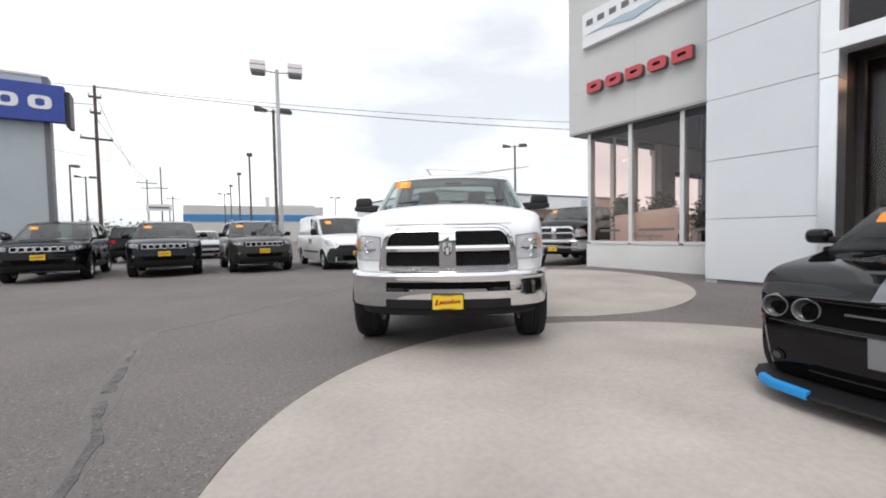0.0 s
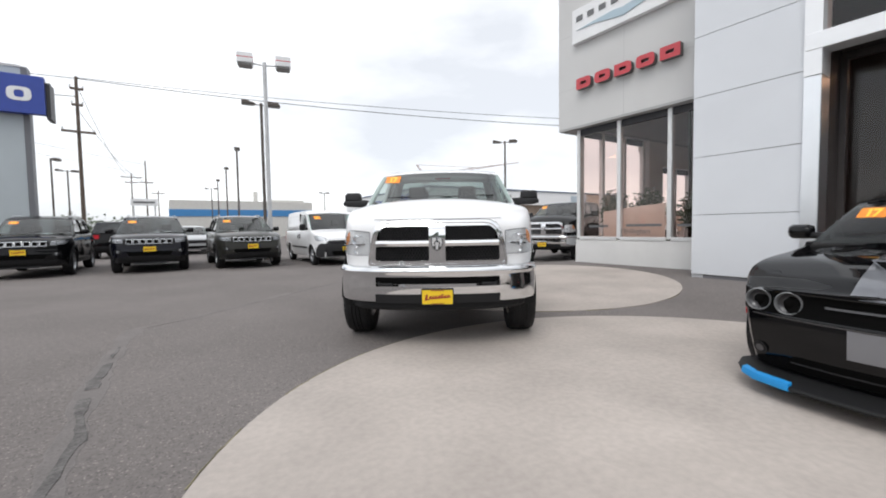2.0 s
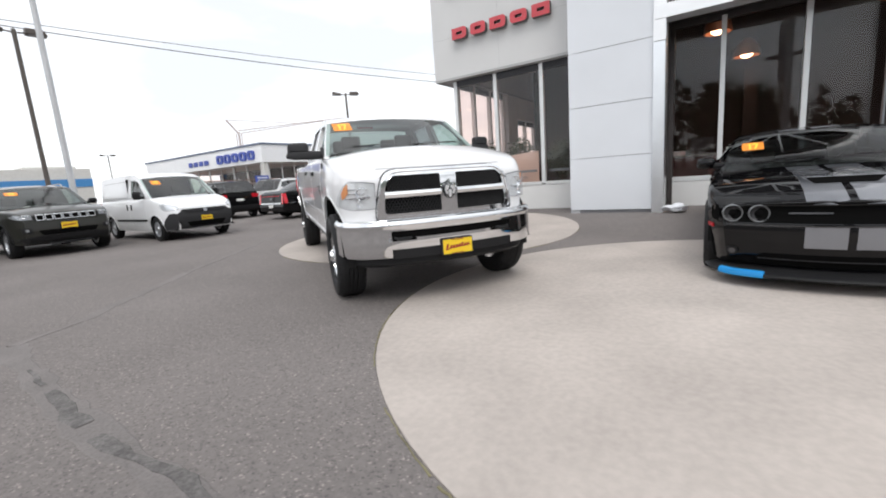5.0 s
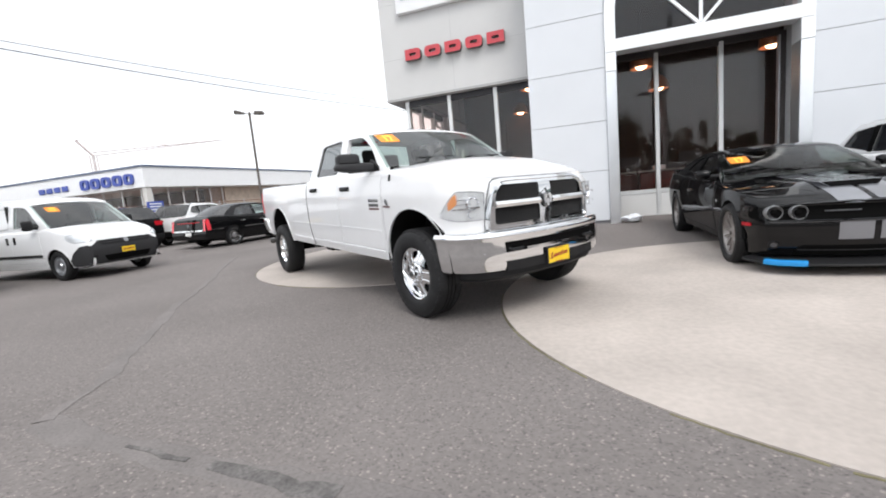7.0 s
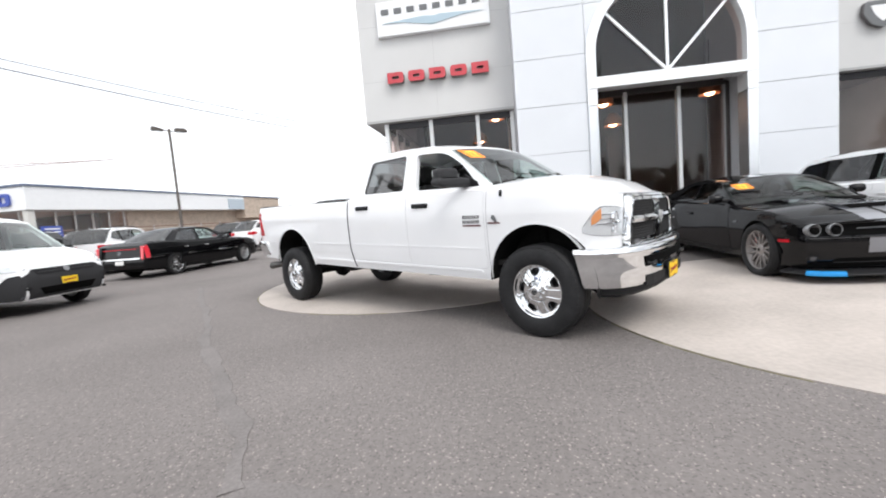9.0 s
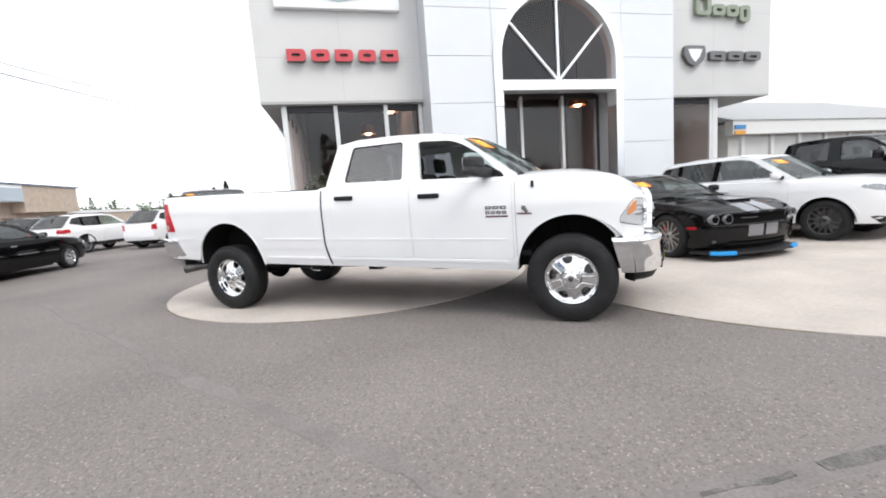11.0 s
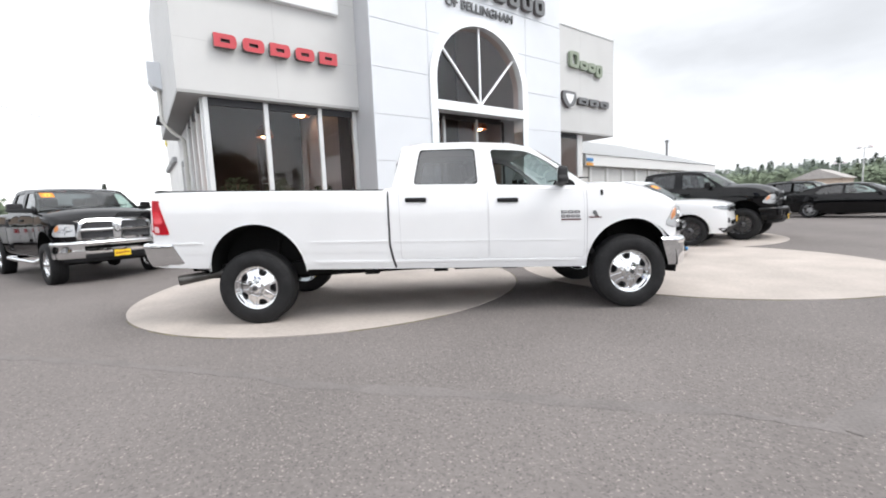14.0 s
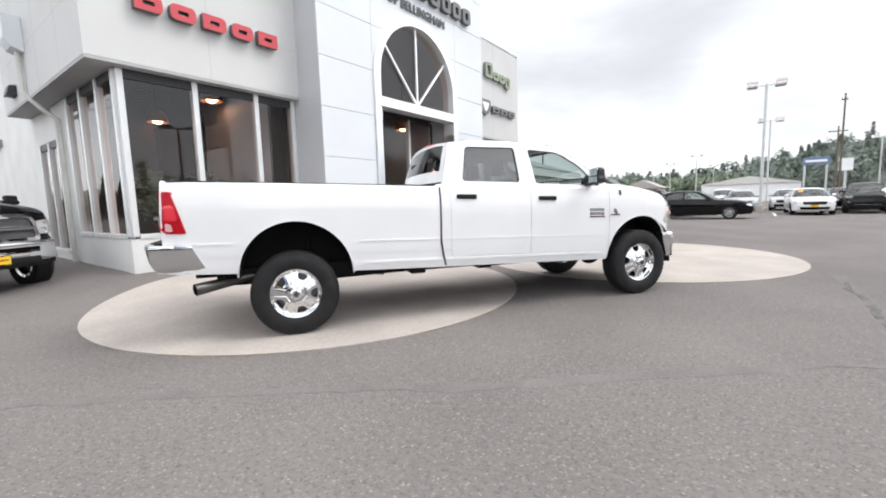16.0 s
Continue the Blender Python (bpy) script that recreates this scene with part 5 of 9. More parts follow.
GLASS = glass_mat("car_glass", (0.58, 0.68, 0.65), gain=2.8)
GLASS_DARK = glass_mat("car_glass_privacy", (0.13, 0.135, 0.145), gain=2.6)
GLASS_DOOR = glass_mat("car_glass_rear_door", (0.24, 0.25, 0.265), gain=4.0)
GLASS_SMOKE = glass_mat("car_glass_tinted", (0.42, 0.48, 0.46), gain=1.0)
GLASS_SCREEN = glass_mat("car_glass_screen", (0.50, 0.60, 0.57), gain=2.9)
GLASS_REAR = glass_mat("car_glass_rear", (0.42, 0.46, 0.45), gain=1.8)
GLASS_LAMP = glass_mat("lamp_cover", (0.92, 0.93, 0.94), gain=1.6)
REFLECTOR = mat("lamp_reflector", (0.88, 0.89, 0.90), rough=0.22, metal=0.45, bump=0.30, bump_scale=22)
AMBER = mat("lamp_amber", (0.82, 0.32, 0.11), rough=0.25, coat=0.8)
TAIL_RED = mat("lamp_red", (0.44, 0.004, 0.014), rough=0.35, spec=0.22, coat=0.06, var=0.18, var_scale=14)
TAIL_GLOW = mat("lamp_red_bright", (0.75, 0.03, 0.05), rough=0.2, coat=1.0)
LENS_CLEAR = mat("lens_clear_red", (0.72, 0.45, 0.45), rough=0.15, coat=1.0)
PLATE_Y = mat("plate_yellow", (0.85, 0.58, 0.02), rough=0.45)
PLATE_RED = mat("plate_ink", (0.30, 0.02, 0.02), rough=0.5)
BADGE_RED = mat("badge_maroon", (0.10, 0.02, 0.022), rough=0.4)
STICKER = mat("sticker_orange", (0.88, 0.27, 0.02), rough=0.5, var=0.25, var_scale=9)
STICKER_Y = mat("sticker_digit", (1.0, 0.66, 0.06), rough=0.5)
TAPE_BLUE = mat("tape_blue", (0.012, 0.26, 0.62), rough=0.5, var=0.05)
PAPER = mat("paper_white", (0.78, 0.78, 0.76), rough=0.8)
EMBLEM = mat("emblem_grey", (0.14, 0.145, 0.15), rough=0.25, metal=0.8)
MESH_BLACK = mat("mesh_black", (0.016, 0.016, 0.017), rough=0.5, spec=0.2)
EMBLEM_SILVER = mat("emblem_silver", (0.80, 0.80, 0.81), rough=0.28, metal=0.6)
# Flat black stands for the darkness inside openings; pillar trim is truly black.
HOLLOW = mat("hollow_shade_black", (0.004, 0.004, 0.004), rough=0.9, spec=0.05)
BRAKE = mat("brake_disc", (0.25, 0.24, 0.23), rough=0.4, metal=0.9)
CALIPER = mat("caliper_red", (0.45, 0.03, 0.03), rough=0.4)
BRONZE_WHEEL = mat("wheel_bronze", (0.33, 0.31, 0.30), rough=0.32, metal=0.75)
HALO = mat("lamp_halo", (0.19, 0.195, 0.20), rough=0.3, metal=0.3)
REFLECTOR_DIM = mat("lamp_reflector_dim", (0.34, 0.35, 0.36), rough=0.22, metal=0.6, bump=0.3, bump_scale=22)


def curve(points):
    """A smooth monotone line through (x, y) points."""
    px, py = np.array([p[0] for p in points], float), np.array([p[1] for p in points], float)
    order = np.argsort(px)
    px, py = px[order], py[order]
    d = np.diff(py) / np.diff(px)
    m = np.zeros(len(px))
    for k in range(1, len(px) - 1):
        m[k] = 0 if d[k - 1] * d[k] <= 0 else 2 * d[k - 1] * d[k] / (d[k - 1] + d[k])
    m[0], m[-1] = d[0], d[-1]

    def f(x):
        x = min(max(x, px[0]), px[-1])
        k = min(int(np.searchsorted(px, x, side="right")) - 1, len(px) - 2)
        h = px[k + 1] - px[k]
        t = (x - px[k]) / h
        return ((2 * t ** 3 - 3 * t * t + 1) * py[k] + (t ** 3 - 2 * t * t + t) * h * m[k] + (3 * t * t - 2 * t ** 3) * py[k + 1] + (t ** 3 - t * t) * h * m[k + 1])
    return f


def spread(a, b, step):
    n = max(1, int(round(abs(b - a) / step)))
    return [a + (b - a) * k / n for k in range(n)]


class Body:
    """The painted shell of a vehicle: x forward, y left, z up, axles at +-wb/2 over the ground."""

    def __init__(self, s):
        self.s = s
        self.wb, self.x0, self.x1 = s["wb"], s["rear"], s["front"]
        self.edge, self.plan, self.side = curve(s["edge"]), curve(s["plan"]), curve(s["side"])
        self.crown, self.nose, self.tail = curve(s["crown"]), curve(s["nose"]), curve(s["tail"])
        self.sill = curve(s["sill"])
        self.rake = s.get("rake", 0.0)
        self.line = s["roof"]
        self.zr = max(z for _, z in self.line)
        self.shell = self.make_shell()
        self.tree = BVHTree.FromBMesh(self.shell)

    def bottom(self, x):
        z = self.sill(x)
        for ax, r, dz in self.s["arches"]:
            if abs(x - ax) < r:
                z = max(z, self.s["hub"] + dz + math.sqrt(r * r - (x - ax) ** 2))
        return z

    def half(self, x, z):
        return self.s["hw"] * self.plan(x) * self.side(z)

    def warp(self, x, z, y=0.0):
        """Nose and tail lean in or out with height."""
        k = min(max((x - (self.x1 - 0.75)) / 0.75, 0), 1) ** 2
        q = min(max(((self.x0 + 0.6) - x) / 0.6, 0), 1) ** 2
        return x + k * (self.nose(z) - self.s.get("nose_bow", 0.0) * y * y) - q * self.tail(z)

    def make_shell(self):
        s = self.s
        xs = set(spread(self.x0, self.x1, 0.11) + [self.x1])
        xs |= set(spread(self.x1 - 0.3, self.x1, 0.03)) | set(spread(self.x0, self.x0 + 0.25, 0.03))
        for ax, r, _ in s["arches"]:
            xs |= {ax + r * math.cos(radians(a)) for a in range(0, 181, 6)} | {ax - r - 0.002, ax + r + 0.002}
        xs |= {s["cowl"], s["deck"]}
        if "bed" in s:
            xs |= set(s["bed"])
        xs = sorted(xs)
        xs = [x for k, x in enumerate(xs) if k == 0 or x - xs[k - 1] > 0.0015]
        levels = sorted({z for z, _ in s["side"]} | set(spread(s["side"][0][0], s["side"][-1][0], 0.075)))
        fr = (1.0, 0.97, 0.9, 0.78, 0.62, 0.45, 0.3, 0.15, 0.0)
        bm = bmesh.new()
        rings, tops = [], []
        for x in xs:
            zb, zt, c = self.bottom(x), self.edge(x), self.crown(x)
            lip = s.get("lip", 0.05)
            zs = [min(max(z, zb), zt - lip) for z in levels if True] + [zt - lip]
            pts = [(self.half(x, z), z) for z in zs]
            y1 = self.half(x, zt - lip)
            y_top = y1 - lip * 0.9
            pts += [(y1 - lip * 0.22, zt - lip * 0.38), (y1 - lip * 0.5, zt - lip * 0.13)]
            pts += [(y_top * f, zt + c * (1 - f ** 2.4)) for f in fr]
            right = [bm.verts.new((self.warp(x, z, y), -y, z)) for y, z in pts]
            left = [bm.verts.new((self.warp(x, z, y), y, z)) for y, z in pts[:-1]]
            rings.append((right, left))
        n = len(rings[0][0])
        edge_n = n - len(fr)
        open_spans = [(s["deck"], s["cowl"])] + ([s["bed"]] if "bed" in s else [])
        for k in range(len(xs) - 1):
            mid = (xs[k] + xs[k + 1]) / 2
            hollow = any(a < mid < b for a, b in open_spans)
            for j in range(n - 1):
                if hollow and j >= edge_n:
                    continue
                a, b = rings[k][0], rings[k + 1][0]
                bm.faces.new((a[j], b[j], b[j + 1], a[j + 1]))
                a, b = rings[k][1] + [rings[k][0][-1]], rings[k + 1][1] + [rings[k + 1][0][-1]]
                bm.faces.new((a[j + 1], b[j + 1], b[j], a[j]))
        if s.get("cap_bow"):
            # the nose face follows the bow across its width
            r, l = rings[-1][0], rings[-1][1] + [rings[-1][0][-1]]
            rows = []
            for j in range(n - 1):
                h, z = l[j].co.y, l[j].co.z
                rows.append([r[j]] + [bm.verts.new((self.warp(xs[-1], z, f * h), f * h, z)) for f in (-0.8, -0.6, -0.4, -0.2, 0.0, 0.2, 0.4, 0.6, 0.8)] + [l[j]])
            for a, b in zip(rows, rows[1:]):
                for j in range(len(a) - 1):
                    bm.faces.new((a[j], a[j + 1], b[j + 1], b[j]))
            for j in range(len(rows[-1]) - 1):
                bm.faces.new((rows[-1][j], rows[-1][j + 1], r[n - 1]))
        for k in (0, len(xs) - 1) if not s.get("cap_bow") else (0,):
            r, l = rings[k][0], rings[k][1] + [rings[k][0][-1]]
            for j in range(n - 2):
                f = (r[j], l[j], l[j + 1], r[j + 1])
                bm.faces.new(f if k else f[::-1])
            f = (r[n - 2], l[n - 2], r[n - 1])
            bm.faces.new(f if k else f[::-1])
        bmesh.ops.remove_doubles(bm, verts=bm.verts, dist=0.0004)
        bmesh.ops.recalc_face_normals(bm, faces=bm.faces)
        return bm

    # greenhouse
    def flank(self, x, z):
        """Half width of the cabin side above the belt."""
        zb = self.edge(x)
        yb = self.half(x, zb - 0.05) - self.s.get("inset", 0.035)
        f = min(max((z - zb) / max(0.05, self.zr - zb), -0.2), 1.0)
        return yb - (yb - self.s["roof_hw"]) * (f + 0.10 * f * (f - 1))


def shear(bm, k):
    if k:
        for v in bm.verts:
            v.co.z -= k * v.co.x
    return bm


def decal(tree, outlines, axis, off, skirt=0.012, step=0.07, mirror=False, keep=None):
    """A sheet cut to an outline, with holes, and laid on a body.
    axis '+x' front (outline in y, z), '-x' rear, '-y' right side (x, z), '+y' left side, '+z' from above (x, y)."""
    b2 = fill(outlines)
    us = [p[0] for p in outlines[0]]
    vs = [p[1] for p in outlines[0]]
    for lo, hi, no in ((min(us), max(us), (1, 0, 0)), (min(vs), max(vs), (0, 1, 0))):
        n = int((hi - lo) / step)
        for k in range(1, n + 1):
            c = lo + (hi - lo) * k / (n + 1)
            bmesh.ops.bisect_plane(b2, geom=list(b2.verts) + list(b2.edges) + list(b2.faces), plane_co=(no[0] * c, no[1] * c, 0), plane_no=no)
    way = {"+x": Vector((-1, 0, 0)), "-x": Vector((1, 0, 0)), "-y": Vector((0, 1, 0)), "+y": Vector((0, -1, 0)), "+z": Vector((0, 0, -1))}[axis]
    base = {}
    for v in b2.verts:
        u, w = v.co.x, v.co.y
        o = {"+x": (6, u, w), "-x": (-6, u, w), "-y": (u, -3, w), "+y": (u, 3, w), "+z": (u, w, 4)}[axis]
        p, nrm, _, _ = tree.ray_cast(Vector(o), way)
        if p is None or (keep and not keep(p)):
            probe = {"+x": (3, u, w), "-x": (-3, u, w), "-y": (u, -1, w), "+y": (u, 1, w), "+z": (u, w, 1)}[axis]
            p, nrm, _, _ = tree.find_nearest(Vector(probe))
            p = p.copy()
            if axis in ("-y", "+y"):
                p.x, p.z = u, w
            elif axis == "+z":
                p.x, p.y = u, w
            else:
                p.y, p.z = u, w
        v.co = p - way * off
    if skirt:
        rim = [e for e in b2.edges if len(e.link_faces) == 1]
        ext = bmesh.ops.extrude_edge_only(b2, edges=rim)["geom"]
        for g in ext:
            if isinstance(g, bmesh.types.BMVert):
                g.co += way * skirt
    for f in b2.faces:
        f.normal_update()
    faces = list(b2.faces)
    bmesh.ops.recalc_face_normals(b2, faces=faces)
    big = max(faces, key=lambda f: f.calc_area())
    if sum((f.normal.dot(way)) * f.calc_area() for f in faces) > 0:
        bmesh.ops.reverse_faces(b2, faces=faces)
    return b2


def sweep(path, profile, close=False):
    """A moulding: a profile of (out, z) drawn along a path of (x, y) points."""
    bm = bmesh.new()
    rows = []
    n = len(path)
    for k, p in enumerate(path):
        a, b = Vector(path[max(k - 1, 0)]), Vector(path[min(k + 1, n - 1)])
        d = (b - a).normalized()
        o = Vector((d.y, -d.x))
        rows.append([bm.verts.new((p[0] + o.x * u, p[1] + o.y * u, z)) for u, z in profile])
    m = len(profile)
    for a, b in zip(rows, rows[1:]):
        for j in range(m if close else m - 1):
            bm.faces.new((a[j], b[j], b[(j + 1) % m], a[(j + 1) % m]))
    if close:
        bm.faces.new(rows[0][::-1])
        bm.faces.new(rows[-1])
    bmesh.ops.recalc_face_normals(bm, faces=bm.faces)
    return bm


WHEELS = {}


def wheel_meshes(kind, r, w, rim, style, spokes, rim_mat):
    """Meshes of one wheel about the y axis, outer face towards -y: (name, mesh)."""
    key = (kind, r, w)
    if key in WHEELS:
        return WHEELS[key]
    h = w / 2
    out = []

    def keep(name, bm, material, smooth=40):
        me = bpy.data.meshes.new(name)
        bm.to_mesh(me)
        bm.free()
        me.materials.append(material)
        for p in me.polygons:
            p.use_smooth = True
        me.set_sharp_from_angle(angle=radians(smooth))
        out.append((name, me))

    bm = bmesh.new()
    t = r - rim
    lathe(bm, [(rim - 0.004, -h * 0.82), (rim + 0.012, -h * 0.93), (rim + t * 0.3, -h * 1.0), (rim + t * 0.55, -h * 1.01), (rim + t * 0.60, -h * 0.992), (rim + t * 0.8, -h * 0.96), (r - 0.018, -h * 0.86), (r - 0.004, -h * 0.72),
               (r, -h * 0.6), (r, -h * 0.32), (r - 0.011, -h * 0.31), (r - 0.011, -h * 0.26), (r, -h * 0.25), (r + 0.001, -h * 0.03), (r - 0.011, -h * 0.02), (r - 0.011, h * 0.02), (r + 0.001, h * 0.03),
               (r, h * 0.25), (r - 0.011, h * 0.26), (r - 0.011, h * 0.31), (r, h * 0.32), (r, h * 0.6), (r - 0.02, h * 0.85), (rim + t * 0.5, h), (rim, h * 0.85)], n=48)
    if w > 0.25:
        for k in range(44):
            a0 = 2 * math.pi * k / 44
            for e in (-1, 1):
                b2 = bmesh.new()
                box(b2, -0.017, 0.017, -0.020, 0.020, -0.004, 0.005)
                merge(bm, b2, Matrix.Rotation(-a0, 4, "Y") @ Matrix.Translation((0, e * h * 0.80, r - 0.0165)) @ Matrix.Rotation(radians(-e * 30), 4, "X"))
    keep("tyre", bm, RUBBER)
    bm = bmesh.new()
    lathe(bm, [(rim + 0.004, -h * 0.86), (rim + 0.006, -h * 0.80), (rim - 0.012, -h * 0.74), (rim - 0.022, -h * 0.4), (rim - 0.05, 0.0), (rim - 0.05, h * 0.8), (rim, h * 0.86)], n=40)
    keep("rim", bm, rim_mat)
    bm = bmesh.new()
    lathe(bm, [(0.0, 0.02), (rim * 0.78, 0.02), (rim * 0.8, 0.035), (0.0, 0.035)], n=32)
    keep("brake_disc", bm, DARK_METAL if style == "forked" else BRAKE)
    if kind == "coupe":
        bm = prism(bmesh.new(), [(-0.16, -0.02), (-0.19, 0.09), (-0.13, 0.17), (-0.08, 0.13), (-0.10, 0.03)], -0.045, 0.015, "y", bevel=0.01)
        keep("caliper", bm, CALIPER)
    bm = bmesh.new()
    face = -h * 0.62
    if style == "forked":      # full chrome face with oval windows and ribbed spokes
        outer = [((rim - 0.006) * math.cos(2 * math.pi * k / 48), (rim - 0.006) * math.sin(2 * math.pi * k / 48)) for k in range(48)]
        holes = []
        for k in range(spokes):
            a = 2 * math.pi * (k + 0.5) / spokes
            hole = []
            for u, v in rounded([(0.140, -0.024), (0.172, -0.046), (0.199, -0.050), (0.207, 0.0), (0.199, 0.050), (0.172, 0.046), (0.140, 0.024)], 0.014, 3):
                hole.append((u * math.cos(a) - v * math.sin(a), u * math.sin(a) + v * math.cos(a)))
            holes.append(hole)
        b2 = fill([outer] + holes)
        for rr in (0.09, 0.13, 0.17, 0.21):
            for k in range(12):
                t = 2 * math.pi * k / 12
                bmesh.ops.bisect_plane(b2, geom=list(b2.verts) + list(b2.edges) + list(b2.faces), plane_co=(rr * math.cos(t), rr * math.sin(t), 0), plane_no=(math.cos(t), math.sin(t), 0))
        rim_edges = [e for e in b2.edges if len(e.link_faces) == 1]
        ext = bmesh.ops.extrude_edge_only(b2, edges=rim_edges)["geom"]
        deep = {g for g in ext if isinstance(g, bmesh.types.BMVert)}
        for v in b2.verts:
            r0 = math.hypot(v.co.x, v.co.y)
            dish = face - 0.012 + 0.040 * max(0.0, (r0 - 0.10) / 0.13) - 0.034 * max(0.0, (r0 - 0.208) / 0.032) ** 2
            v.co = (v.co.x, dish + (0.045 if v in deep else 0.0), v.co.y)
        bmesh.ops.recalc_face_normals(b2, faces=b2.faces)
        merge(bm, b2)
        for k in range(spokes):
            b2 = bmesh.new()
            for e in (-1, 1):
                prism(b2, [(e * 0.032 - 0.007, 0.090), (e * 0.032 + 0.007, 0.090), (e * 0.040 + 0.008, rim - 0.040), (e * 0.040 - 0.008, rim - 0.040)], -0.006, 0.02, "y", bevel=0.005)
            for v in b2.verts:
                v.co.y += face - 0.012 + 0.040 * max(0.0, (v.co.z - 0.10) / 0.13)
            merge(bm, b2, Matrix.Rotation(2 * math.pi * k / spokes + math.pi / 2, 4, "Y"))
        lathe(bm, [(0.0, face - 0.070), (0.040, face - 0.070), (0.050, face - 0.062), (0.056, face - 0.036), (0.088, face - 0.030), (0.098, face - 0.020), (0.104, face + 0.01)], n=32)
        for k in range(8):
            a = 2 * math.pi * k / 8
            cyl(bm, (0.069 * math.cos(a), face - 0.02, 0.069 * math.sin(a)), (0.069 * math.cos(a), face - 0.046, 0.069 * math.sin(a)), 0.011, 0.009, n=6)
    elif style == "twin":      # slim paired spokes
        for k in range(spokes):
            for e in (-1, 1):
                b2 = bmesh.new()
                a0, a1 = e * 0.022, e * rim * 0.20
                prism(b2, [(a0 - 0.014, 0.05), (a0 + 0.014, 0.05), (a1 + 0.013, rim - 0.008), (a1 - 0.013, rim - 0.008)], 0, 0.035, "y", bevel=0.006)
                for v in b2.verts:
                    v.co.y += face - 0.004 + 0.02 * (1 - v.co.z / rim)
                merge(bm, b2, Matrix.Rotation(2 * math.pi * k / spokes, 4, "Y"))
        lathe(bm, [(0.0, face - 0.006), (0.04, face - 0.004), (0.075, face + 0.012), (0.08, face + 0.04)], n=24)
    else:                      # steel disc with vents
        lathe(bm, [(0.0, face - 0.03), (0.05, face - 0.03), (0.07, face), (rim * 0.55, face + 0.01), (rim * 0.72, face - 0.008), (rim * 0.9, face + 0.02), (rim - 0.01, face + 0.03)], n=32)
        for k in range(16):
            b2 = bmesh.new()
            box(b2, -0.012, 0.012, face - 0.012, face + 0.01, rim * 0.62, rim * 0.82, bevel=0.004)
            merge(bm, b2, Matrix.Rotation(2 * math.pi * k / 16, 4, "Y"))
    keep("spokes", bm, rim_mat, 30)
    bm = bmesh.new()
    lathe(bm, [(0.0, face - (0.078 if style == "forked" else 0.01)), (0.024, face - (0.078 if style == "forked" else 0.01)), (0.026, face)], n=20)
    keep("centre_cap", bm, EMBLEM if style == "forked" else PLASTIC)
    WHEELS[key] = out
    return out


def add_wheels(car, s, body):
    w = s["wheel"]
    for sx in (1, -1):
        for side in (-1, 1):
            wheel = new("wheel")
            wheel.parent = car
            y = side * (s["track"] / 2)
            turn = Matrix.Rotation(math.pi, 4, "Z") if side > 0 else Matrix()
            steer = Matrix.Rotation(radians(s.get("steer", 0)), 4, "Z") if sx > 0 else Matrix()
            wheel.matrix_local = Matrix.Translation((s.get("axles", (s["wb"] / 2, -s["wb"] / 2))[0 if sx > 0 else 1], y, s["hub"])) @ steer @ turn @ Matrix.Rotation(0.35 * sx + 0.2 * side, 4, "Y")
            for name, me in wheel_meshes(w["kind"], w["r"], w["w"], w["rim"], w["style"], w["spokes"], w["mat"]):
                new(name, me).parent = wheel
    # dark wells behind the wheels
    for ax, r, dz in s["arches"]:
        for side in (-1, 1):
            bm = bmesh.new()
            y0, y1 = side * (body.half(ax, s["hub"] + r) - 0.02), side * (body.half(ax, s["hub"] + r) - 0.42)
            last = None
            for k in range(0, 25):
                a = radians(-2 + 184 * k / 24)
                px, pz = ax + (r + 0.004) * math.cos(a), s["hub"] + dz + (r + 0.004) * math.sin(a)
                row = [bm.verts.new((px, y, pz)) for y in (y0, y1)] + [bm.verts.new((ax, y1, s["hub"]))]
                if last:
                    bm.faces.new((last[0], row[0], row[1], last[1]))
                    bm.faces.new((last[1], row[1], row[2], last[2]))
                last = row
            shear(bm, body.rake)
            part("wheel_liner", bm, UNDER, car)


def grille_bars(outline, nu, nv, x, slant=0.6, t=0.008):
    """A lattice of slanting bars cut to a box in y, z."""
    y0, y1, z0, z1 = outline
    bm = bmesh.new()
    for e in (-1, 1):
        for k in range(-nu, nu * 2):
            a = y0 + (y1 - y0) * k / nu
            p = []
            for z in (z0, z1):
                p.append([a + e * (z - z0) * slant, z])
            (ya, za), (yb, zb) = p
            if ya == yb:
                continue
            lo, hi = 0.0, 1.0
            for lim, sgn in ((y0, 1), (y1, -1)):
                fa, fb = (ya - lim) * sgn, (yb - lim) * sgn
                if fa < 0 and fb < 0:
                    lo = 2
                elif fa < 0:
                    lo = max(lo, fa / (fa - fb))
                elif fb < 0:
                    hi = min(hi, fa / (fa - fb))
            if lo >= hi:
                continue
            A = Vector((x, ya + (yb - ya) * lo, za + (zb - za) * lo))
            B = Vector((x, ya + (yb - ya) * hi, za + (zb - za) * hi))
            cyl(bm, A, B, t, n=4, caps=False)
    return bm


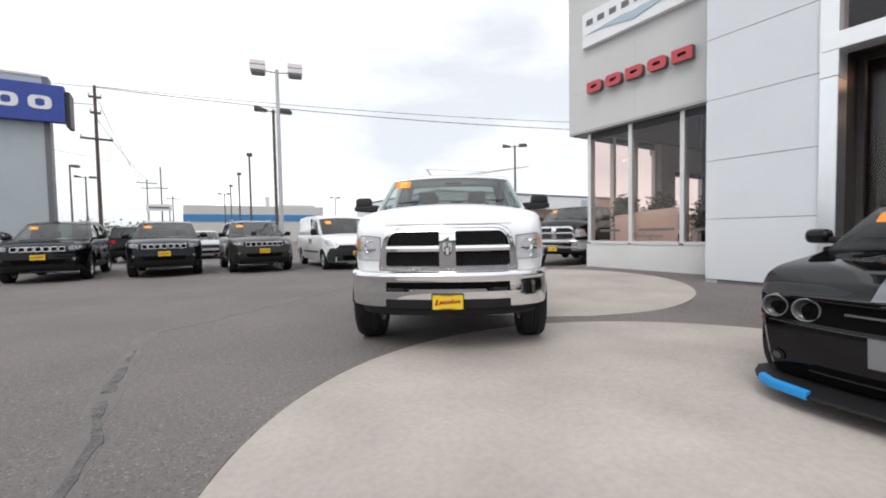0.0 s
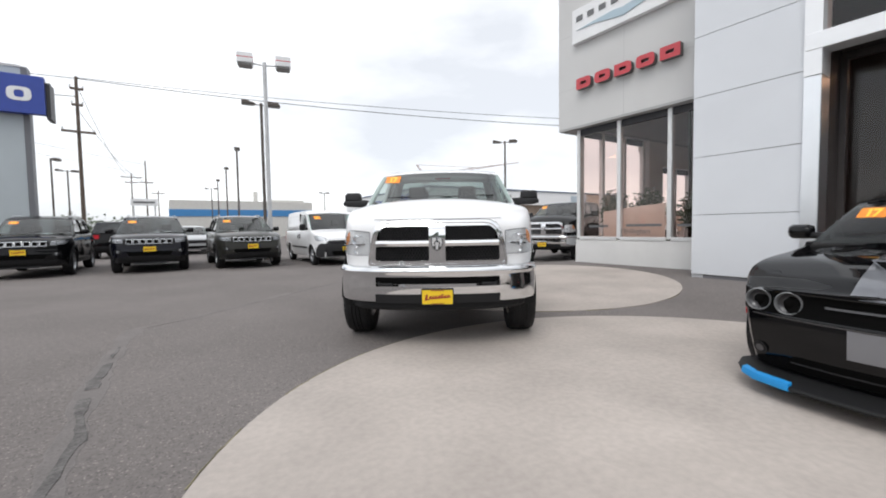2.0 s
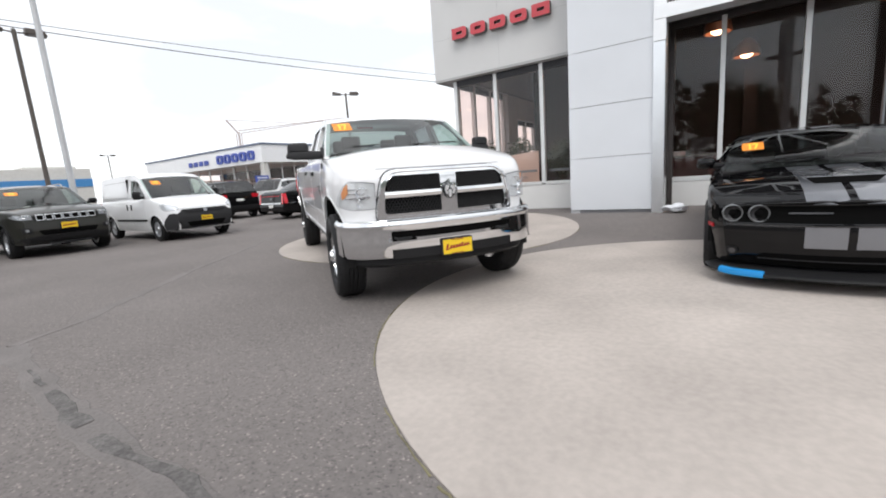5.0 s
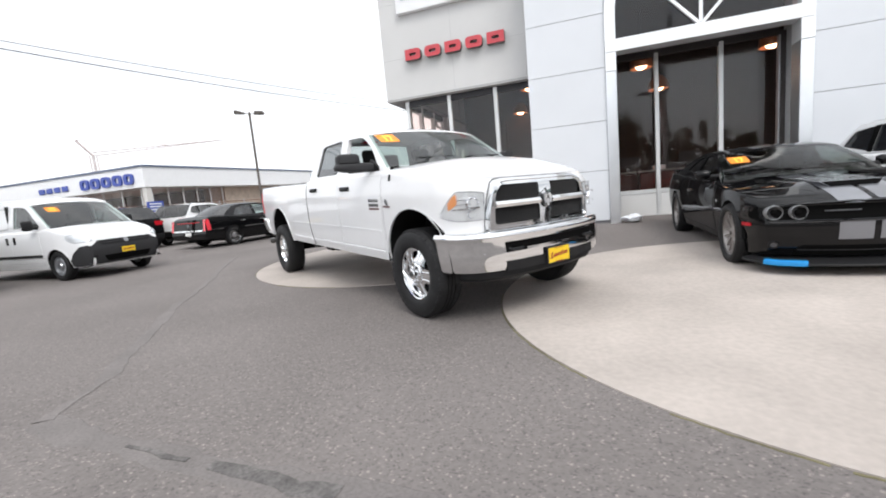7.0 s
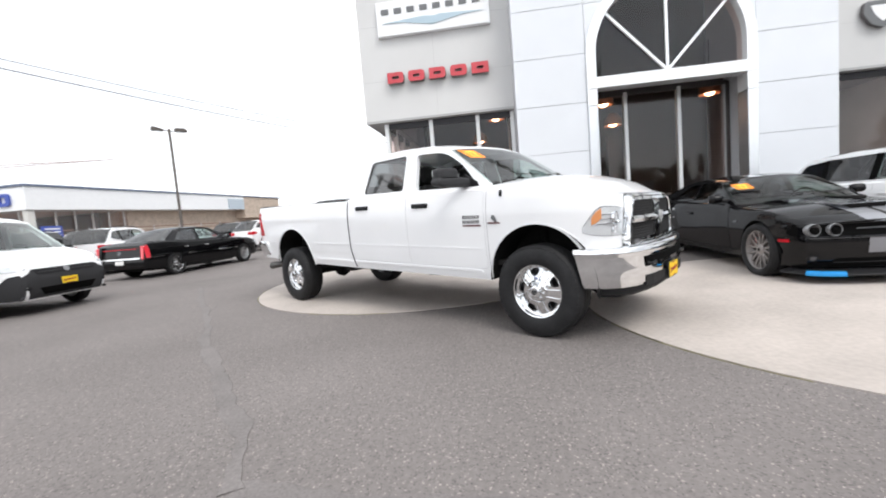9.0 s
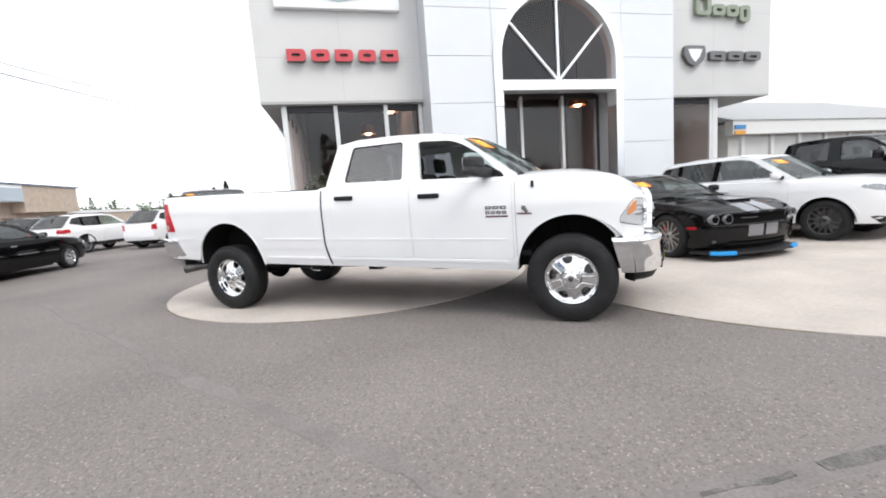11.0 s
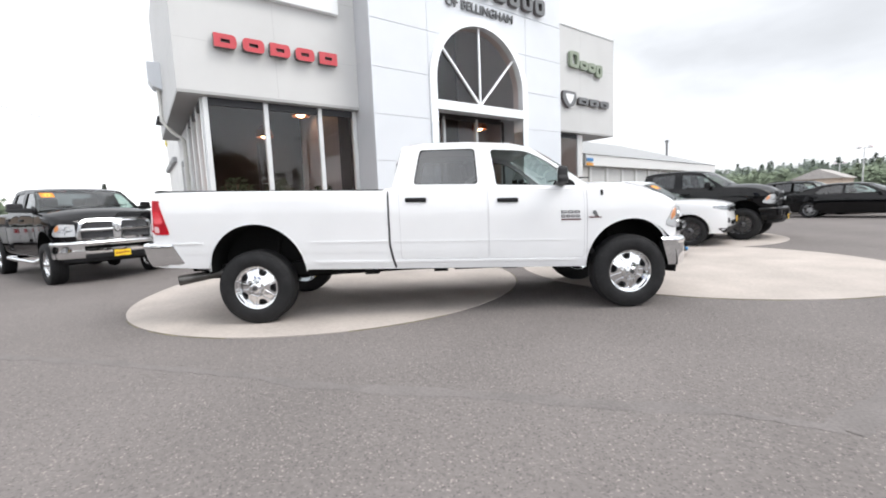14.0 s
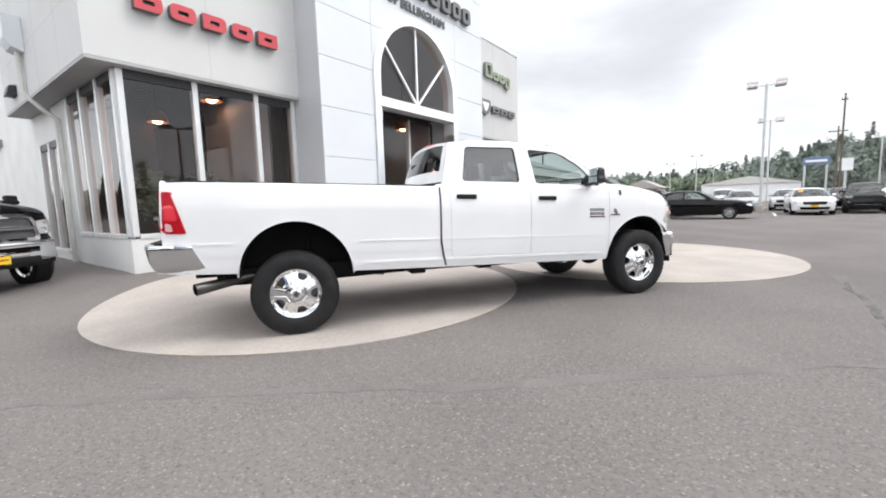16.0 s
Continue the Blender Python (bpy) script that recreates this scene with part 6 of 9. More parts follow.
def seats(car, rows, rake, zfloor=0.75, zback=1.45, w=0.50, y=0.38):
    for x in rows:
        for side in (-1, 1):
            bm = bmesh.new()
            box(bm, x - 0.05, x + 0.48, side * y - w / 2, side * y + w / 2, zfloor, zfloor + 0.17, bevel=0.04, segments=2)
            b2 = bmesh.new()
            box(b2, -0.08, 0.08, -w / 2, w / 2, 0.0, zback - zfloor - 0.12, bevel=0.05, segments=2)
            merge(bm, b2, Matrix.Translation((x - 0.04, side * y, zfloor + 0.12)) @ Matrix.Rotation(radians(-14), 4, "Y"))
            b2 = bmesh.new()
            box(b2, -0.05, 0.05, -0.13, 0.13, 0.0, 0.19, bevel=0.035, segments=2)
            merge(bm, b2, Matrix.Translation((x - 0.22, side * y, zback + 0.03)) @ Matrix.Rotation(radians(-8), 4, "Y"))
            part("seat", shear(bm, rake), SEAT, car, "dark cloth seat", smooth=50)


def cabin(car, s, body, paint_mat):
    """Cabin sides with window openings, roof, screens, panes, dashboard."""
    rk, line = body.rake, body.line
    for side in (-1, 1):
        b2 = fill([[(x, z) for x, z in s["cab_outline"]]] + [w for w in s["windows"]])
        for k in range(1, 6):
            c = s["belt_lo"] + (body.zr - s["belt_lo"]) * k / 6
            bmesh.ops.bisect_plane(b2, geom=list(b2.verts) + list(b2.edges) + list(b2.faces), plane_co=(0, c, 0), plane_no=(0, 1, 0))
        for v in b2.verts:
            x, z = v.co.x, v.co.y
            v.co = (x, side * body.flank(x, z), z)
        rim = [e for e in b2.edges if len(e.link_faces) == 1]
        ext = bmesh.ops.extrude_edge_only(b2, edges=rim)["geom"]
        for g in ext:
            if isinstance(g, bmesh.types.BMVert):
                g.co.y -= side * 0.05
        bmesh.ops.recalc_face_normals(b2, faces=b2.faces)
        part("cabin_side", shear(b2, rk), paint_mat, car, smooth=35)
        for k, w in enumerate(s["windows"]):
            if (side, k) in s.get("open_windows", ()):
                continue
            b2 = fill([w])
            for v in b2.verts:
                x, z = v.co.x, v.co.y
                v.co = (x, side * (body.flank(x, z) - 0.018), z)
            bmesh.ops.recalc_face_normals(b2, faces=b2.faces)
            part("side_window", shear(b2, rk), s["glass"][k] if k < len(s["glass"]) else GLASS_DARK, car).visible_shadow = False
            # dark seal round the opening
            c = Vector((sum(p[0] for p in w) / len(w), sum(p[1] for p in w) / len(w)))
            inner = [(c + (Vector(p) - c) * 0.965)[:] for p in w]
            b2 = fill([w, inner])
            for v in b2.verts:
                x, z = v.co.x, v.co.y
                v.co = (x, side * (body.flank(x, z) - 0.010), z)
            part("window_seal", shear(b2, rk), PLASTIC, car)
    # roof
    top = line[1:-1]
    fx = curve([(x, z) for x, z in top])
    bm = bmesh.new()
    rows = []
    fr = [-1, -0.96, -0.88, -0.7, -0.45, -0.2, 0, 0.2, 0.45, 0.7, 0.88, 0.96, 1]
    xs = spread(top[0][0], top[-1][0], 0.09) + [top[-1][0]]
    cr = s.get("roof_crown", 0.06)
    for x in xs:
        z = fx(x)
        y = body.flank(x, z)
        rows.append([bm.verts.new((x + s.get("bow", 0.10) * (1 - f * f) * ((x - xs[-1]) / (xs[0] - xs[-1])) ** 6 - 0.04 * (1 - f * f) * ((x - xs[0]) / (xs[-1] - xs[0])) ** 6, y * f, z + cr * (1 - abs(f) ** 2.6))) for f in fr])
    for a, b in zip(rows, rows[1:]):
        for j in range(len(fr) - 1):
            bm.faces.new((a[j], a[j + 1], b[j + 1], b[j]))
    bmesh.ops.recalc_face_normals(bm, faces=bm.faces)
    if sum(f.normal.z for f in bm.faces) < 0:
        bmesh.ops.reverse_faces(bm, faces=bm.faces)
    body.roof_tree = BVHTree.FromBMesh(bm)
    part("roof", shear(bm, rk), s.get("roof_mat", paint_mat), car, smooth=40)

    def screen(foot, head, bow_foot, bow_head, z_lift):
        bm = bmesh.new()
        rows = []
        (xf, zf), (xh, zh) = foot, head
        for t in (0, 0.08, 0.25, 0.5, 0.75, 0.92, 1):
            row = []
            for f in fr:
                c = 1 - f * f
                c6 = 1 - abs(f) ** 2.6
                x = (xf + bow_foot * c) * (1 - t) + (xh + bow_head * c) * t
                z = (zf + z_lift * c6) * (1 - t) + (zh + cr * c6) * t + 0.02 * math.sin(math.pi * t)
                y0 = body.flank(xf, zf) - 0.012
                y1 = body.flank(xh, zh) - 0.006
                row.append(bm.verts.new((x, f * (y0 + (y1 - y0) * t), z)))
            rows.append(row)
        for a, b in zip(rows, rows[1:]):
            for j in range(len(fr) - 1):
                bm.faces.new((a[j], a[j + 1], b[j + 1], b[j]))
        bmesh.ops.recalc_face_normals(bm, faces=bm.faces)
        return bm

    bow = s.get("bow", 0.10)
    bm = screen(line[0], line[1], s.get("bow_foot", 0.16), bow, body.crown(line[0][0]) * 0.9)
    body.screen_tree = BVHTree.FromBMesh(bm)
    # painted header over the glass
    b2 = bm.copy()
    n = len(fr) - 1
    for mesh, keep in ((b2, True), (bm, False)):
        mesh.faces.ensure_lookup_table()
        bmesh.ops.delete(mesh, geom=[f for k, f in enumerate(mesh.faces) if (k // n == 5) != keep], context="FACES")
    part("screen_header", shear(b2, rk), s.get("roof_mat", paint_mat), car, smooth=60)
    part("windscreen", shear(bm, rk), s.get("screen_glass", GLASS), car, "clear windscreen", smooth=60).visible_shadow = False
    bm = screen(line[-1], line[-2], s.get("rear_bow", -0.06), -0.04, body.crown(line[-1][0]) * 0.9)
    if "rear_frame" in s:
        # painted cab back round the rear pane
        b2 = bm.copy()
        n = len(fr) - 1
        inner = lambda k: 2 <= k // n <= 4 and 2 <= k % n <= n - 3
        for mesh, drop in ((b2, True), (bm, False)):
            mesh.faces.ensure_lookup_table()
            gone = [f for k, f in enumerate(mesh.faces) if inner(k) == drop]
            bmesh.ops.delete(mesh, geom=gone, context="FACES")
        part("cab_back", shear(b2, rk), paint_mat, car, smooth=40)
    part("rear_window", shear(bm, rk), s.get("rear_glass", GLASS_DARK), car, smooth=60).visible_shadow = False
    # cabin tub, dash, wheel
    bm = bmesh.new()
    zb = s["belt_lo"]
    hw = s["hw"] * 0.86
    box(bm, s["deck"] + 0.03, s["cowl"] + 0.1, -hw, hw, zb - 0.75, zb - 0.70)
    box(bm, s["deck"] + 0.01, s["deck"] + 0.05, -hw, hw, zb - 0.70, zb + 0.0)
    for side in (-1, 1):
        y0, y1 = sorted((side * hw, side * (hw + 0.04)))
        box(bm, s["deck"] + 0.05, s["cowl"], y0, y1, zb - 0.70, zb - 0.03)
    part("cabin_tub", shear(bm, rk), CABIN, car)
    bm = bmesh.new()
    prism(bm, [(s["cowl"] + 0.12, zb - 0.05), (s["cowl"] + 0.10, zb + 0.01), (s["cowl"] - 0.32, zb + 0.05), (s["cowl"] - 0.42, zb - 0.03), (s["cowl"] - 0.38, zb - 0.35), (s["cowl"] + 0.1, zb - 0.45)], -hw, hw, "y", bevel=0.02)
    part("dashboard", shear(bm, rk), CABIN, car, smooth=40)
    bm = bmesh.new()
    b2 = bmesh.new()
    ring = [(0.18 * math.cos(2 * math.pi * k / 20), 0.18 * math.sin(2 * math.pi * k / 20), 0) for k in range(21)]
    tube(b2, ring, 0.015, 6)
    for a in (90, 210, 330):
        cyl(b2, (0, 0, -0.02), (0.18 * math.cos(radians(a)), 0.18 * math.sin(radians(a)), 0), 0.012, n=6)
    cyl(b2, (0, 0, -0.25), (0, 0, 0.0), 0.03, n=8)
    merge(bm, b2, Matrix.Translation((s["cowl"] - 0.52, 0.38, zb - 0.0)) @ Matrix.Rotation(radians(-65), 4, "Y") @ Matrix.Rotation(radians(90), 4, "Z"))
    part("steering_wheel", shear(bm, rk), CABIN, car)


def door(car, body, x0, x1, z0, z1, paint_mat, gap_mat, r=0.06, slant=0.0, name="door", line=0.004):
    """A door skin a few millimetres proud on both sides, with its shut line."""
    for side, axis in ((-1, "-y"), (1, "+y")):
        o = rounded([(x0, z0), (x1, z0), (x1 + slant, z1), (x0 + slant, z1)], [r, r, 0.015, 0.015])
        c = Vector(((x0 + x1) / 2, (z0 + z1) / 2))
        g = line
        wide = [(p[0] + (g if p[0] > c.x else -g), p[1] + (g if p[1] > c.y else -g)) for p in o]
        part("shut_line", shear(decal(body.tree, [wide, o], axis, 0.0015, 0, 0.12), body.rake), gap_mat, car)
        part(name, shear(decal(body.tree, [o], axis, 0.004, 0.006, 0.12), body.rake), paint_mat, car, smooth=35)


def grip(car, body, x, z, material, l=0.24, h=0.045):
    for side, axis in ((-1, "-y"), (1, "+y")):
        y = body.half(x, z)
        bm = bmesh.new()
        b2 = bmesh.new()
        box(b2, x - l / 2, x + l / 2, side * y - 0.012, side * y + 0.028 if side > 0 else side * y + 0.012, z - h / 2, z + h / 2, bevel=0.012, segments=2) if side > 0 else \
            box(b2, x - l / 2, x + l / 2, side * y - 0.028, side * y + 0.012, z - h / 2, z + h / 2, bevel=0.012, segments=2)
        merge(bm, b2)
        part("door_handle", shear(bm, body.rake), material, car, smooth=40)


def mirror(car, body, x, y, z, size, paint_mat, arm=True, curve_r=0.42):
    dx, dy, dz = size
    for side in (-1, 1):
        bm = bmesh.new()
        b2 = bmesh.new()
        box(b2, -dx / 2, dx / 2, -dy / 2, dy / 2, -dz / 2, dz / 2, bevel=min(dx, dz) * curve_r, segments=4)
        for v in b2.verts:
            if v.co.x > 0:
                v.co.y *= 0.86
                v.co.z *= 0.86
        merge(bm, b2, Matrix.Translation((x, side * y, z)))
        m = part("mirror", shear(bm, body.rake), paint_mat, car, smooth=60)
        bm = bmesh.new()
        box(bm, x - dx / 2 - 0.003, x - dx / 2 + 0.002, side * y - dy * 0.40, side * y + dy * 0.40, z - dz * 0.40, z + dz * 0.40, bevel=0.001)
        part("mirror_glass", shear(bm, body.rake), CHROME, car)
        bm = bmesh.new()
        yb = body.flank(x, z) if z > body.edge(x) else body.half(x, z)
        cyl(bm, (x + 0.03, side * (yb - 0.05), z - dz * 0.28), (x, side * (y - dy * 0.3), z - dz * 0.25), 0.035, 0.03, n=8)
        part("mirror_arm", shear(bm, body.rake), PLASTIC, car, smooth=60)


def tow_mirror(car, body, x):
    """A wide towing mirror: a long flat arm with the head standing on its outer end."""
    for side in (-1, 1):
        bm = prism(bmesh.new(), [(0.86, 1.450), (1.20, 1.462), (1.275, 1.478), (1.285, 1.510), (1.26, 1.548), (1.02, 1.552), (0.90, 1.540), (0.80, 1.500)], -0.055, 0.060, "x", bevel=0.024, segments=3)
        b2 = prism(bmesh.new(), rounded([(1.035, 1.530), (1.262, 1.530), (1.258, 1.622), (1.225, 1.645), (1.07, 1.645), (1.042, 1.625)], 0.02), -0.050, 0.055, "x", bevel=0.028, segments=3)
        merge(bm, b2)
        for v in bm.verts:
            v.co.x -= 0.25 * max(0.0, v.co.y - 0.88)
            if v.co.x > 0:
                v.co.z = 1.545 + (v.co.z - 1.545) * 0.93
        bmesh.ops.transform(bm, matrix=Matrix.Translation((x, 0, 0)) @ Matrix.Diagonal((1, side, 1, 1)), verts=bm.verts)
        bmesh.ops.recalc_face_normals(bm, faces=bm.faces)
        m = part("mirror", shear(bm, body.rake), GREY_PLASTIC, car, "black towing mirror on a flat arm", smooth=50)
        for y0, y1, z0, z1 in ((1.055, 1.245, 1.555, 1.635), (1.03, 1.25, 1.475, 1.540)):
            b2 = prism(bmesh.new(), rounded([(y0, z0), (y1, z0), (y1, z1), (y0, z1)], 0.018), -0.060, -0.056, "x")
            for v in b2.verts:
                v.co.x -= 0.25 * max(0.0, v.co.y - 0.88)
            bmesh.ops.transform(b2, matrix=Matrix.Translation((x, 0, 0)) @ Matrix.Diagonal((1, side, 1, 1)), verts=b2.verts)
            bmesh.ops.recalc_face_normals(b2, faces=b2.faces)
            part("mirror_glass", shear(b2, body.rake), CHROME, m)
        b2 = prism(bmesh.new(), [(x - 0.10, 1.455), (x + 0.16, 1.450), (x + 0.13, 1.50), (x - 0.02, 1.585)], side * (body.flank(x, 1.50) - 0.02), side * (body.flank(x, 1.50) + 0.015), "y", bevel=0.006)
        part("mirror_base", shear(b2, body.rake), PLASTIC, m)


def dealer_plate(car, body, x, z, w=0.30, h=0.15, rake=0.0, y=0.0):
    """The lot's yellow plate with a red script bar."""
    bm = box(bmesh.new(), x, x + 0.012, y - w / 2, y + w / 2, z - h / 2, z + h / 2, bevel=0.003)
    p = part("plate_frame", shear(bm, rake), GREY_PLASTIC, car)
    bm = box(bmesh.new(), x + 0.010, x + 0.016, y - w / 2 + 0.010, y + w / 2 - 0.010, z - h / 2 + 0.010, z + h / 2 - 0.010)
    part("plate", shear(bm, rake), PLATE_Y, car, "yellow dealer plate with a red bar")
    bm = bmesh.new()
    for k, (u, d, e) in enumerate(((-0.36, 0.024, -0.030), (-0.24, 0.010, -0.020), (-0.15, 0.012, -0.018), (-0.06, 0.014, -0.016), (0.03, 0.016, -0.014), (0.12, 0.026, -0.012), (0.22, 0.018, -0.010), (0.31, 0.020, -0.008))):
        u = u * w + y
        prism(bm, [(u - 0.010, z + e), (u + 0.010, z + e), (u + 0.022, z + d), (u + 0.002, z + d)], x + 0.0162, x + 0.0175, "x")
        prism(bm, [(u - 0.012, z + e), (u + 0.030, z + e + 0.006), (u + 0.030, z + e + 0.013), (u - 0.012, z + e + 0.007)], x + 0.0162, x + 0.0172, "x")
    part("plate_script", shear(bm, rake), PLATE_RED, car, kind="stuff")
    for dz in (-h * 0.40, h * 0.40):
        bm = box(bmesh.new(), x + 0.0162, x + 0.0172, y - w * 0.20, y + w * 0.20, z + dz - 0.003, z + dz + 0.003)
        part("plate_bar", shear(bm, rake), PLATE_RED, car)


def year_sticker(car, body, y, z, w=0.17, h=0.09):
    """A year decal at the head of the windscreen."""
    o = rounded([(y - w / 2, z - h / 2), (y + w / 2, z - h / 2), (y + w / 2, z + h / 2), (y - w / 2, z + h / 2)], 0.012)
    part("year_sticker", shear(decal(body.screen_tree, [o], "+x", 0.005, 0, 0.05), body.rake), STICKER, car, "orange year sticker reading 17")
    for k, (du, pts) in enumerate(((-0.22, [(-0.2, 0.25), (-0.02, 0.42), (0.14, 0.42), (0.14, -0.42), (-0.10, -0.42), (-0.10, 0.18)]),
                                   (0.18, [(-0.30, 0.42), (0.34, 0.42), (0.34, 0.24), (0.06, -0.42), (-0.18, -0.42), (0.08, 0.20), (-0.30, 0.20)]))):
        o = [(y + (du + px * 0.75) * w * 0.62 * 1.0, z + pz * h * 0.92) for px, pz in pts]
        part("sticker_digit", shear(decal(body.screen_tree, [o], "+x", 0.008, 0, 0.05), body.rake), STICKER_Y, car)


def dish(body, u, v, r, depth=0.035, lift=0.02):
    """A hollow bowl opening forwards on the nose at y=u, z=v."""
    hit = body.tree.ray_cast(Vector((9.0, u, v)), Vector((-1, 0, 0)))[0]
    x = (hit.x if hit else body.x1) + lift
    bm = bmesh.new()
    lathe(bm, [(0.0, depth), (r * 0.45, depth * 0.86), (r * 0.75, depth * 0.55), (r * 0.95, 0.006), (r, 0.0), (r * 1.04, 0.004), (r * 1.02, depth * 0.8)], n=28)
    bmesh.ops.transform(bm, matrix=Matrix.Translation((x, u, v)) @ Matrix.Rotation(radians(90), 4, "Z"), verts=bm.verts)
    return shear(bm, body.rake)


def lamp_cluster(car, body, outline, axis, inner, marker=None, cover=True, bowls=(), shade=None):
    """A headlamp: reflector, amber marker, bowls, clear cover; mirrored to both sides."""
    for side in (-1, 1):
        def flip(o):
            return [(u * side, v) for u, v in o] if axis in ("+x", "-x") else o
        ax = axis if axis in ("+x", "-x") else ("-y" if side < 0 else "+y")
        lamp = part("headlamp", shear(decal(body.tree, [flip(outline)], ax, 0.006, 0.02, 0.05), body.rake), inner, car, smooth=30)
        if marker:
            part("marker", shear(decal(body.tree, [flip(marker)], ax, 0.014, 0.008, 0.05), body.rake), AMBER, lamp, "amber marker")
        if shade:
            part("housing", shear(decal(body.tree, [flip(shade)], ax, 0.010, 0.004, 0.05), body.rake), DARK_METAL, lamp)
        for (u, v, r) in bowls:
            part("bowl", dish(body, u * side, v, r, r * 0.5, r * 0.34), CHROME, lamp, smooth=60)
            bm = bmesh.new()
            hit = body.tree.ray_cast(Vector((9.0, u * side, v)), Vector((-1, 0, 0)))[0]
            bmesh.ops.create_uvsphere(bm, u_segments=12, v_segments=8, radius=r * 0.24)
            bmesh.ops.translate(bm, verts=bm.verts, vec=((hit.x if hit else body.x1) + r * 0.2, u * side, v))
            part("bulb", shear(bm, body.rake), SATIN, lamp, smooth=60)
        if cover:
            c = part("lens", shear(decal(body.tree, [flip(outline)], ax, 0.034, 0.012, 0.05), body.rake), GLASS_LAMP, lamp, smooth=40)
            c.visible_shadow = False


def tail_lamp(car, body, outline_side, outline_rear, material=TAIL_RED, white=None):
    for side in (-1, 1):
        if outline_side:
            t = part("tail_lamp", shear(decal(body.tree, [outline_side], "-y" if side < 0 else "+y", 0.010, 0.014, 0.05), body.rake), material, car, "red tail lamp", smooth=40)
        if outline_rear:
            o = [(u * side, v) for u, v in outline_rear]
            t = part("tail_lamp", shear(decal(body.tree, [o], "-x", 0.012, 0.02, 0.05), body.rake), material, car, "red tail lamp", smooth=40)
        if white and outline_rear:
            o = [(u * side, v) for u, v in white]
            part("reverse_lens", shear(decal(body.tree, [o], "-x", 0.015, 0.004, 0.05), body.rake), LENS_CLEAR, t)


def car_base(name, m, s, paint_mat, label, category="car", group=""):
    car = thing(name, m, label, category, group)
    body = Body(s)
    bm = body.shell.copy()
    part("body", shear(bm, body.rake), paint_mat, car, smooth=32)
    cabin(car, s, body, paint_mat)
    add_wheels(car, s, body)
    bm = bmesh.new()
    z = s["sill"][1][1]
    box(bm, body.x0 + 0.35, body.x1 - 0.35, -s["hw"] * 0.72, s["hw"] * 0.72, z - 0.06, z + 0.10)
    for sx in (1, -1):
        cyl(bm, (sx * s["wb"] / 2, -s["track"] / 2 + 0.1, s["hub"]), (sx * s["wb"] / 2, s["track"] / 2 - 0.1, s["hub"]), 0.05, n=8)
    part("underbody", bm, UNDER, car)
    return car, body
def soften(ob, width, segments=2, angle=35):
    """Rounds the sharp edges of a moulded part."""
    b = ob.modifiers.new("rounding", "BEVEL")
    b.width, b.segments, b.limit_method, b.angle_limit = width, segments, "ANGLE", radians(angle)
    return ob


def wrap_sheet(body, centre, side, rows, off, skirt=0.012, nv=5):
    """A sheet bent round a corner of the body: rows of (degrees from ahead, lower z, upper z)."""
    bm = bmesh.new()
    a0, a1 = rows[0][0], rows[-1][0]
    lo, hi = curve([(a, z) for a, z, _ in rows]), curve([(a, z) for a, _, z in rows])
    n = max(4, int((a1 - a0) / 4))
    grid, back = [], []
    for i in range(n + 1):
        a = a0 + (a1 - a0) * i / n
        d = Vector((math.cos(radians(a)), side * math.sin(radians(a)), 0))
        col, inn = [], []
        for j in range(nv + 1):
            z = lo(a) + (hi(a) - lo(a)) * j / nv
            c = Vector((centre[0], centre[1], z))
            p = body.tree.ray_cast(c + d * 3, -d)[0] or c + d * 0.4
            col.append(bm.verts.new(p + d * off))
            inn.append(bm.verts.new(p + d * (off - skirt)))
        grid.append(col)
        back.append(inn)
    def quad(*f):
        bm.faces.new(f if side > 0 else f[::-1])
    for i in range(n):
        for j in range(nv):
            quad(grid[i][j], grid[i + 1][j], grid[i + 1][j + 1], grid[i][j + 1])
        quad(back[i][0], back[i + 1][0], grid[i + 1][0], grid[i][0])
        quad(grid[i][nv], grid[i + 1][nv], back[i + 1][nv], back[i][nv])
    for j in range(nv):
        quad(back[0][j], grid[0][j], grid[0][j + 1], back[0][j + 1])
        quad(grid[n][j], back[n][j], back[n][j + 1], grid[n][j + 1])
    bmesh.ops.delete(bm, geom=[v for v in bm.verts if not v.link_faces], context="VERTS")
    return bm


def wrap_piece(body, parent, name, centre, side, rows, off, material, label="", skirt=0.010):
    return part(name, shear(wrap_sheet(body, centre, side, rows, off, skirt), body.rake), material, parent, label, 40)


def wrap_lamp(car, body, centre, side, rows):
    """A headlamp that runs round the corner of the nose: dark rim, bright reflector, clear lens."""
    lamp = wrap_piece(body, car, "headlamp", centre, side, rows, 0.005, REFLECTOR, "clear wrap-round headlamp")
    wide = tuple((a, lo - 0.006, hi + 0.006) for a, lo, hi in rows)
    wrap_piece(body, lamp, "outline", centre, side, ((rows[0][0] - 1,) + wide[0][1:],) + wide[1:], 0.002, DARK_METAL)
    for k in range(3):
        f = 0.42 + 0.16 * k
        line = tuple((a, lo + (hi - lo) * f - 0.003, lo + (hi - lo) * f + 0.003) for a, lo, hi in rows[1:4])
        wrap_piece(body, lamp, "reflector_rib", centre, side, line, 0.012, CHROME)
    lens = wrap_piece(body, lamp, "lens", centre, side, rows, 0.030, GLASS_LAMP, "", 0.025)
    lens.visible_shadow = False
    return lamp


def on_body(car, body):
    def on(nm, outlines, axis, off, skirt, material, parent=None, lb="", smooth=35, step=0.07):
        return part(nm, shear(decal(body.tree, outlines, axis, off, skirt, step), body.rake), material, parent or car, lb, smooth)
    return on


def both(o):
    """An outline in y, z and its mirror."""
    return o, [(-y, z) for y, z in o][::-1]


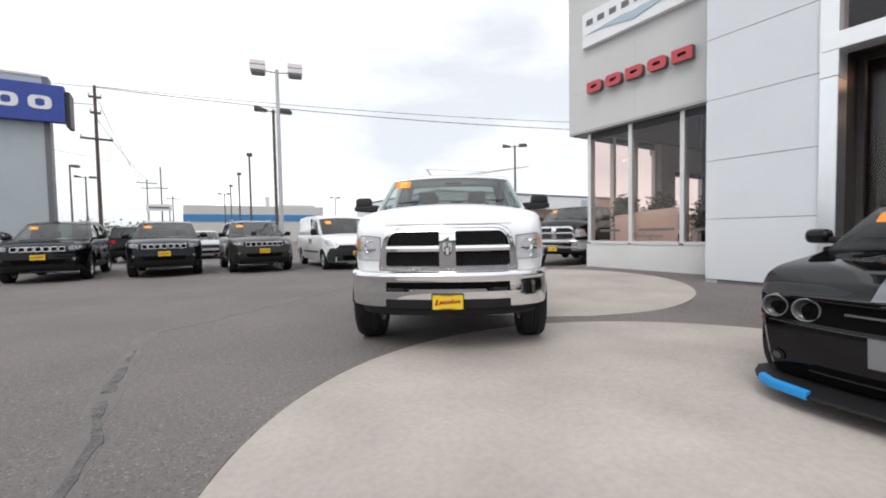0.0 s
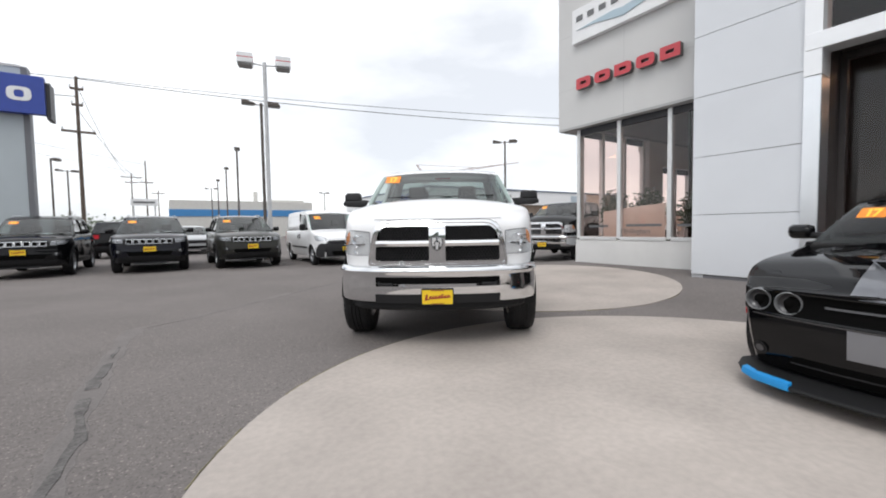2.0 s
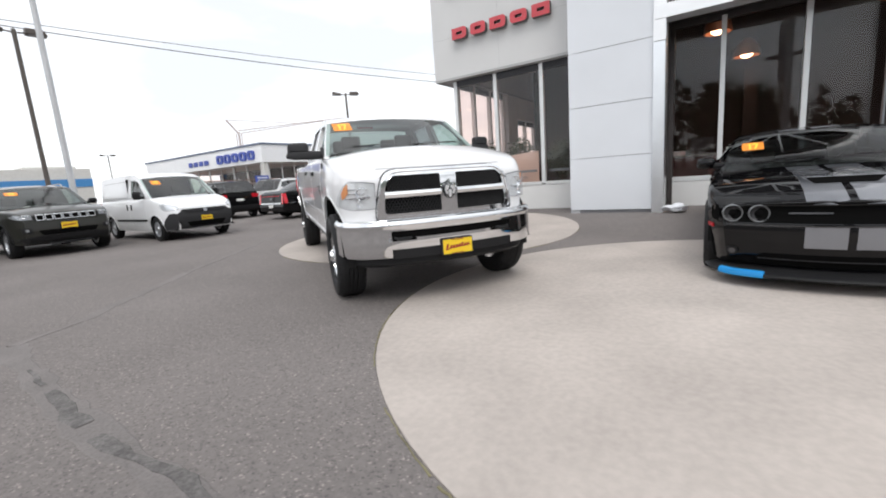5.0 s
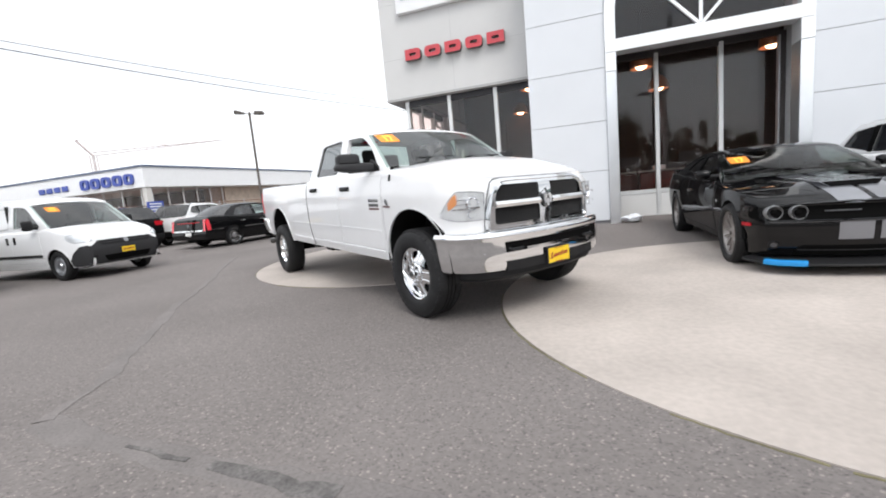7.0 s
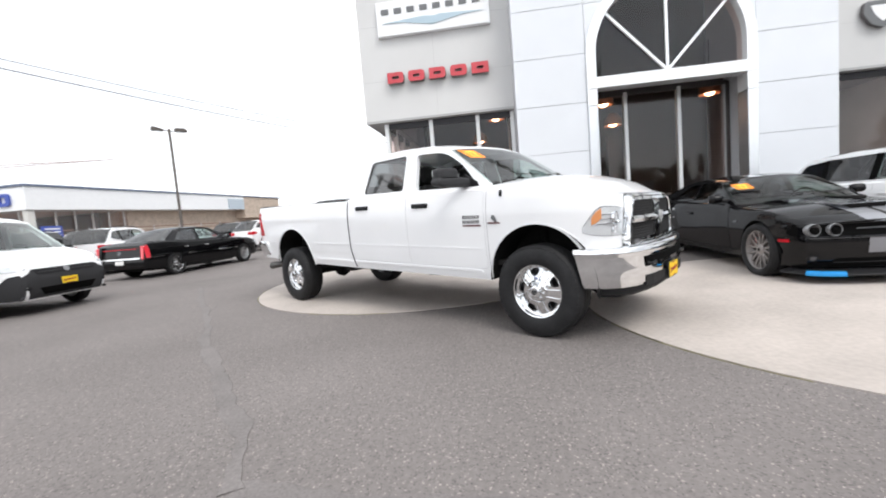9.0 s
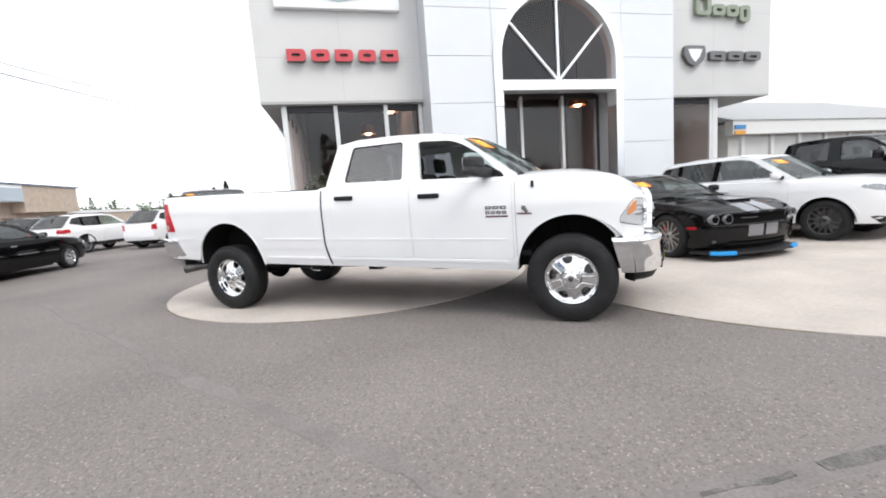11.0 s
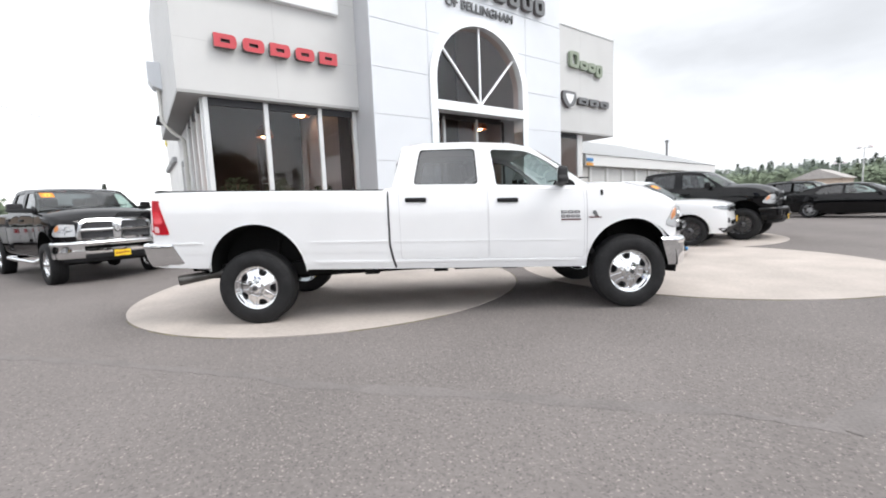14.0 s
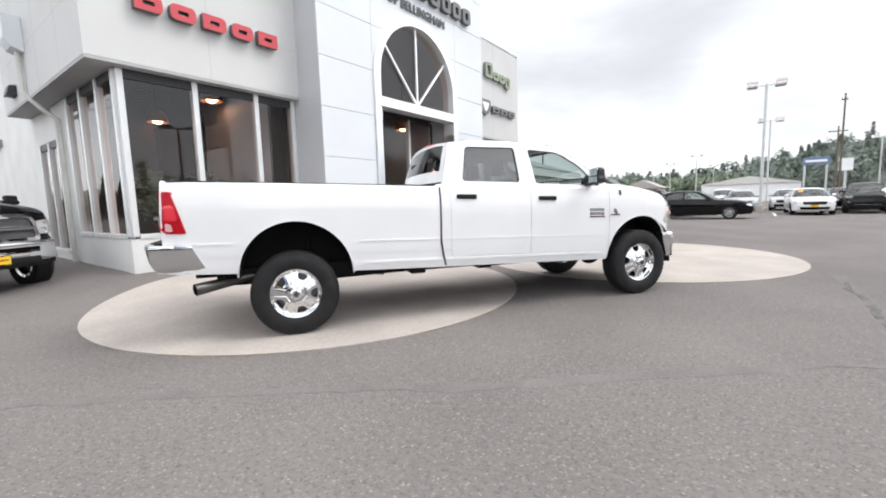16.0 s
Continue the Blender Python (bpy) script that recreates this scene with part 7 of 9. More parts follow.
def tyre_set(kind, r, w, rim, style, spokes, material):
    return dict(kind=kind, r=r, w=w, rim=rim, style=style, spokes=spokes, mat=material)


def arch_trim(car, body, s, material, width=0.045, off=0.014):
    on = on_body(car, body)
    for ax in ("-y", "+y"):
        for axl, r, dz in s["arches"]:
            c = s["hub"] + dz
            ring = [(axl + (r + width) * math.cos(radians(a)), c + (r + width) * math.sin(radians(a))) for a in range(0, 181, 10)]
            ring += [(axl + (r + 0.002) * math.cos(radians(a)), c + (r + 0.002) * math.sin(radians(a))) for a in range(180, -1, -10)]
            on("arch_trim", [ring], ax, off, 0.02, material, smooth=40)


def pickup(name, m, paint_mat, label, wheel, gap_mat, wb=4.30, rake=0.032, chrome=CHROME, mesh_mat=MESH_BLACK, tow=True, open_window=False,
           sticker=True, badge=True, steps=False, hub=0.405, bumper_mat=None, glass=GLASS):
    ds = 4.30 - wb

    def X(x):
        return x - ds / 2 if x > -0.7 else x + ds / 2

    def P(points):
        return [(X(x), z) for x, z in points]

    w1 = rounded(P([(-0.335, 1.475), (0.39, 1.475), (0.378, 1.885), (-0.25, 1.868)]), 0.045)
    w2 = rounded(P([(0.60, 1.465), (1.49, 1.455), (1.235, 1.71), (0.96, 1.855), (0.555, 1.872)]), [0.03, 0.03, 0.12, 0.10, 0.04])
    roof = P([(1.62, 1.475), (1.02, 1.895), (0.78, 1.945), (0.3, 1.962), (-0.2, 1.95), (-0.45, 1.905), (-0.57, 1.46)])
    s = dict(wb=wb, front=X(2.80), rear=X(-3.22), hw=1.0, hub=hub, track=1.74, rake=rake, lip=0.06,
             edge=P([(-3.22, 1.42), (-0.72, 1.42)]) + P([(-0.57, 1.44), (0.4, 1.45), (1.62, 1.45), (2.1, 1.43), (2.5, 1.37), (2.72, 1.31), (2.80, 1.27)]),
             plan=P([(-3.22, 0.955), (-3.05, 0.985), (-2.1, 1.0), (-0.8, 0.99)]) + P([(-0.5, 0.985), (0.6, 0.98), (1.4, 0.98), (2.12, 0.992), (2.45, 0.965), (2.62, 0.925), (2.72, 0.875), (2.78, 0.83), (2.80, 0.80)]),
             side=[(0.50, 0.94), (0.60, 0.968), (0.70, 0.978), (0.74, 0.986), (1.0, 0.996), (1.18, 1.0), (1.30, 0.988), (1.42, 0.966), (1.52, 0.95)],
             crown=P([(-3.22, 0.0), (-0.72, 0.0)]) + P([(-0.57, 0.0), (1.55, 0.03), (1.7, 0.075), (2.2, 0.095), (2.6, 0.085), (2.80, 0.03)]),
             nose=[(0.4, -0.03), (0.9, 0.0), (1.2, 0.0), (1.3, -0.05), (1.45, -0.14)], tail=[(0.4, 0.0), (0.9, 0.02), (1.42, 0.0)],
             sill=P([(-3.22, 0.575), (-2.6, 0.555), (-1.5, 0.535)]) + P([(-0.5, 0.53), (1.6, 0.53), (2.5, 0.60), (2.80, 0.70)]),
             axles=(X(2.095), X(-2.145)), arches=[(X(2.125), 0.52, 0.555 - hub), (X(-2.11), 0.53, 0.520 - hub)], nose_bow=0.12, cap_bow=True, cowl=X(1.62), deck=X(-0.57), bed=(X(-3.165), X(-0.72)),
             roof=roof, roof_hw=0.745, roof_crown=0.035, belt_lo=1.42, bow=0.09, bow_foot=0.15, inset=0.04,
             cab_outline=P([(1.62, 1.40), (1.62, 1.475)]) + roof[1:] + P([(-0.57, 1.40)]),
             windows=[w1, w2], glass=[GLASS_DOOR if open_window else GLASS_DARK, glass], open_windows={(-1, 1)} if open_window else set(), wheel=wheel, rear_glass=GLASS_REAR if open_window else GLASS_DARK, rear_frame=True, screen_glass=GLASS_SCREEN if open_window else GLASS)
    car, body = car_base(name, m, s, paint_mat, label, "pickup truck")
    rk = rake
    bumper_mat = bumper_mat or chrome

    def at(nm, bm, material, parent=car, lb="", smooth=None):
        return part(nm, shear(bm, rk), material, parent, lb, smooth)

    def on(nm, outlines, axis, off, skirt, material, parent=car, lb="", smooth=None, step=0.07):
        return part(nm, shear(decal(body.tree, outlines, axis, off, skirt, step), rk), material, parent, lb, smooth)

    def bowed(bm):
        for v in bm.verts:
            v.co.x -= 0.12 * v.co.y ** 2
        return bm

    # doors, bed gap, fuel flap
    door(car, body, X(-0.50), X(0.480), 0.645, 1.405, paint_mat, gap_mat, r=0.035, line=0.0028)
    door(car, body, X(0.495), X(1.57), 0.645, 1.405, paint_mat, gap_mat, r=0.035, line=0.0028)
    for ax, sd in (("-y", -1), ("+y", 1)):
        on("bed_gap", [[(X(-0.631), 1.40), (X(-0.612), 1.40), (X(-0.612), 0.80), (X(-0.585), 0.66), (X(-0.555), 0.545), (X(-0.58), 0.545), (X(-0.612), 0.66), (X(-0.635), 0.80)]], ax, 0.003, 0, GAP_DEEP)
        for xa, xb in ((-0.555, 1.50), (-1.50, -0.64), (-3.02, -2.68)):
            on("side_crease", [[(X(xa), 0.835), (X(xb), 0.835), (X(xb), 0.852), (X(xa), 0.852)]], ax, 0.0075, 0.008, paint_mat, smooth=20)
        for xa, xb in ((-0.555, 1.50), (-1.46, -0.64)):
            on("rocker_fold", [[(X(xa), 0.605), (X(xb), 0.605), (X(xb), 0.630), (X(xa), 0.630)]], ax, 0.010, 0.012, paint_mat, smooth=20)
        on("fender_seam", [P([(1.60, 1.40), (1.606, 1.40), (1.606, 0.62), (1.60, 0.62)])], ax, 0.002, 0, gap_mat)
        # wheel opening lips
        for axl, r, dz in s["arches"]:
            ring = [(axl + (r + 0.016) * math.cos(radians(a)), hub + dz + (r + 0.016) * math.sin(radians(a))) for a in range(0, 181, 10)]
            ring += [(axl + (r + 0.002) * math.cos(radians(a)), hub + dz + (r + 0.002) * math.sin(radians(a))) for a in range(180, -1, -10)]
            on("arch_lip", [ring], ax, 0.005, 0.02, paint_mat, smooth=40)
    grip(car, body, X(-0.315), 1.302, PLASTIC, 0.235, 0.05)
    grip(car, body, X(0.71), 1.292, PLASTIC, 0.235, 0.05)
    if badge:
        for ax in ("-y", "+y"):
            for za, zb, n in ((1.140, 1.170, 3), (1.092, 1.122, 4)):
                for k in range(n):
                    x0, x1 = 1.31 + 0.22 * k / n, 1.31 + 0.22 * (k + 1) / n - 0.014
                    on("badge_bar", [P([(x0, za), (x1, za), (x1, zb), (x0, zb)]), P([(x0 + 0.012, za + 0.010), (x1 - 0.012, za + 0.010), (x1 - 0.012, zb - 0.008), (x0 + 0.012, zb - 0.008)])], ax, 0.008, 0.006, DARK_METAL)
            on("badge_bar", [P([(1.31, 1.062), (1.53, 1.062), (1.53, 1.078), (1.31, 1.078)])], ax, 0.008, 0.006, BADGE_RED)
            on("badge_mark", [P([(1.66, 1.14), (1.70, 1.10), (1.73, 1.105), (1.70, 1.165), (1.67, 1.168)])], ax, 0.006, 0.004, SIGN_GREY)
            on("badge_mark", [P([(1.62, 1.086), (1.76, 1.086), (1.76, 1.100), (1.62, 1.100)])], ax, 0.006, 0.004, BADGE_RED)
            on("antenna_base", [P([(1.76, 1.34), (1.785, 1.34), (1.785, 1.40), (1.76, 1.40)])], ax, 0.012, 0.01, PLASTIC)

    # nose: grille surround with four openings
    def frame_line(e, top=1.295, low=0.864):
        return rounded([(-0.668 + e, low + e), (0.668 - e, low + e), (0.655 - e, 1.0), (0.585 - e, top - e), (-0.585 + e, top - e), (-0.655 + e, 1.0)], [0.04, 0.04, 0.3, 0.13, 0.13, 0.3])

    holes = []
    for sd in (-1, 1):
        up = rounded([(sd * 0.078, 1.105), (sd * 0.580, 1.105), (sd * 0.562, 1.18), (sd * 0.510, 1.240), (sd * 0.078, 1.240)], [0.012, 0.02, 0.06, 0.05, 0.012])
        lo = rounded([(sd * 0.078, 0.912), (sd * 0.592, 0.912), (sd * 0.587, 1.050), (sd * 0.078, 1.050)], [0.012, 0.03, 0.02, 0.012])
        holes += [up, lo]
    on("grille_gap", [frame_line(-0.005)], "+x", 0.006, 0.0, GAP_DEEP)
    gs = on("grille_surround", [frame_line(0.0)] + holes, "+x", 0.052, 0.07, chrome, lb="chrome crosshair grille surround", smooth=35, step=0.1)
    soften(gs, 0.015, 3, 50)
    soften(on("grille_rim", [frame_line(0.006), frame_line(0.022)], "+x", 0.062, 0.02, chrome, gs, smooth=35, step=0.1), 0.004, 2, 50)
    for sd in (-1, 1):
        y0, y1 = sorted((sd * 0.078, sd * 0.585))
        bm = prism(bmesh.new(), [(X(2.80) + 0.042, 1.052), (X(2.80) + 0.065, 1.054), (X(2.80) + 0.078, 1.080), (X(2.80) + 0.062, 1.102), (X(2.80) + 0.042, 1.104)], y0, y1, "y")
        bmesh.ops.subdivide_edges(bm, edges=[e for e in bm.edges if abs((e.verts[0].co - e.verts[1].co).y) > 0.2], cuts=6)
        at("grille_bar", bowed(bm), chrome, gs, smooth=25)
    on("grille_backing", [rounded([(-0.63, 0.87), (0.63, 0.87), (0.59, 1.26), (-0.59, 1.26)], 0.05)], "+x", 0.008, 0, HOLLOW)
    xg = X(2.80) + 0.028
    for sd in (-1, 1):
        for z0, z1, w in ((1.105, 1.240, 0.555), (0.912, 1.050, 0.588)):
            y0, y1 = sorted((sd * 0.078, sd * w))
            at("grille_mesh", bowed(grille_bars((y0, y1, z0, z1), 17, 1, xg, 0.62, 0.0065)), mesh_mat)
    on("hood_gap", [rounded([(-0.62, 1.300), (0.62, 1.300), (0.62, 1.310), (-0.62, 1.310)], 0.002)], "+x", 0.004, 0, gap_mat)
    # emblem shield
    sh = rounded([(-0.050, 1.135), (0.050, 1.135), (0.056, 1.08), (0.032, 1.022), (0.0, 1.006), (-0.032, 1.022), (-0.056, 1.08)], 0.018)
    em = at("emblem", prism(bmesh.new(), sh, xg + 0.030, xg + 0.050, "x", bevel=0.006), EMBLEM, smooth=40)
    for sd in (-1, 1):
        o = [(sd * 0.006, 1.125), (sd * 0.040, 1.130), (sd * 0.048, 1.085), (sd * 0.034, 1.048), (sd * 0.020, 1.058), (sd * 0.032, 1.085), (sd * 0.014, 1.100)]
        at("emblem_mark", prism(bmesh.new(), o if sd > 0 else o[::-1], xg + 0.048, xg + 0.060, "x"), EMBLEM_SILVER, em)
    at("emblem_mark", prism(bmesh.new(), [(-0.016, 1.088), (0.016, 1.088), (0.011, 1.024), (-0.011, 1.024)], xg + 0.048, xg + 0.058, "x"), EMBLEM_SILVER, em)
    # headlamps
    for sd in (-1, 1):
        hl = wrap_lamp(car, body, (X(2.40), sd * 0.60), sd, ((9, 0.968, 1.182), (28, 0.966, 1.198), (44, 0.968, 1.202), (52, 0.974, 1.172), (61, 0.984, 1.104), (69, 1.000, 1.034)))
        for y, z, r in ((0.770, 1.105, 0.056), (0.785, 1.015, 0.034)):
            part("bowl", dish(body, y * sd, z, r, r * 0.45, r * 0.35), CHROME, hl, smooth=60)
            bm = bmesh.new()
            bmesh.ops.create_uvsphere(bm, u_segments=12, v_segments=8, radius=r * 0.22)
            bmesh.ops.translate(bm, verts=bm.verts, vec=(X(2.80) + r * 0.2, y * sd, z))
            at("bulb", bm, SATIN, hl, smooth=60)
        wrap_piece(body, hl, "marker", (X(2.40), sd * 0.60), sd, ((46, 1.108, 1.188), (52, 1.075, 1.162), (58, 1.055, 1.112)), 0.014, AMBER, "amber marker")
        wrap_piece(body, hl, "divider", (X(2.40), sd * 0.60), sd, ((16, 1.062, 1.078), (30, 1.062, 1.076), (44, 1.055, 1.068)), 0.016, CHROME)

    # front bumper
    path = [(X(2.42), -0.967), (X(2.54), -0.964), (X(2.60), -0.955), (X(2.645), -0.940), (X(2.687), -0.917), (X(2.727), -0.885), (X(2.765), -0.848), (X(2.80), -0.805), (X(2.862), -0.68), (X(2.905), -0.45), (X(2.925), -0.2)]
    path += [(x, -y) for x, y in path[::-1]]
    prof = [(-0.10, 0.540), (-0.030, 0.533), (0.004, 0.540), (0.019, 0.565), (0.018, 0.69), (0.012, 0.785), (0.014, 0.798), (0.024, 0.812), (0.025, 0.828), (0.012, 0.852), (-0.012, 0.866), (-0.10, 0.866)]
    bm = sweep(path, prof, True)
    for v in bm.verts:
        if v.co.x < X(2.50):
            v.co.x += 0.03 + (0.866 - v.co.z) * 0.26
    fbm = at("front_bumper", bm, bumper_mat, lb="chrome front bumper", smooth=38)
    arc = [(X(2.884), -0.575), (X(2.905), -0.45), (X(2.912), -0.36), (X(2.924), -0.18), (X(2.925), 0.0)]
    arc += [(x, -y) for x, y in arc[-2::-1]]
    at("bumper_slot", sweep(arc, [(0.0, 0.706), (0.0235, 0.708), (0.0235, 0.770), (0.0, 0.772)], True), HOLLOW, fbm)
    for pts in (arc[:3], arc[-3:]):
        at("bumper_slot", sweep(pts, [(0.0, 0.684), (0.0225, 0.686), (0.0225, 0.7055), (0.0, 0.7055)], True), HOLLOW, fbm)
    for sd in (-1, 1):
        bm = bmesh.new()
        y = sd * 0.48
        tube(bm, [(X(2.905), y - 0.07, 0.715), (X(2.938), y - 0.055, 0.706), (X(2.938), y + 0.055, 0.706), (X(2.905), y + 0.07, 0.715)], 0.016, 6)
        at("tow_hook", bm, PLASTIC)
        bm = prism(bmesh.new(), rounded([(sd * 0.60, 0.66), (sd * 0.60, 0.78), (sd * 0.80, 0.80), (sd * 0.78, 0.66)], 0.02), X(2.84), X(2.90) + 0.008, "x") if not tow else None
        if bm:
            at("fog_recess", bm, PLASTIC)
    at("air_dam", sweep([(X(2.62), -0.86)] + [(x - 0.04, y * 0.92) for x, y in path[3:-3]] + [(X(2.62), 0.86)], [(-0.08, 0.455), (-0.01, 0.45), (0.01, 0.475), (0.0, 0.575), (-0.08, 0.58)], True), PLASTIC, smooth=40)
    bm = sweep([(X(2.884), -0.58), (X(2.905), -0.45), (X(2.925), -0.2), (X(2.925), 0.2), (X(2.905), 0.45), (X(2.884), 0.58)], [(-0.02, 0.530), (0.0205, 0.530), (0.0215, 0.612), (-0.02, 0.612)], True)
    at("lower_slot", bm, PLASTIC)
    dealer_plate(car, body, X(2.925) + 0.034, 0.592, rake=rk)

    # cowl, wipers
    bm = bmesh.new()
    for y0, y1 in ((-0.62, 0.05), (0.02, 0.66)):
        tube(bm, [(X(1.75), y0, 1.555), (X(1.64), (y0 + y1) / 2, 1.575), (X(1.62), y1, 1.575)], 0.008, 5)
    at("wiper", bm, PLASTIC)
    if tow:
        tow_mirror(car, body, X(1.34))
    else:
        mirror(car, body, X(1.30), 1.10, 1.53, (0.13, 0.22, 0.19), paint_mat)
    if sticker:
        year_sticker(car, body, -0.625, 1.815, 0.20, 0.10)
    bm = box(bmesh.new(), X(-0.46), X(-0.36), -0.13, 0.13, 1.945, 1.975, bevel=0.012)
    at("stop_lamp", bm, TAIL_RED)
    seats(car, (X(0.58), X(-0.26)), rk, 0.95, 1.55)

    # load bed
    bm = bmesh.new()
    x0, x1 = X(-3.16), X(-0.72)
    box(bm, x0, x1, -0.56, 0.56, 0.90, 0.92)
    for sd in (-1, 1):
        y0, y1 = sorted((sd * 0.54, sd * 0.57))
        box(bm, x0, x1, y0, y1, 0.92, 1.09)
        y0, y1 = sorted((sd * 0.57, sd * 0.895))
        box(bm, x0, x1, y0, y1, 1.075, 1.09)
        y0, y1 = sorted((sd * 0.80, sd * 0.895))
        box(bm, x0, x1, y0, y1, 1.09, 1.405)
    box(bm, x1 - 0.03, x1, -0.80, 0.80, 0.92, 1.41)
    box(bm, x0, x0 + 0.03, -0.80, 0.80, 0.92, 1.41)
    at("bed_liner", bm, paint_mat)
    for sd in (-1, 1):
        y0, y1 = sorted((sd * 0.865, sd * 0.945))
        at("rail_cap", box(bmesh.new(), X(-3.18), X(-0.66), y0, y1, 1.410, 1.423, bevel=0.008), PLASTIC)
    at("rail_cap", box(bmesh.new(), X(-3.215), X(-3.14), -0.86, 0.86, 1.414, 1.434, bevel=0.008), PLASTIC)
    # tailgate, tail lamps, rear bumper
    on("tailgate", [rounded([(-0.80, 0.78), (0.80, 0.78), (0.80, 1.37), (-0.80, 1.37)], 0.03)], "-x", 0.008, 0.01, paint_mat)
    tl = rounded(P([(-3.21, 0.945), (-3.035, 0.945), (-3.075, 1.10), (-3.115, 1.24), (-3.145, 1.32), (-3.21, 1.32)]), 0.02)
    white = rounded([(0.85, 0.99), (0.94, 0.99), (0.945, 1.07), (0.855, 1.07)], 0.015)
    on_glow = rounded(P([(-3.20, 1.06), (-3.09, 1.06), (-3.12, 1.20), (-3.20, 1.20)]), 0.03)
    tail_lamp(car, body, tl, rounded([(0.83, 0.945), (0.955, 0.945), (0.965, 1.32), (0.85, 1.32)], 0.02), TAIL_RED, white)
    for ax in ("-y", "+y"):
        on("lamp_chamber", [on_glow], ax, 0.0125, 0.004, TAIL_GLOW)
        on("reverse_lens", [rounded(P([(-3.20, 0.965), (-3.14, 0.965), (-3.15, 1.03), (-3.20, 1.04)]), 0.015)], ax, 0.014, 0.006, LENS_CLEAR)
    rp = [(X(-2.99), 0.98), (X(-3.08), 0.985), (X(-3.20), 0.975), (X(-3.34), 0.93), (X(-3.40), 0.80), (X(-3.42), 0.4), (X(-3.42), -0.4), (X(-3.40), -0.80), (X(-3.34), -0.93), (X(-3.20), -0.975), (X(-3.08), -0.985), (X(-2.99), -0.98)]
    bm = sweep(rp, [(-0.14, 0.575), (-0.06, 0.575), (-0.035, 0.590), (0.0, 0.67), (0.020, 0.785), (0.026, 0.805), (0.018, 0.838), (-0.02, 0.848), (-0.14, 0.852)], True)
    for v in bm.verts:
        if v.co.x > X(-3.12):
            v.co.x += (0.80 - v.co.z) * 0.45
    rb = at("rear_bumper", bm, bumper_mat, lb="chrome rear step bumper", smooth=38)
    at("step_pad", sweep(rp[3:-3], [(-0.12, 0.846), (-0.03, 0.846), (-0.03, 0.857), (-0.12, 0.858)], True), PLASTIC, rb)
    # frame, tanks, exhaust
    bm = bmesh.new()
    for sd in (-1, 1):
        y0, y1 = sorted((sd * 0.42, sd * 0.50))
        box(bm, X(-3.1), X(2.6), y0, y1, 0.56, 0.70)
    box(bm, X(0.1), X(1.3), -0.40, -0.05, 0.42, 0.56, bevel=0.03)
    box(bm, X(-1.5), X(-0.3), 0.05, 0.42, 0.42, 0.60, bevel=0.03)
    cyl(bm, (X(1.2), 0, 0.47), (X(-2.1), 0, 0.40), 0.05, n=10)
    part("chassis", bm, UNDER, car)
    for sx in (1, -1):
        bm = bmesh.new()
        xx = sx * wb / 2
        cyl(bm, (xx, -0.75, hub), (xx, 0.75, hub), 0.06, n=10)
        lathe(bm, [(0.0, -0.12), (0.14, -0.08), (0.17, 0.0), (0.14, 0.08), (0.0, 0.12)], n=14, m=Matrix.Translation((xx, 0.1 * sx, hub)))
        part("axle", bm, UNDER, car, smooth=40)
        for sd in (-1, 1):
            bm = bmesh.new()
            cyl(bm, (xx - 0.10 * sx, sd * 0.62, hub + 0.02), (xx - 0.16 * sx, sd * 0.58, hub + 0.52), 0.035, n=8)
            part("damper", bm, UNDER, car)
    bm = bmesh.new()
    tube(bm, [(X(-1.2), -0.60, 0.50), (X(-2.2), -0.62, 0.62), (X(-2.62), -0.70, 0.565), (X(-2.95), -0.88, 0.525)], 0.042, 12)
    cyl(bm, (X(-2.75), -0.77, 0.550), (X(-3.02), -0.93, 0.517), 0.050, 0.058, n=16)
    pipe = part("exhaust", bm, mat("exhaust_steel", (0.10, 0.097, 0.093), rough=0.4, metal=0.8, var=0.3, var_scale=6), car, "dark steel exhaust pipe", smooth=50)
    part("pipe_mouth", cyl(bmesh.new(), (X(-3.018), -0.9288, 0.5173), (X(-3.024), -0.9324, 0.5166), 0.050, n=16), HOLLOW, pipe)
    for x in (-0.9, -0.1, 0.7, 1.4):
        bm = box(bmesh.new(), X(x) - 0.04, X(x) + 0.12, -0.86, -0.5, 0.485, 0.53)
        part("body_mount", bm, UNDER, car)
    if steps:
        for sd in (-1, 1):
            bm = bmesh.new()
            tube(bm, [(X(-0.75), sd * 0.90, 0.50), (X(-0.65), sd * 1.0, 0.43), (X(1.45), sd * 1.0, 0.43), (X(1.55), sd * 0.90, 0.50)], 0.045, 10)
            part("step_bar", shear(bm, rk), chrome, car, "chrome step bar", smooth=60)
    return car, body


RAM_WHEEL = dict(kind="chrome_forked", r=0.418, w=0.27, rim=0.245, style="forked", spokes=5, mat=CHROME)
TRUCK_AT = pose(3.60, 5.72, 0.012, 0, 0, -124.7)
pickup("pickup_truck", TRUCK_AT, WHITE_PAINT, "white crew-cab heavy pickup with chrome grille and bumper", RAM_WHEEL, GAP, open_window=True, hub=0.407)
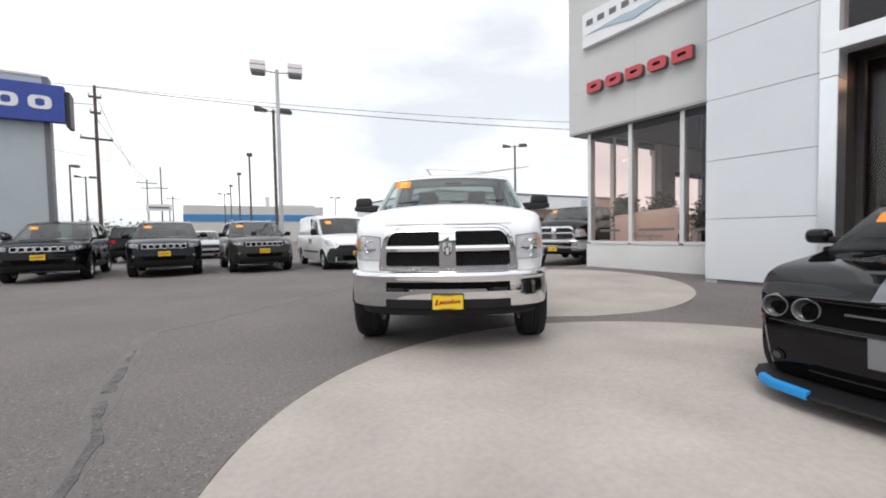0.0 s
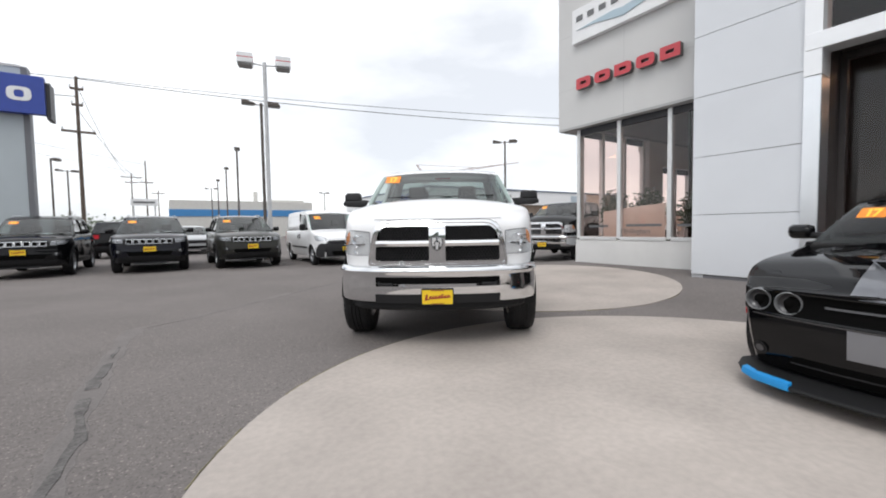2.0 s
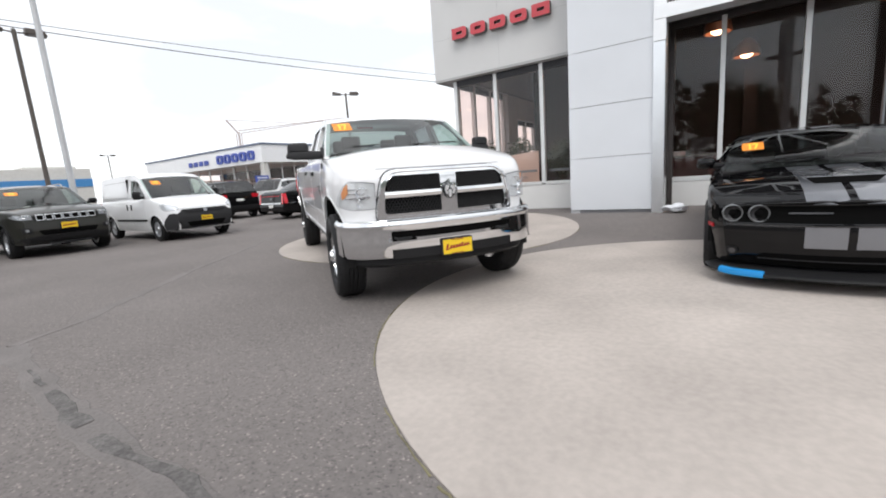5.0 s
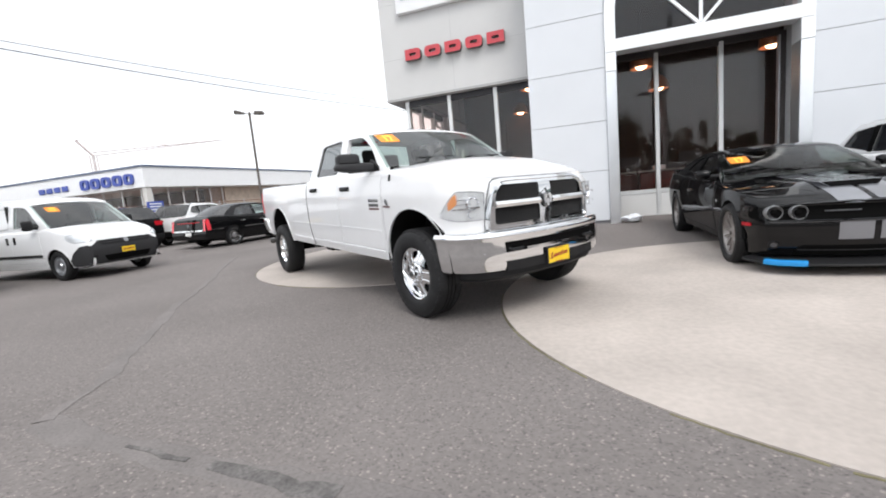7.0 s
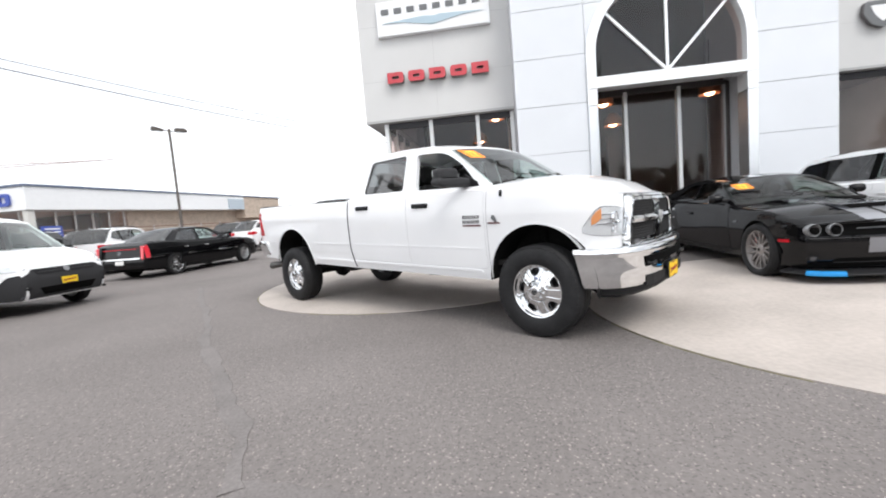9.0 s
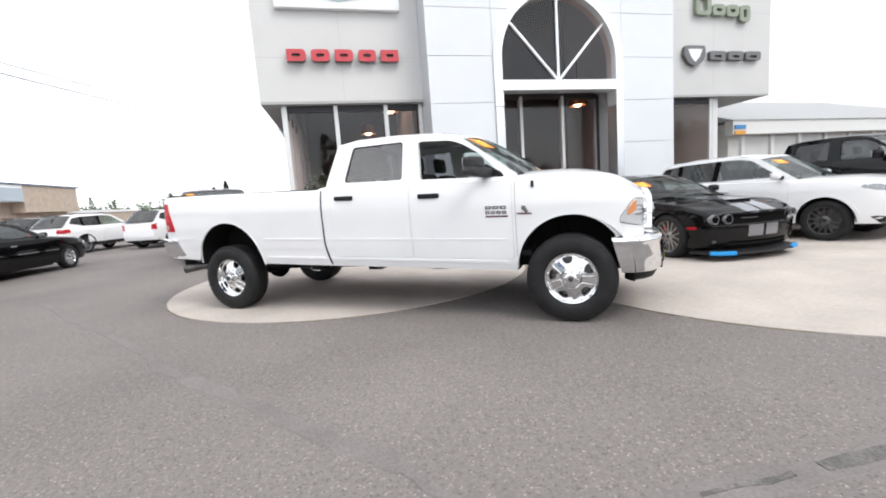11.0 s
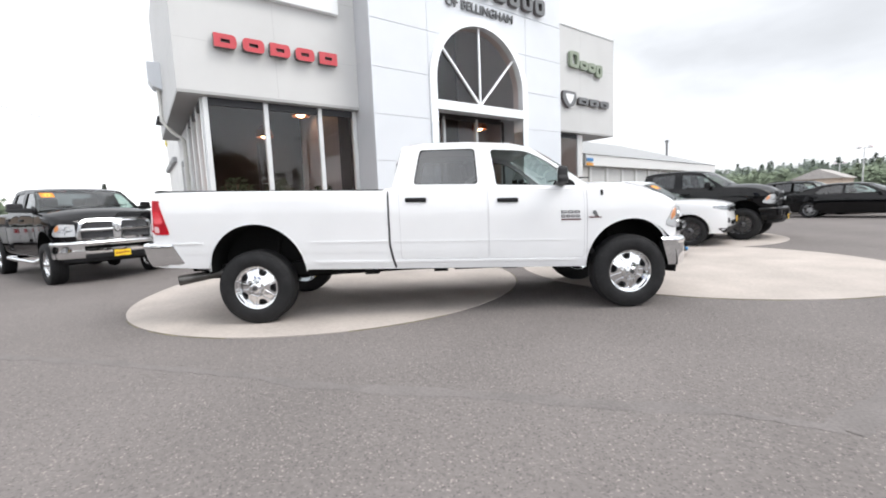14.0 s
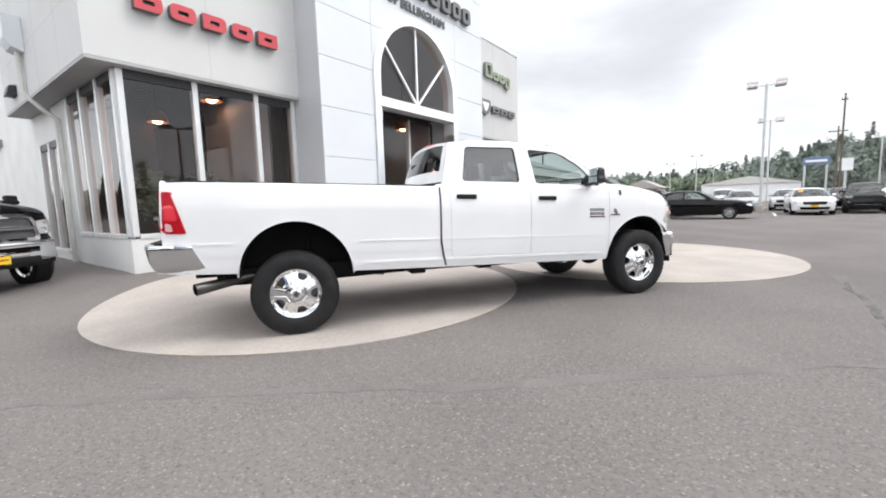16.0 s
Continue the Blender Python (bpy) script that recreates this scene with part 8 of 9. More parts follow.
# muscle coupe
def coupe(name, m, label):
    roof = [(0.82, 0.945), (0.10, 1.290), (-0.2, 1.335), (-0.6, 1.345), (-1.0, 1.300), (-1.78, 1.06)]
    wa = rounded([(0.60, 1.03), (-0.50, 1.03), (-0.47, 1.298), (-0.12, 1.290), (0.07, 1.250)], [0.02, 0.03, 0.04, 0.1, 0.08])
    wc = rounded([(-0.58, 1.05), (-0.56, 1.292), (-0.88, 1.258), (-1.15, 1.10)], 0.03)
    s = dict(nose_bow=0.30, cap_bow=True, wb=2.95, front=2.30, rear=-2.52, hw=0.96, hub=0.355, track=1.66, lip=0.05,
             edge=[(-2.52, 0.97), (-2.25, 1.06), (-1.75, 1.055), (-1.2, 1.02), (-0.4, 0.985), (0.6, 0.955), (1.1, 0.905), (1.7, 0.865), (2.1, 0.785), (2.30, 0.715), (2.36, 0.715)],
             plan=[(-2.52, 0.86), (-2.35, 0.94), (-1.9, 0.985), (-1.3, 1.0), (-0.3, 0.965), (0.7, 0.96), (1.45, 0.985), (1.85, 0.97), (2.15, 0.91), (2.30, 0.85), (2.36, 0.81)],
             side=[(0.17, 0.93), (0.30, 0.955), (0.42, 0.975), (0.62, 1.0), (0.76, 1.0), (0.90, 0.975), (1.0, 0.945), (1.1, 0.92)],
             crown=[(-2.52, 0.01), (-2.0, 0.03), (-1.7, 0.03), (0.7, 0.03), (0.9, 0.035), (1.5, 0.042), (2.1, 0.036), (2.36, 0.02)],
             nose=[(0.15, -0.05), (0.28, 0.02), (0.40, 0.05), (0.55, 0.06), (0.66, 0.03), (0.76, 0.04), (0.85, -0.02), (0.95, -0.08)], tail=[(0.2, -0.1), (0.5, 0.02), (0.9, 0.0), (1.05, -0.04)],
             sill=[(-2.52, 0.30), (-1.9, 0.24), (-1.0, 0.21), (1.0, 0.21), (1.9, 0.20), (2.36, 0.20)],
             arches=[(1.475, 0.395, 0.0), (-1.475, 0.395, 0.0)], cowl=0.82, deck=-1.78, roof=roof, roof_hw=0.66, roof_crown=0.045, belt_lo=0.94, bow=0.10, bow_foot=0.2, inset=0.05,
             cab_outline=[(0.82, 0.90), (0.82, 0.945)] + roof[1:] + [(-1.78, 0.93)], windows=[wa, wc], glass=[GLASS_SMOKE, GLASS_DARK], screen_glass=GLASS_SMOKE, open_windows=set(),
             wheel=tyre_set("coupe", 0.358, 0.26, 0.262, "twin", 7, BRONZE_WHEEL))
    car, body = car_base(name, m, s, BLACK_PAINT, label, "car")
    on = on_body(car, body)
    door(car, body, -0.62, 0.76, 0.30, 0.955, BLACK_PAINT, GAP_DARK, r=0.06)
    grip(car, body, -0.45, 0.80, BLACK_PAINT, 0.18, 0.04)
    # front face: grille slot, paired round lamps, intake, splitter
    slot = rounded([(-0.92, 0.566), (0.92, 0.566), (0.92, 0.722), (-0.92, 0.722)], 0.05)
    on("grille_slot", [slot], "+x", 0.004, 0.0, HOLLOW)
    on("grille_frame", [slot, rounded([(-0.90, 0.576), (0.90, 0.576), (0.90, 0.712), (-0.90, 0.712)], 0.04)], "+x", 0.022, 0.03, BLACK_PAINT, smooth=40)
    on("grille_blade", [rounded([(-0.38, 0.648), (-0.12, 0.648), (-0.12, 0.660), (-0.38, 0.660)], 0.002)], "+x", 0.018, 0.01, DARK_METAL, step=0.2)
    for sd in (-1, 1):
        for y in (0.565, 0.745):
            hit = body.tree.ray_cast(Vector((9.0, sd * (y - 0.075), 0.648)), Vector((-1, 0, 0)))[0]
            m0 = Matrix.Translation((hit.x + 0.010, sd * y, 0.648)) @ Matrix.Rotation(radians(90), 4, "Z")
            lamp = part("headlamp", lathe(bmesh.new(), [(0.061, 0.03), (0.063, 0.006), (0.069, 0.001), (0.074, 0.005), (0.076, 0.08)], 28, m0), HALO, car, "round halo headlamp", 50)
            part("bowl", lathe(bmesh.new(), [(0.0, 0.040), (0.040, 0.034), (0.058, 0.016)], 24, m0), DARK_METAL, lamp)
            part("projector", lathe(bmesh.new(), [(0.0, 0.012), (0.018, 0.015), (0.030, 0.022), (0.033, 0.034)], 20, m0), HOLLOW, lamp, "", 60)
    on("intake", [rounded([(-0.60, 0.215), (0.60, 0.215), (0.55, 0.315), (-0.55, 0.315)], 0.04)], "+x", 0.004, 0.0, HOLLOW)
    on("intake_bar", [rounded([(-0.56, 0.262), (0.56, 0.262), (0.56, 0.272), (-0.56, 0.272)], 0.004)], "+x", 0.008, 0.01, GREY_PLASTIC)
    for sd in (-1, 1):
        c = [(sd * 0.74 + 0.045 * math.cos(radians(a)), 0.315 + 0.04 * math.sin(radians(a))) for a in range(0, 360, 20)]
        f = on("fog_lamp", [c], "+x", 0.012, 0.012, PLASTIC, smooth=50, step=0.04)
        c = [(sd * 0.74 + 0.026 * math.cos(radians(a)), 0.315 + 0.024 * math.sin(radians(a))) for a in range(0, 360, 30)]
        on("fog_lens", [c], "+x", 0.016, 0.004, DARK_METAL, parent=f)
    path = [(1.92, -0.915), (2.05, -0.885), (2.16, -0.83), (2.27, -0.72), (2.36, -0.48), (2.41, -0.15), (2.41, 0.15), (2.36, 0.48), (2.27, 0.72), (2.16, 0.83), (2.05, 0.885), (1.92, 0.915)]
    part("splitter", sweep(path, [(-0.28, 0.13), (0.02, 0.126), (0.028, 0.138), (0.022, 0.150), (-0.02, 0.165), (-0.28, 0.20)], True), PLASTIC, car, "black front splitter", smooth=30)
    for p in ([(2.18, -0.81), (2.27, -0.72), (2.345, -0.515)], [(2.345, 0.515), (2.27, 0.72), (2.18, 0.81)]):
        part("splitter_guard", sweep(p, [(0.0, 0.123), (0.034, 0.123), (0.038, 0.140), (0.030, 0.168), (0.0, 0.178)], True), TAPE_BLUE, car, "bright blue shipping guard", smooth=30)
    # Thin metal strip imitates the highlight running along the bumper crease.
    on("bumper_crease", [rounded([(-0.90, 0.548), (0.90, 0.548), (0.90, 0.555), (-0.90, 0.555)], 0.002)], "+x", 0.006, 0.004, DARK_METAL, step=0.12)
    # paired stripes over hood, nose, roof and boot
    for sd in (-1, 1):
        y0, y1 = sorted((sd * 0.025, sd * 0.275))
        on("stripe", [[(0.90, y0), (2.30, y0), (2.30, y1), (0.90, y1)]], "+z", 0.002, 0.0, STRIPE)
        on("stripe", [[(-2.50, y0), (-1.86, y0), (-1.86, y1), (-2.50, y1)]], "+z", 0.002, 0.0, STRIPE)
        on("stripe", [[(y0, 0.375), (y1, 0.375), (y1, 0.545), (y0, 0.545)]], "+x", 0.003, 0.0, STRIPE)
        on("stripe", [[(y0, 0.716), (y1, 0.716), (y1, 0.75), (y0, 0.75)]], "+x", 0.003, 0.0, STRIPE)
        part("stripe", decal(body.roof_tree, [[(0.16, y0), (-1.0, y0), (-1.0, y1), (0.16, y1)]], "+z", 0.004, 0.0), STRIPE, car)
        o = rounded([(1.02, sd * 0.46), (1.30, sd * 0.50), (1.32, sd * 0.60), (1.06, sd * 0.56)], 0.03)
        on("hood_vent", [o], "+z", 0.004, 0.0, HOLLOW)
    # forward-facing hood scoop
    z1 = body.tree.ray_cast(Vector((1.95, 0, 4)), Vector((0, 0, -1)))[0].z - 0.006
    z0 = body.tree.ray_cast(Vector((1.45, 0, 4)), Vector((0, 0, -1)))[0].z - 0.002
    bm = bmesh.new()
    v = [bm.verts.new(p) for p in ((1.96, -0.19, z1), (1.96, 0.19, z1), (1.90, 0.265, z1 + 0.060), (1.90, -0.265, z1 + 0.060), (1.45, -0.27, z0), (1.45, 0.27, z0))]
    for f in ((0, 1, 2, 3), (3, 2, 5, 4), (0, 3, 4), (1, 5, 2)):
        bm.faces.new([v[k] for k in f])
    bmesh.ops.recalc_face_normals(bm, faces=bm.faces)
    scoop = part("hood_scoop", bm, STRIPE, car)
    bm = bmesh.new()
    v = [bm.verts.new(p) for p in ((1.961, -0.186, z1 + 0.004), (1.961, 0.186, z1 + 0.004), (1.907, 0.252, z1 + 0.056), (1.907, -0.252, z1 + 0.056))]
    bm.faces.new(v)
    part("scoop_mouth", bm, HOLLOW, scoop)
    for ax in ("-y", "+y"):
        on("side_marker", [rounded([(1.86, 0.50), (2.00, 0.50), (2.00, 0.535), (1.86, 0.535)], 0.01)], ax, 0.010, 0.01, TAIL_RED)
        on("sill_line", [[(-0.95, 0.295), (0.98, 0.295), (0.98, 0.302), (-0.95, 0.302)]], ax, 0.002, 0.0, GAP_DARK)
        on("badge_mark", [rounded([(0.90, 0.70), (1.00, 0.70), (1.00, 0.73), (0.90, 0.73)], 0.005)], ax, 0.006, 0.004, EMBLEM)
    tail_lamp(car, body, None, rounded([(0.20, 0.80), (0.80, 0.80), (0.80, 0.92), (0.20, 0.92)], 0.02))
    mirror(car, body, 0.56, 0.985, 1.045, (0.12, 0.20, 0.13), BLACK_PAINT)
    year_sticker(car, body, -0.535, 1.205, 0.20, 0.085)
    seats(car, (-0.15,), 0, 0.42, 0.98)
    bm = bmesh.new()
    for y0, y1 in ((-0.55, 0.0), (0.02, 0.6)):
        tube(bm, [(1.0, y0, 1.035), (0.92, (y0 + y1) / 2, 1.055), (0.90, y1, 1.05)], 0.007, 5)
    part("wiper", bm, PLASTIC, car)
    soften(part("spoiler", box(bmesh.new(), -2.50, -2.36, -0.78, 0.78, 1.065, 1.11), BLACK_PAINT, car), 0.012)
    return car


# upright crossover: compact, and larger by scale
def crossover(name, m, paint_mat, label, scale=1.0, group="", clad=PLASTIC, wheel_mat=SATIN, dark_wheel=False, sticker=True, tall_rear=False, slots=True, plate=True, roof_rails=True, spokes=5, plate_y=0.0, front=2.14, bow=0.0):
    roof = [(0.90, 1.07), (0.20, 1.515), (-0.2, 1.575), (-0.9, 1.585), (-1.6, 1.54 if not tall_rear else 1.57), (-2.04, 1.12)]
    wa = rounded([(0.64, 1.125), (-0.47, 1.115), (-0.45, 1.515), (-0.12, 1.51), (0.14, 1.465)], [0.02, 0.03, 0.03, 0.1, 0.08])
    wr = rounded([(-0.55, 1.115), (-1.24, 1.125), (-1.24, 1.50), (-0.53, 1.515)], 0.03)
    wq = rounded([(-1.31, 1.14), (-1.80, 1.24), (-1.64, 1.45), (-1.31, 1.49)], 0.04)
    s = dict(wb=2.636, front=front, nose_bow=bow, cap_bow=bow > 0, rear=-2.12, hw=0.91, hub=0.345, track=1.56, lip=0.06,
             edge=[(-2.12, 1.08), (-1.9, 1.12), (-1.0, 1.09), (0.3, 1.07), (0.9, 1.06), (1.5, 1.035), (1.9, 0.985), (2.08, 0.93), (2.14, 0.90)],
             plan=[(-2.12, 0.86), (-2.0, 0.92), (-1.7, 0.975), (-1.3, 0.995), (0.0, 0.985), (1.32, 1.0), (1.65, 0.97), (1.9, 0.91), (2.05, 0.84), (2.14, 0.78)],
             side=[(0.24, 0.93), (0.36, 0.965), (0.50, 0.985), (0.72, 1.0), (0.86, 1.0), (0.95, 0.985), (1.06, 0.955), (1.15, 0.93)],
             crown=[(-2.12, 0.0), (0.8, 0.02), (1.0, 0.04), (1.5, 0.05), (1.95, 0.035), (2.14, 0.01)],
             nose=[(0.24, -0.08), (0.40, 0.03), (0.60, 0.05), (0.75, 0.02), (0.92, 0.0), (1.05, -0.08)], tail=[(0.24, -0.05), (0.5, 0.04), (0.8, 0.02), (1.1, -0.02)],
             sill=[(-2.12, 0.36), (-1.7, 0.32), (-0.9, 0.29), (0.9, 0.29), (1.7, 0.30), (2.14, 0.30)],
             arches=[(1.318, 0.40, 0.0), (-1.318, 0.40, 0.0)], cowl=0.90, deck=-2.04, roof=roof, roof_hw=0.66, roof_crown=0.04, belt_lo=1.03, bow=0.10, bow_foot=0.16, inset=0.04,
             cab_outline=[(0.90, 1.02), (0.90, 1.07)] + roof[1:] + [(-2.04, 1.02)], windows=[wa, wr, wq], glass=[GLASS, GLASS_DARK, GLASS_DARK],
             wheel=tyre_set("crossover" + str(dark_wheel), 0.348, 0.23, 0.235, "twin", spokes, DARK_METAL if dark_wheel else wheel_mat))
    car, body = car_base(name, m @ Matrix.Scale(scale, 4), s, paint_mat, label, "suv", group)
    on = on_body(car, body)
    gap = GAP if paint_mat in (WHITE_PAINT, SILVER_PAINT) else GAP_DARK
    door(car, body, -0.45, 0.80, 0.44, 1.045, paint_mat, gap, r=0.06)
    door(car, body, -1.22, -0.47, 0.44, 1.05, paint_mat, gap, r=0.10)
    for side in (-1, 1):
        for pil in ([(-0.56, 1.112), (-0.46, 1.112), (-0.44, 1.518), (-0.54, 1.518)], [(-1.32, 1.13), (-1.23, 1.118), (-1.23, 1.505), (-1.32, 1.495)]):
            b2 = fill([pil])
            for v in b2.verts:
                v.co = (v.co.x, side * (body.flank(v.co.x, v.co.y) + 0.003), v.co.y)
            part("pillar_trim", b2, HOLLOW, car)
    grip(car, body, -0.28, 0.90, paint_mat, 0.19, 0.04)
    grip(car, body, -1.06, 0.91, paint_mat, 0.19, 0.04)
    arch_trim(car, body, s, clad)
    for ax in ("-y", "+y"):
        on("side_cladding", [[(-0.92, 0.30), (0.92, 0.30), (0.92, 0.42), (-0.92, 0.42)]], ax, 0.012, 0.012, clad)
        on("tail_lamp", [rounded([(-2.12, 0.80), (-2.01, 0.80), (-2.03, 1.04), (-2.12, 1.04)] if tall_rear else [(-2.12, 0.86), (-1.86, 0.90), (-1.90, 1.03), (-2.12, 1.03)], 0.02)], ax, 0.010, 0.012, TAIL_RED)
    # face
    chin = PLASTIC if slots else clad
    on("grille_panel", [rounded([(-0.55, 0.785), (0.55, 0.785), (0.56, 0.93), (-0.56, 0.93)], 0.03)], "+x", 0.008, 0.01, PLASTIC if slots else MESH_BLACK)
    if slots:
        for k in range(7):
            y = (k - 3) * 0.148
            o = rounded([(y - 0.066, 0.795), (y + 0.066, 0.795), (y + 0.066, 0.918), (y - 0.066, 0.918)], 0.02)
            i = rounded([(y - 0.054, 0.807), (y + 0.054, 0.807), (y + 0.054, 0.907), (y - 0.054, 0.907)], 0.015)
            on("slot_ring", [o, i], "+x", 0.018, 0.012, CHROME, smooth=50, step=0.1)
            on("slot", [i], "+x", 0.010, 0.0, HOLLOW, step=0.1)
    lamp = rounded([(0.575, 0.815), (0.80, 0.83), (0.86, 0.885), (0.84, 0.935), (0.575, 0.92)], [0.02, 0.03, 0.03, 0.03, 0.02])
    lamp_cluster(car, body, lamp, "+x", REFLECTOR_DIM, marker=None if slots else rounded([(0.80, 0.845), (0.85, 0.88), (0.84, 0.915), (0.80, 0.915)], 0.01))
    on("lower_fascia", [rounded([(-0.74, 0.31), (0.74, 0.31), (0.82, 0.42), (0.70, 0.455), (-0.70, 0.455), (-0.82, 0.42)], 0.03)], "+x", 0.008, 0.012, chin)
    on("intake", [rounded([(-0.44, 0.465), (0.44, 0.465), (0.52, 0.585), (-0.52, 0.585)], 0.03)], "+x", 0.006, 0.0, HOLLOW)
    on("intake_trim", [rounded([(-0.50, 0.462), (0.50, 0.462), (0.50, 0.480), (-0.50, 0.480)], 0.004)], "+x", 0.016, 0.012, SATIN if not slots else clad)
    for o in both(rounded([(0.60, 0.53), (0.76, 0.55), (0.76, 0.66), (0.62, 0.64)], 0.025)):
        f = on("fog_surround", [o], "+x", 0.010, 0.01, PLASTIC)
    for o in both([(0.69 + 0.032 * math.cos(radians(a)), 0.60 + 0.032 * math.sin(radians(a))) for a in range(0, 360, 30)]):
        on("fog_lamp", [o], "+x", 0.016, 0.008, REFLECTOR_DIM)
    on("skid_plate", [rounded([(-0.35, 0.262), (0.35, 0.262), (0.40, 0.315), (-0.40, 0.315)], 0.01)], "+x", 0.012, 0.012, chin)
    if plate:
        dealer_plate(car, body, front + 0.075 - (0.04 + bow * abs(plate_y)) * abs(plate_y), 0.655 - 0.15 * abs(plate_y), 0.30, 0.15, y=plate_y)
    on("rear_fascia", [rounded([(-0.78, 0.36), (0.78, 0.36), (0.80, 0.56), (-0.80, 0.56)], 0.03)], "-x", 0.008, 0.01, clad)
    tail_lamp(car, body, None, rounded([(0.68, 0.80), (0.82, 0.80), (0.82, 1.04), (0.70, 1.04)] if tall_rear else [(0.52, 0.87), (0.80, 0.87), (0.82, 1.03), (0.50, 1.03)], 0.02), TAIL_RED)
    on("plate", [rounded([(-0.15, 0.74), (0.15, 0.74), (0.15, 0.84), (-0.15, 0.84)], 0.01)], "-x", 0.010, 0.004, PAPER)
    mirror(car, body, 0.66, 0.99, 1.15, (0.12, 0.19, 0.14), paint_mat if clad is not PLASTIC else BLACK_PAINT)
    if roof_rails:
        for sd in (-1, 1):
            bm = bmesh.new()
            tube(bm, [(0.05, sd * 0.60, 1.565), (-0.1, sd * 0.60, 1.625), (-1.4, sd * 0.60, 1.625), (-1.55, sd * 0.60, 1.575)], 0.016, 6)
            part("roof_rail", bm, PLASTIC if not slots else SATIN, car, smooth=60)
    if sticker:
        year_sticker(car, body, -0.46, 1.415, 0.21, 0.075)
    seats(car, (-0.05, -0.95), 0, 0.55, 1.12)
    return car


# panel van
def panel_van(name, m, label):
    roof = [(1.38, 1.15), (0.66, 1.70), (0.32, 1.785), (-1.0, 1.815), (-2.18, 1.78), (-2.28, 1.15)]
    wa = rounded([(1.10, 1.19), (0.12, 1.19), (0.14, 1.655), (0.50, 1.64), (0.66, 1.575)], [0.02, 0.03, 0.04, 0.06, 0.06])
    s = dict(wb=3.11, front=2.36, rear=-2.30, hw=0.915, hub=0.32, track=1.58, lip=0.05,
             edge=[(-2.30, 1.12), (0.9, 1.12), (1.38, 1.13), (1.75, 1.06), (2.1, 0.98), (2.30, 0.88), (2.36, 0.84)],
             plan=[(-2.30, 0.93), (-2.15, 0.985), (-1.0, 1.0), (1.0, 1.0), (1.55, 0.995), (1.9, 0.95), (2.15, 0.88), (2.30, 0.80), (2.36, 0.76)],
             side=[(0.22, 0.93), (0.36, 0.97), (0.52, 0.99), (0.72, 1.0), (0.95, 1.0), (1.08, 0.985), (1.2, 0.97)],
             crown=[(-2.3, 0.0), (1.3, 0.02), (1.5, 0.05), (2.0, 0.05), (2.36, 0.02)],
             nose=[(0.22, -0.06), (0.4, 0.04), (0.6, 0.06), (0.8, 0.0), (1.0, -0.1)], tail=[(0.2, 0.0), (0.5, 0.03), (1.1, 0.0)],
             sill=[(-2.3, 0.34), (-1.8, 0.30), (-1.0, 0.26), (1.0, 0.26), (1.9, 0.27), (2.36, 0.27)],
             arches=[(1.555, 0.365, 0.0), (-1.555, 0.365, 0.0)], cowl=1.38, deck=-2.24, roof=roof, roof_hw=0.76, roof_crown=0.05, belt_lo=1.09, bow=0.10, bow_foot=0.2, inset=0.03,
             cab_outline=[(1.38, 1.08), (1.38, 1.15)] + roof[1:] + [(-2.28, 1.08)], windows=[wa], glass=[GLASS],
             wheel=tyre_set("van", 0.322, 0.20, 0.205, "steel", 1, SATIN), rear_glass=WHITE_PAINT)
    car, body = car_base(name, m, s, WHITE_PAINT, label, "van")
    on = on_body(car, body)
    door(car, body, 0.05, 1.12, 0.40, 1.11, WHITE_PAINT, GAP, r=0.06)
    door(car, body, -1.05, 0.03, 0.40, 1.11, WHITE_PAINT, GAP, r=0.05)
    for x in (0.20, -0.08):
        for ax in ("-y", "+y"):
            on("door_pull", [rounded([(x - 0.035, 0.84), (x + 0.035, 0.84), (x + 0.035, 1.00), (x - 0.035, 1.00)], 0.02)], ax, 0.016, 0.014, PLASTIC)
    for ax in ("-y", "+y"):
        on("side_moulding", [rounded([(-1.0, 0.53), (1.10, 0.53), (1.10, 0.585), (-1.0, 0.585)], 0.012)], ax, 0.016, 0.016, PLASTIC)
        on("rear_moulding", [rounded([(-2.28, 0.53), (-1.98, 0.53), (-1.98, 0.585), (-2.28, 0.585)], 0.012)], ax, 0.016, 0.016, PLASTIC)
        on("bumper_wrap", [rounded([(1.95, 0.28), (2.36, 0.28), (2.36, 0.72), (2.20, 0.70), (2.02, 0.55), (1.93, 0.42)], 0.02)], ax, 0.010, 0.012, GREY_PLASTIC)
        on("tail_lamp", [rounded([(-2.29, 0.75), (-2.20, 0.75), (-2.20, 1.10), (-2.29, 1.10)], 0.02)], ax, 0.010, 0.01, TAIL_RED)
        # pressed panel on the cargo side
        o = rounded([(-2.05, 1.18), (-0.06, 1.18), (-0.10, 1.66), (-2.0, 1.64)], 0.05)
        i = rounded([(-2.03, 1.20), (-0.08, 1.20), (-0.12, 1.64), (-1.98, 1.62)], 0.05)
        b2 = fill([o, i])
        side = -1 if ax == "-y" else 1
        for v in b2.verts:
            v.co = (v.co.x, side * (body.flank(v.co.x, v.co.y) + 0.003), v.co.y)
        part("panel_rib", b2, GAP, car)
    fascia = rounded([(-0.80, 0.29), (0.80, 0.29), (0.84, 0.50), (0.78, 0.66), (0.60, 0.75), (0.56, 0.80), (-0.56, 0.80), (-0.60, 0.75), (-0.78, 0.66), (-0.84, 0.50)], 0.04)
    on("front_fascia", [fascia], "+x", 0.012, 0.016, GREY_PLASTIC, lb="unpainted dark bumper")
    on("grille_bar", [rounded([(-0.50, 0.70), (0.50, 0.70), (0.54, 0.79), (-0.54, 0.79)], 0.03)], "+x", 0.020, 0.01, PLASTIC)
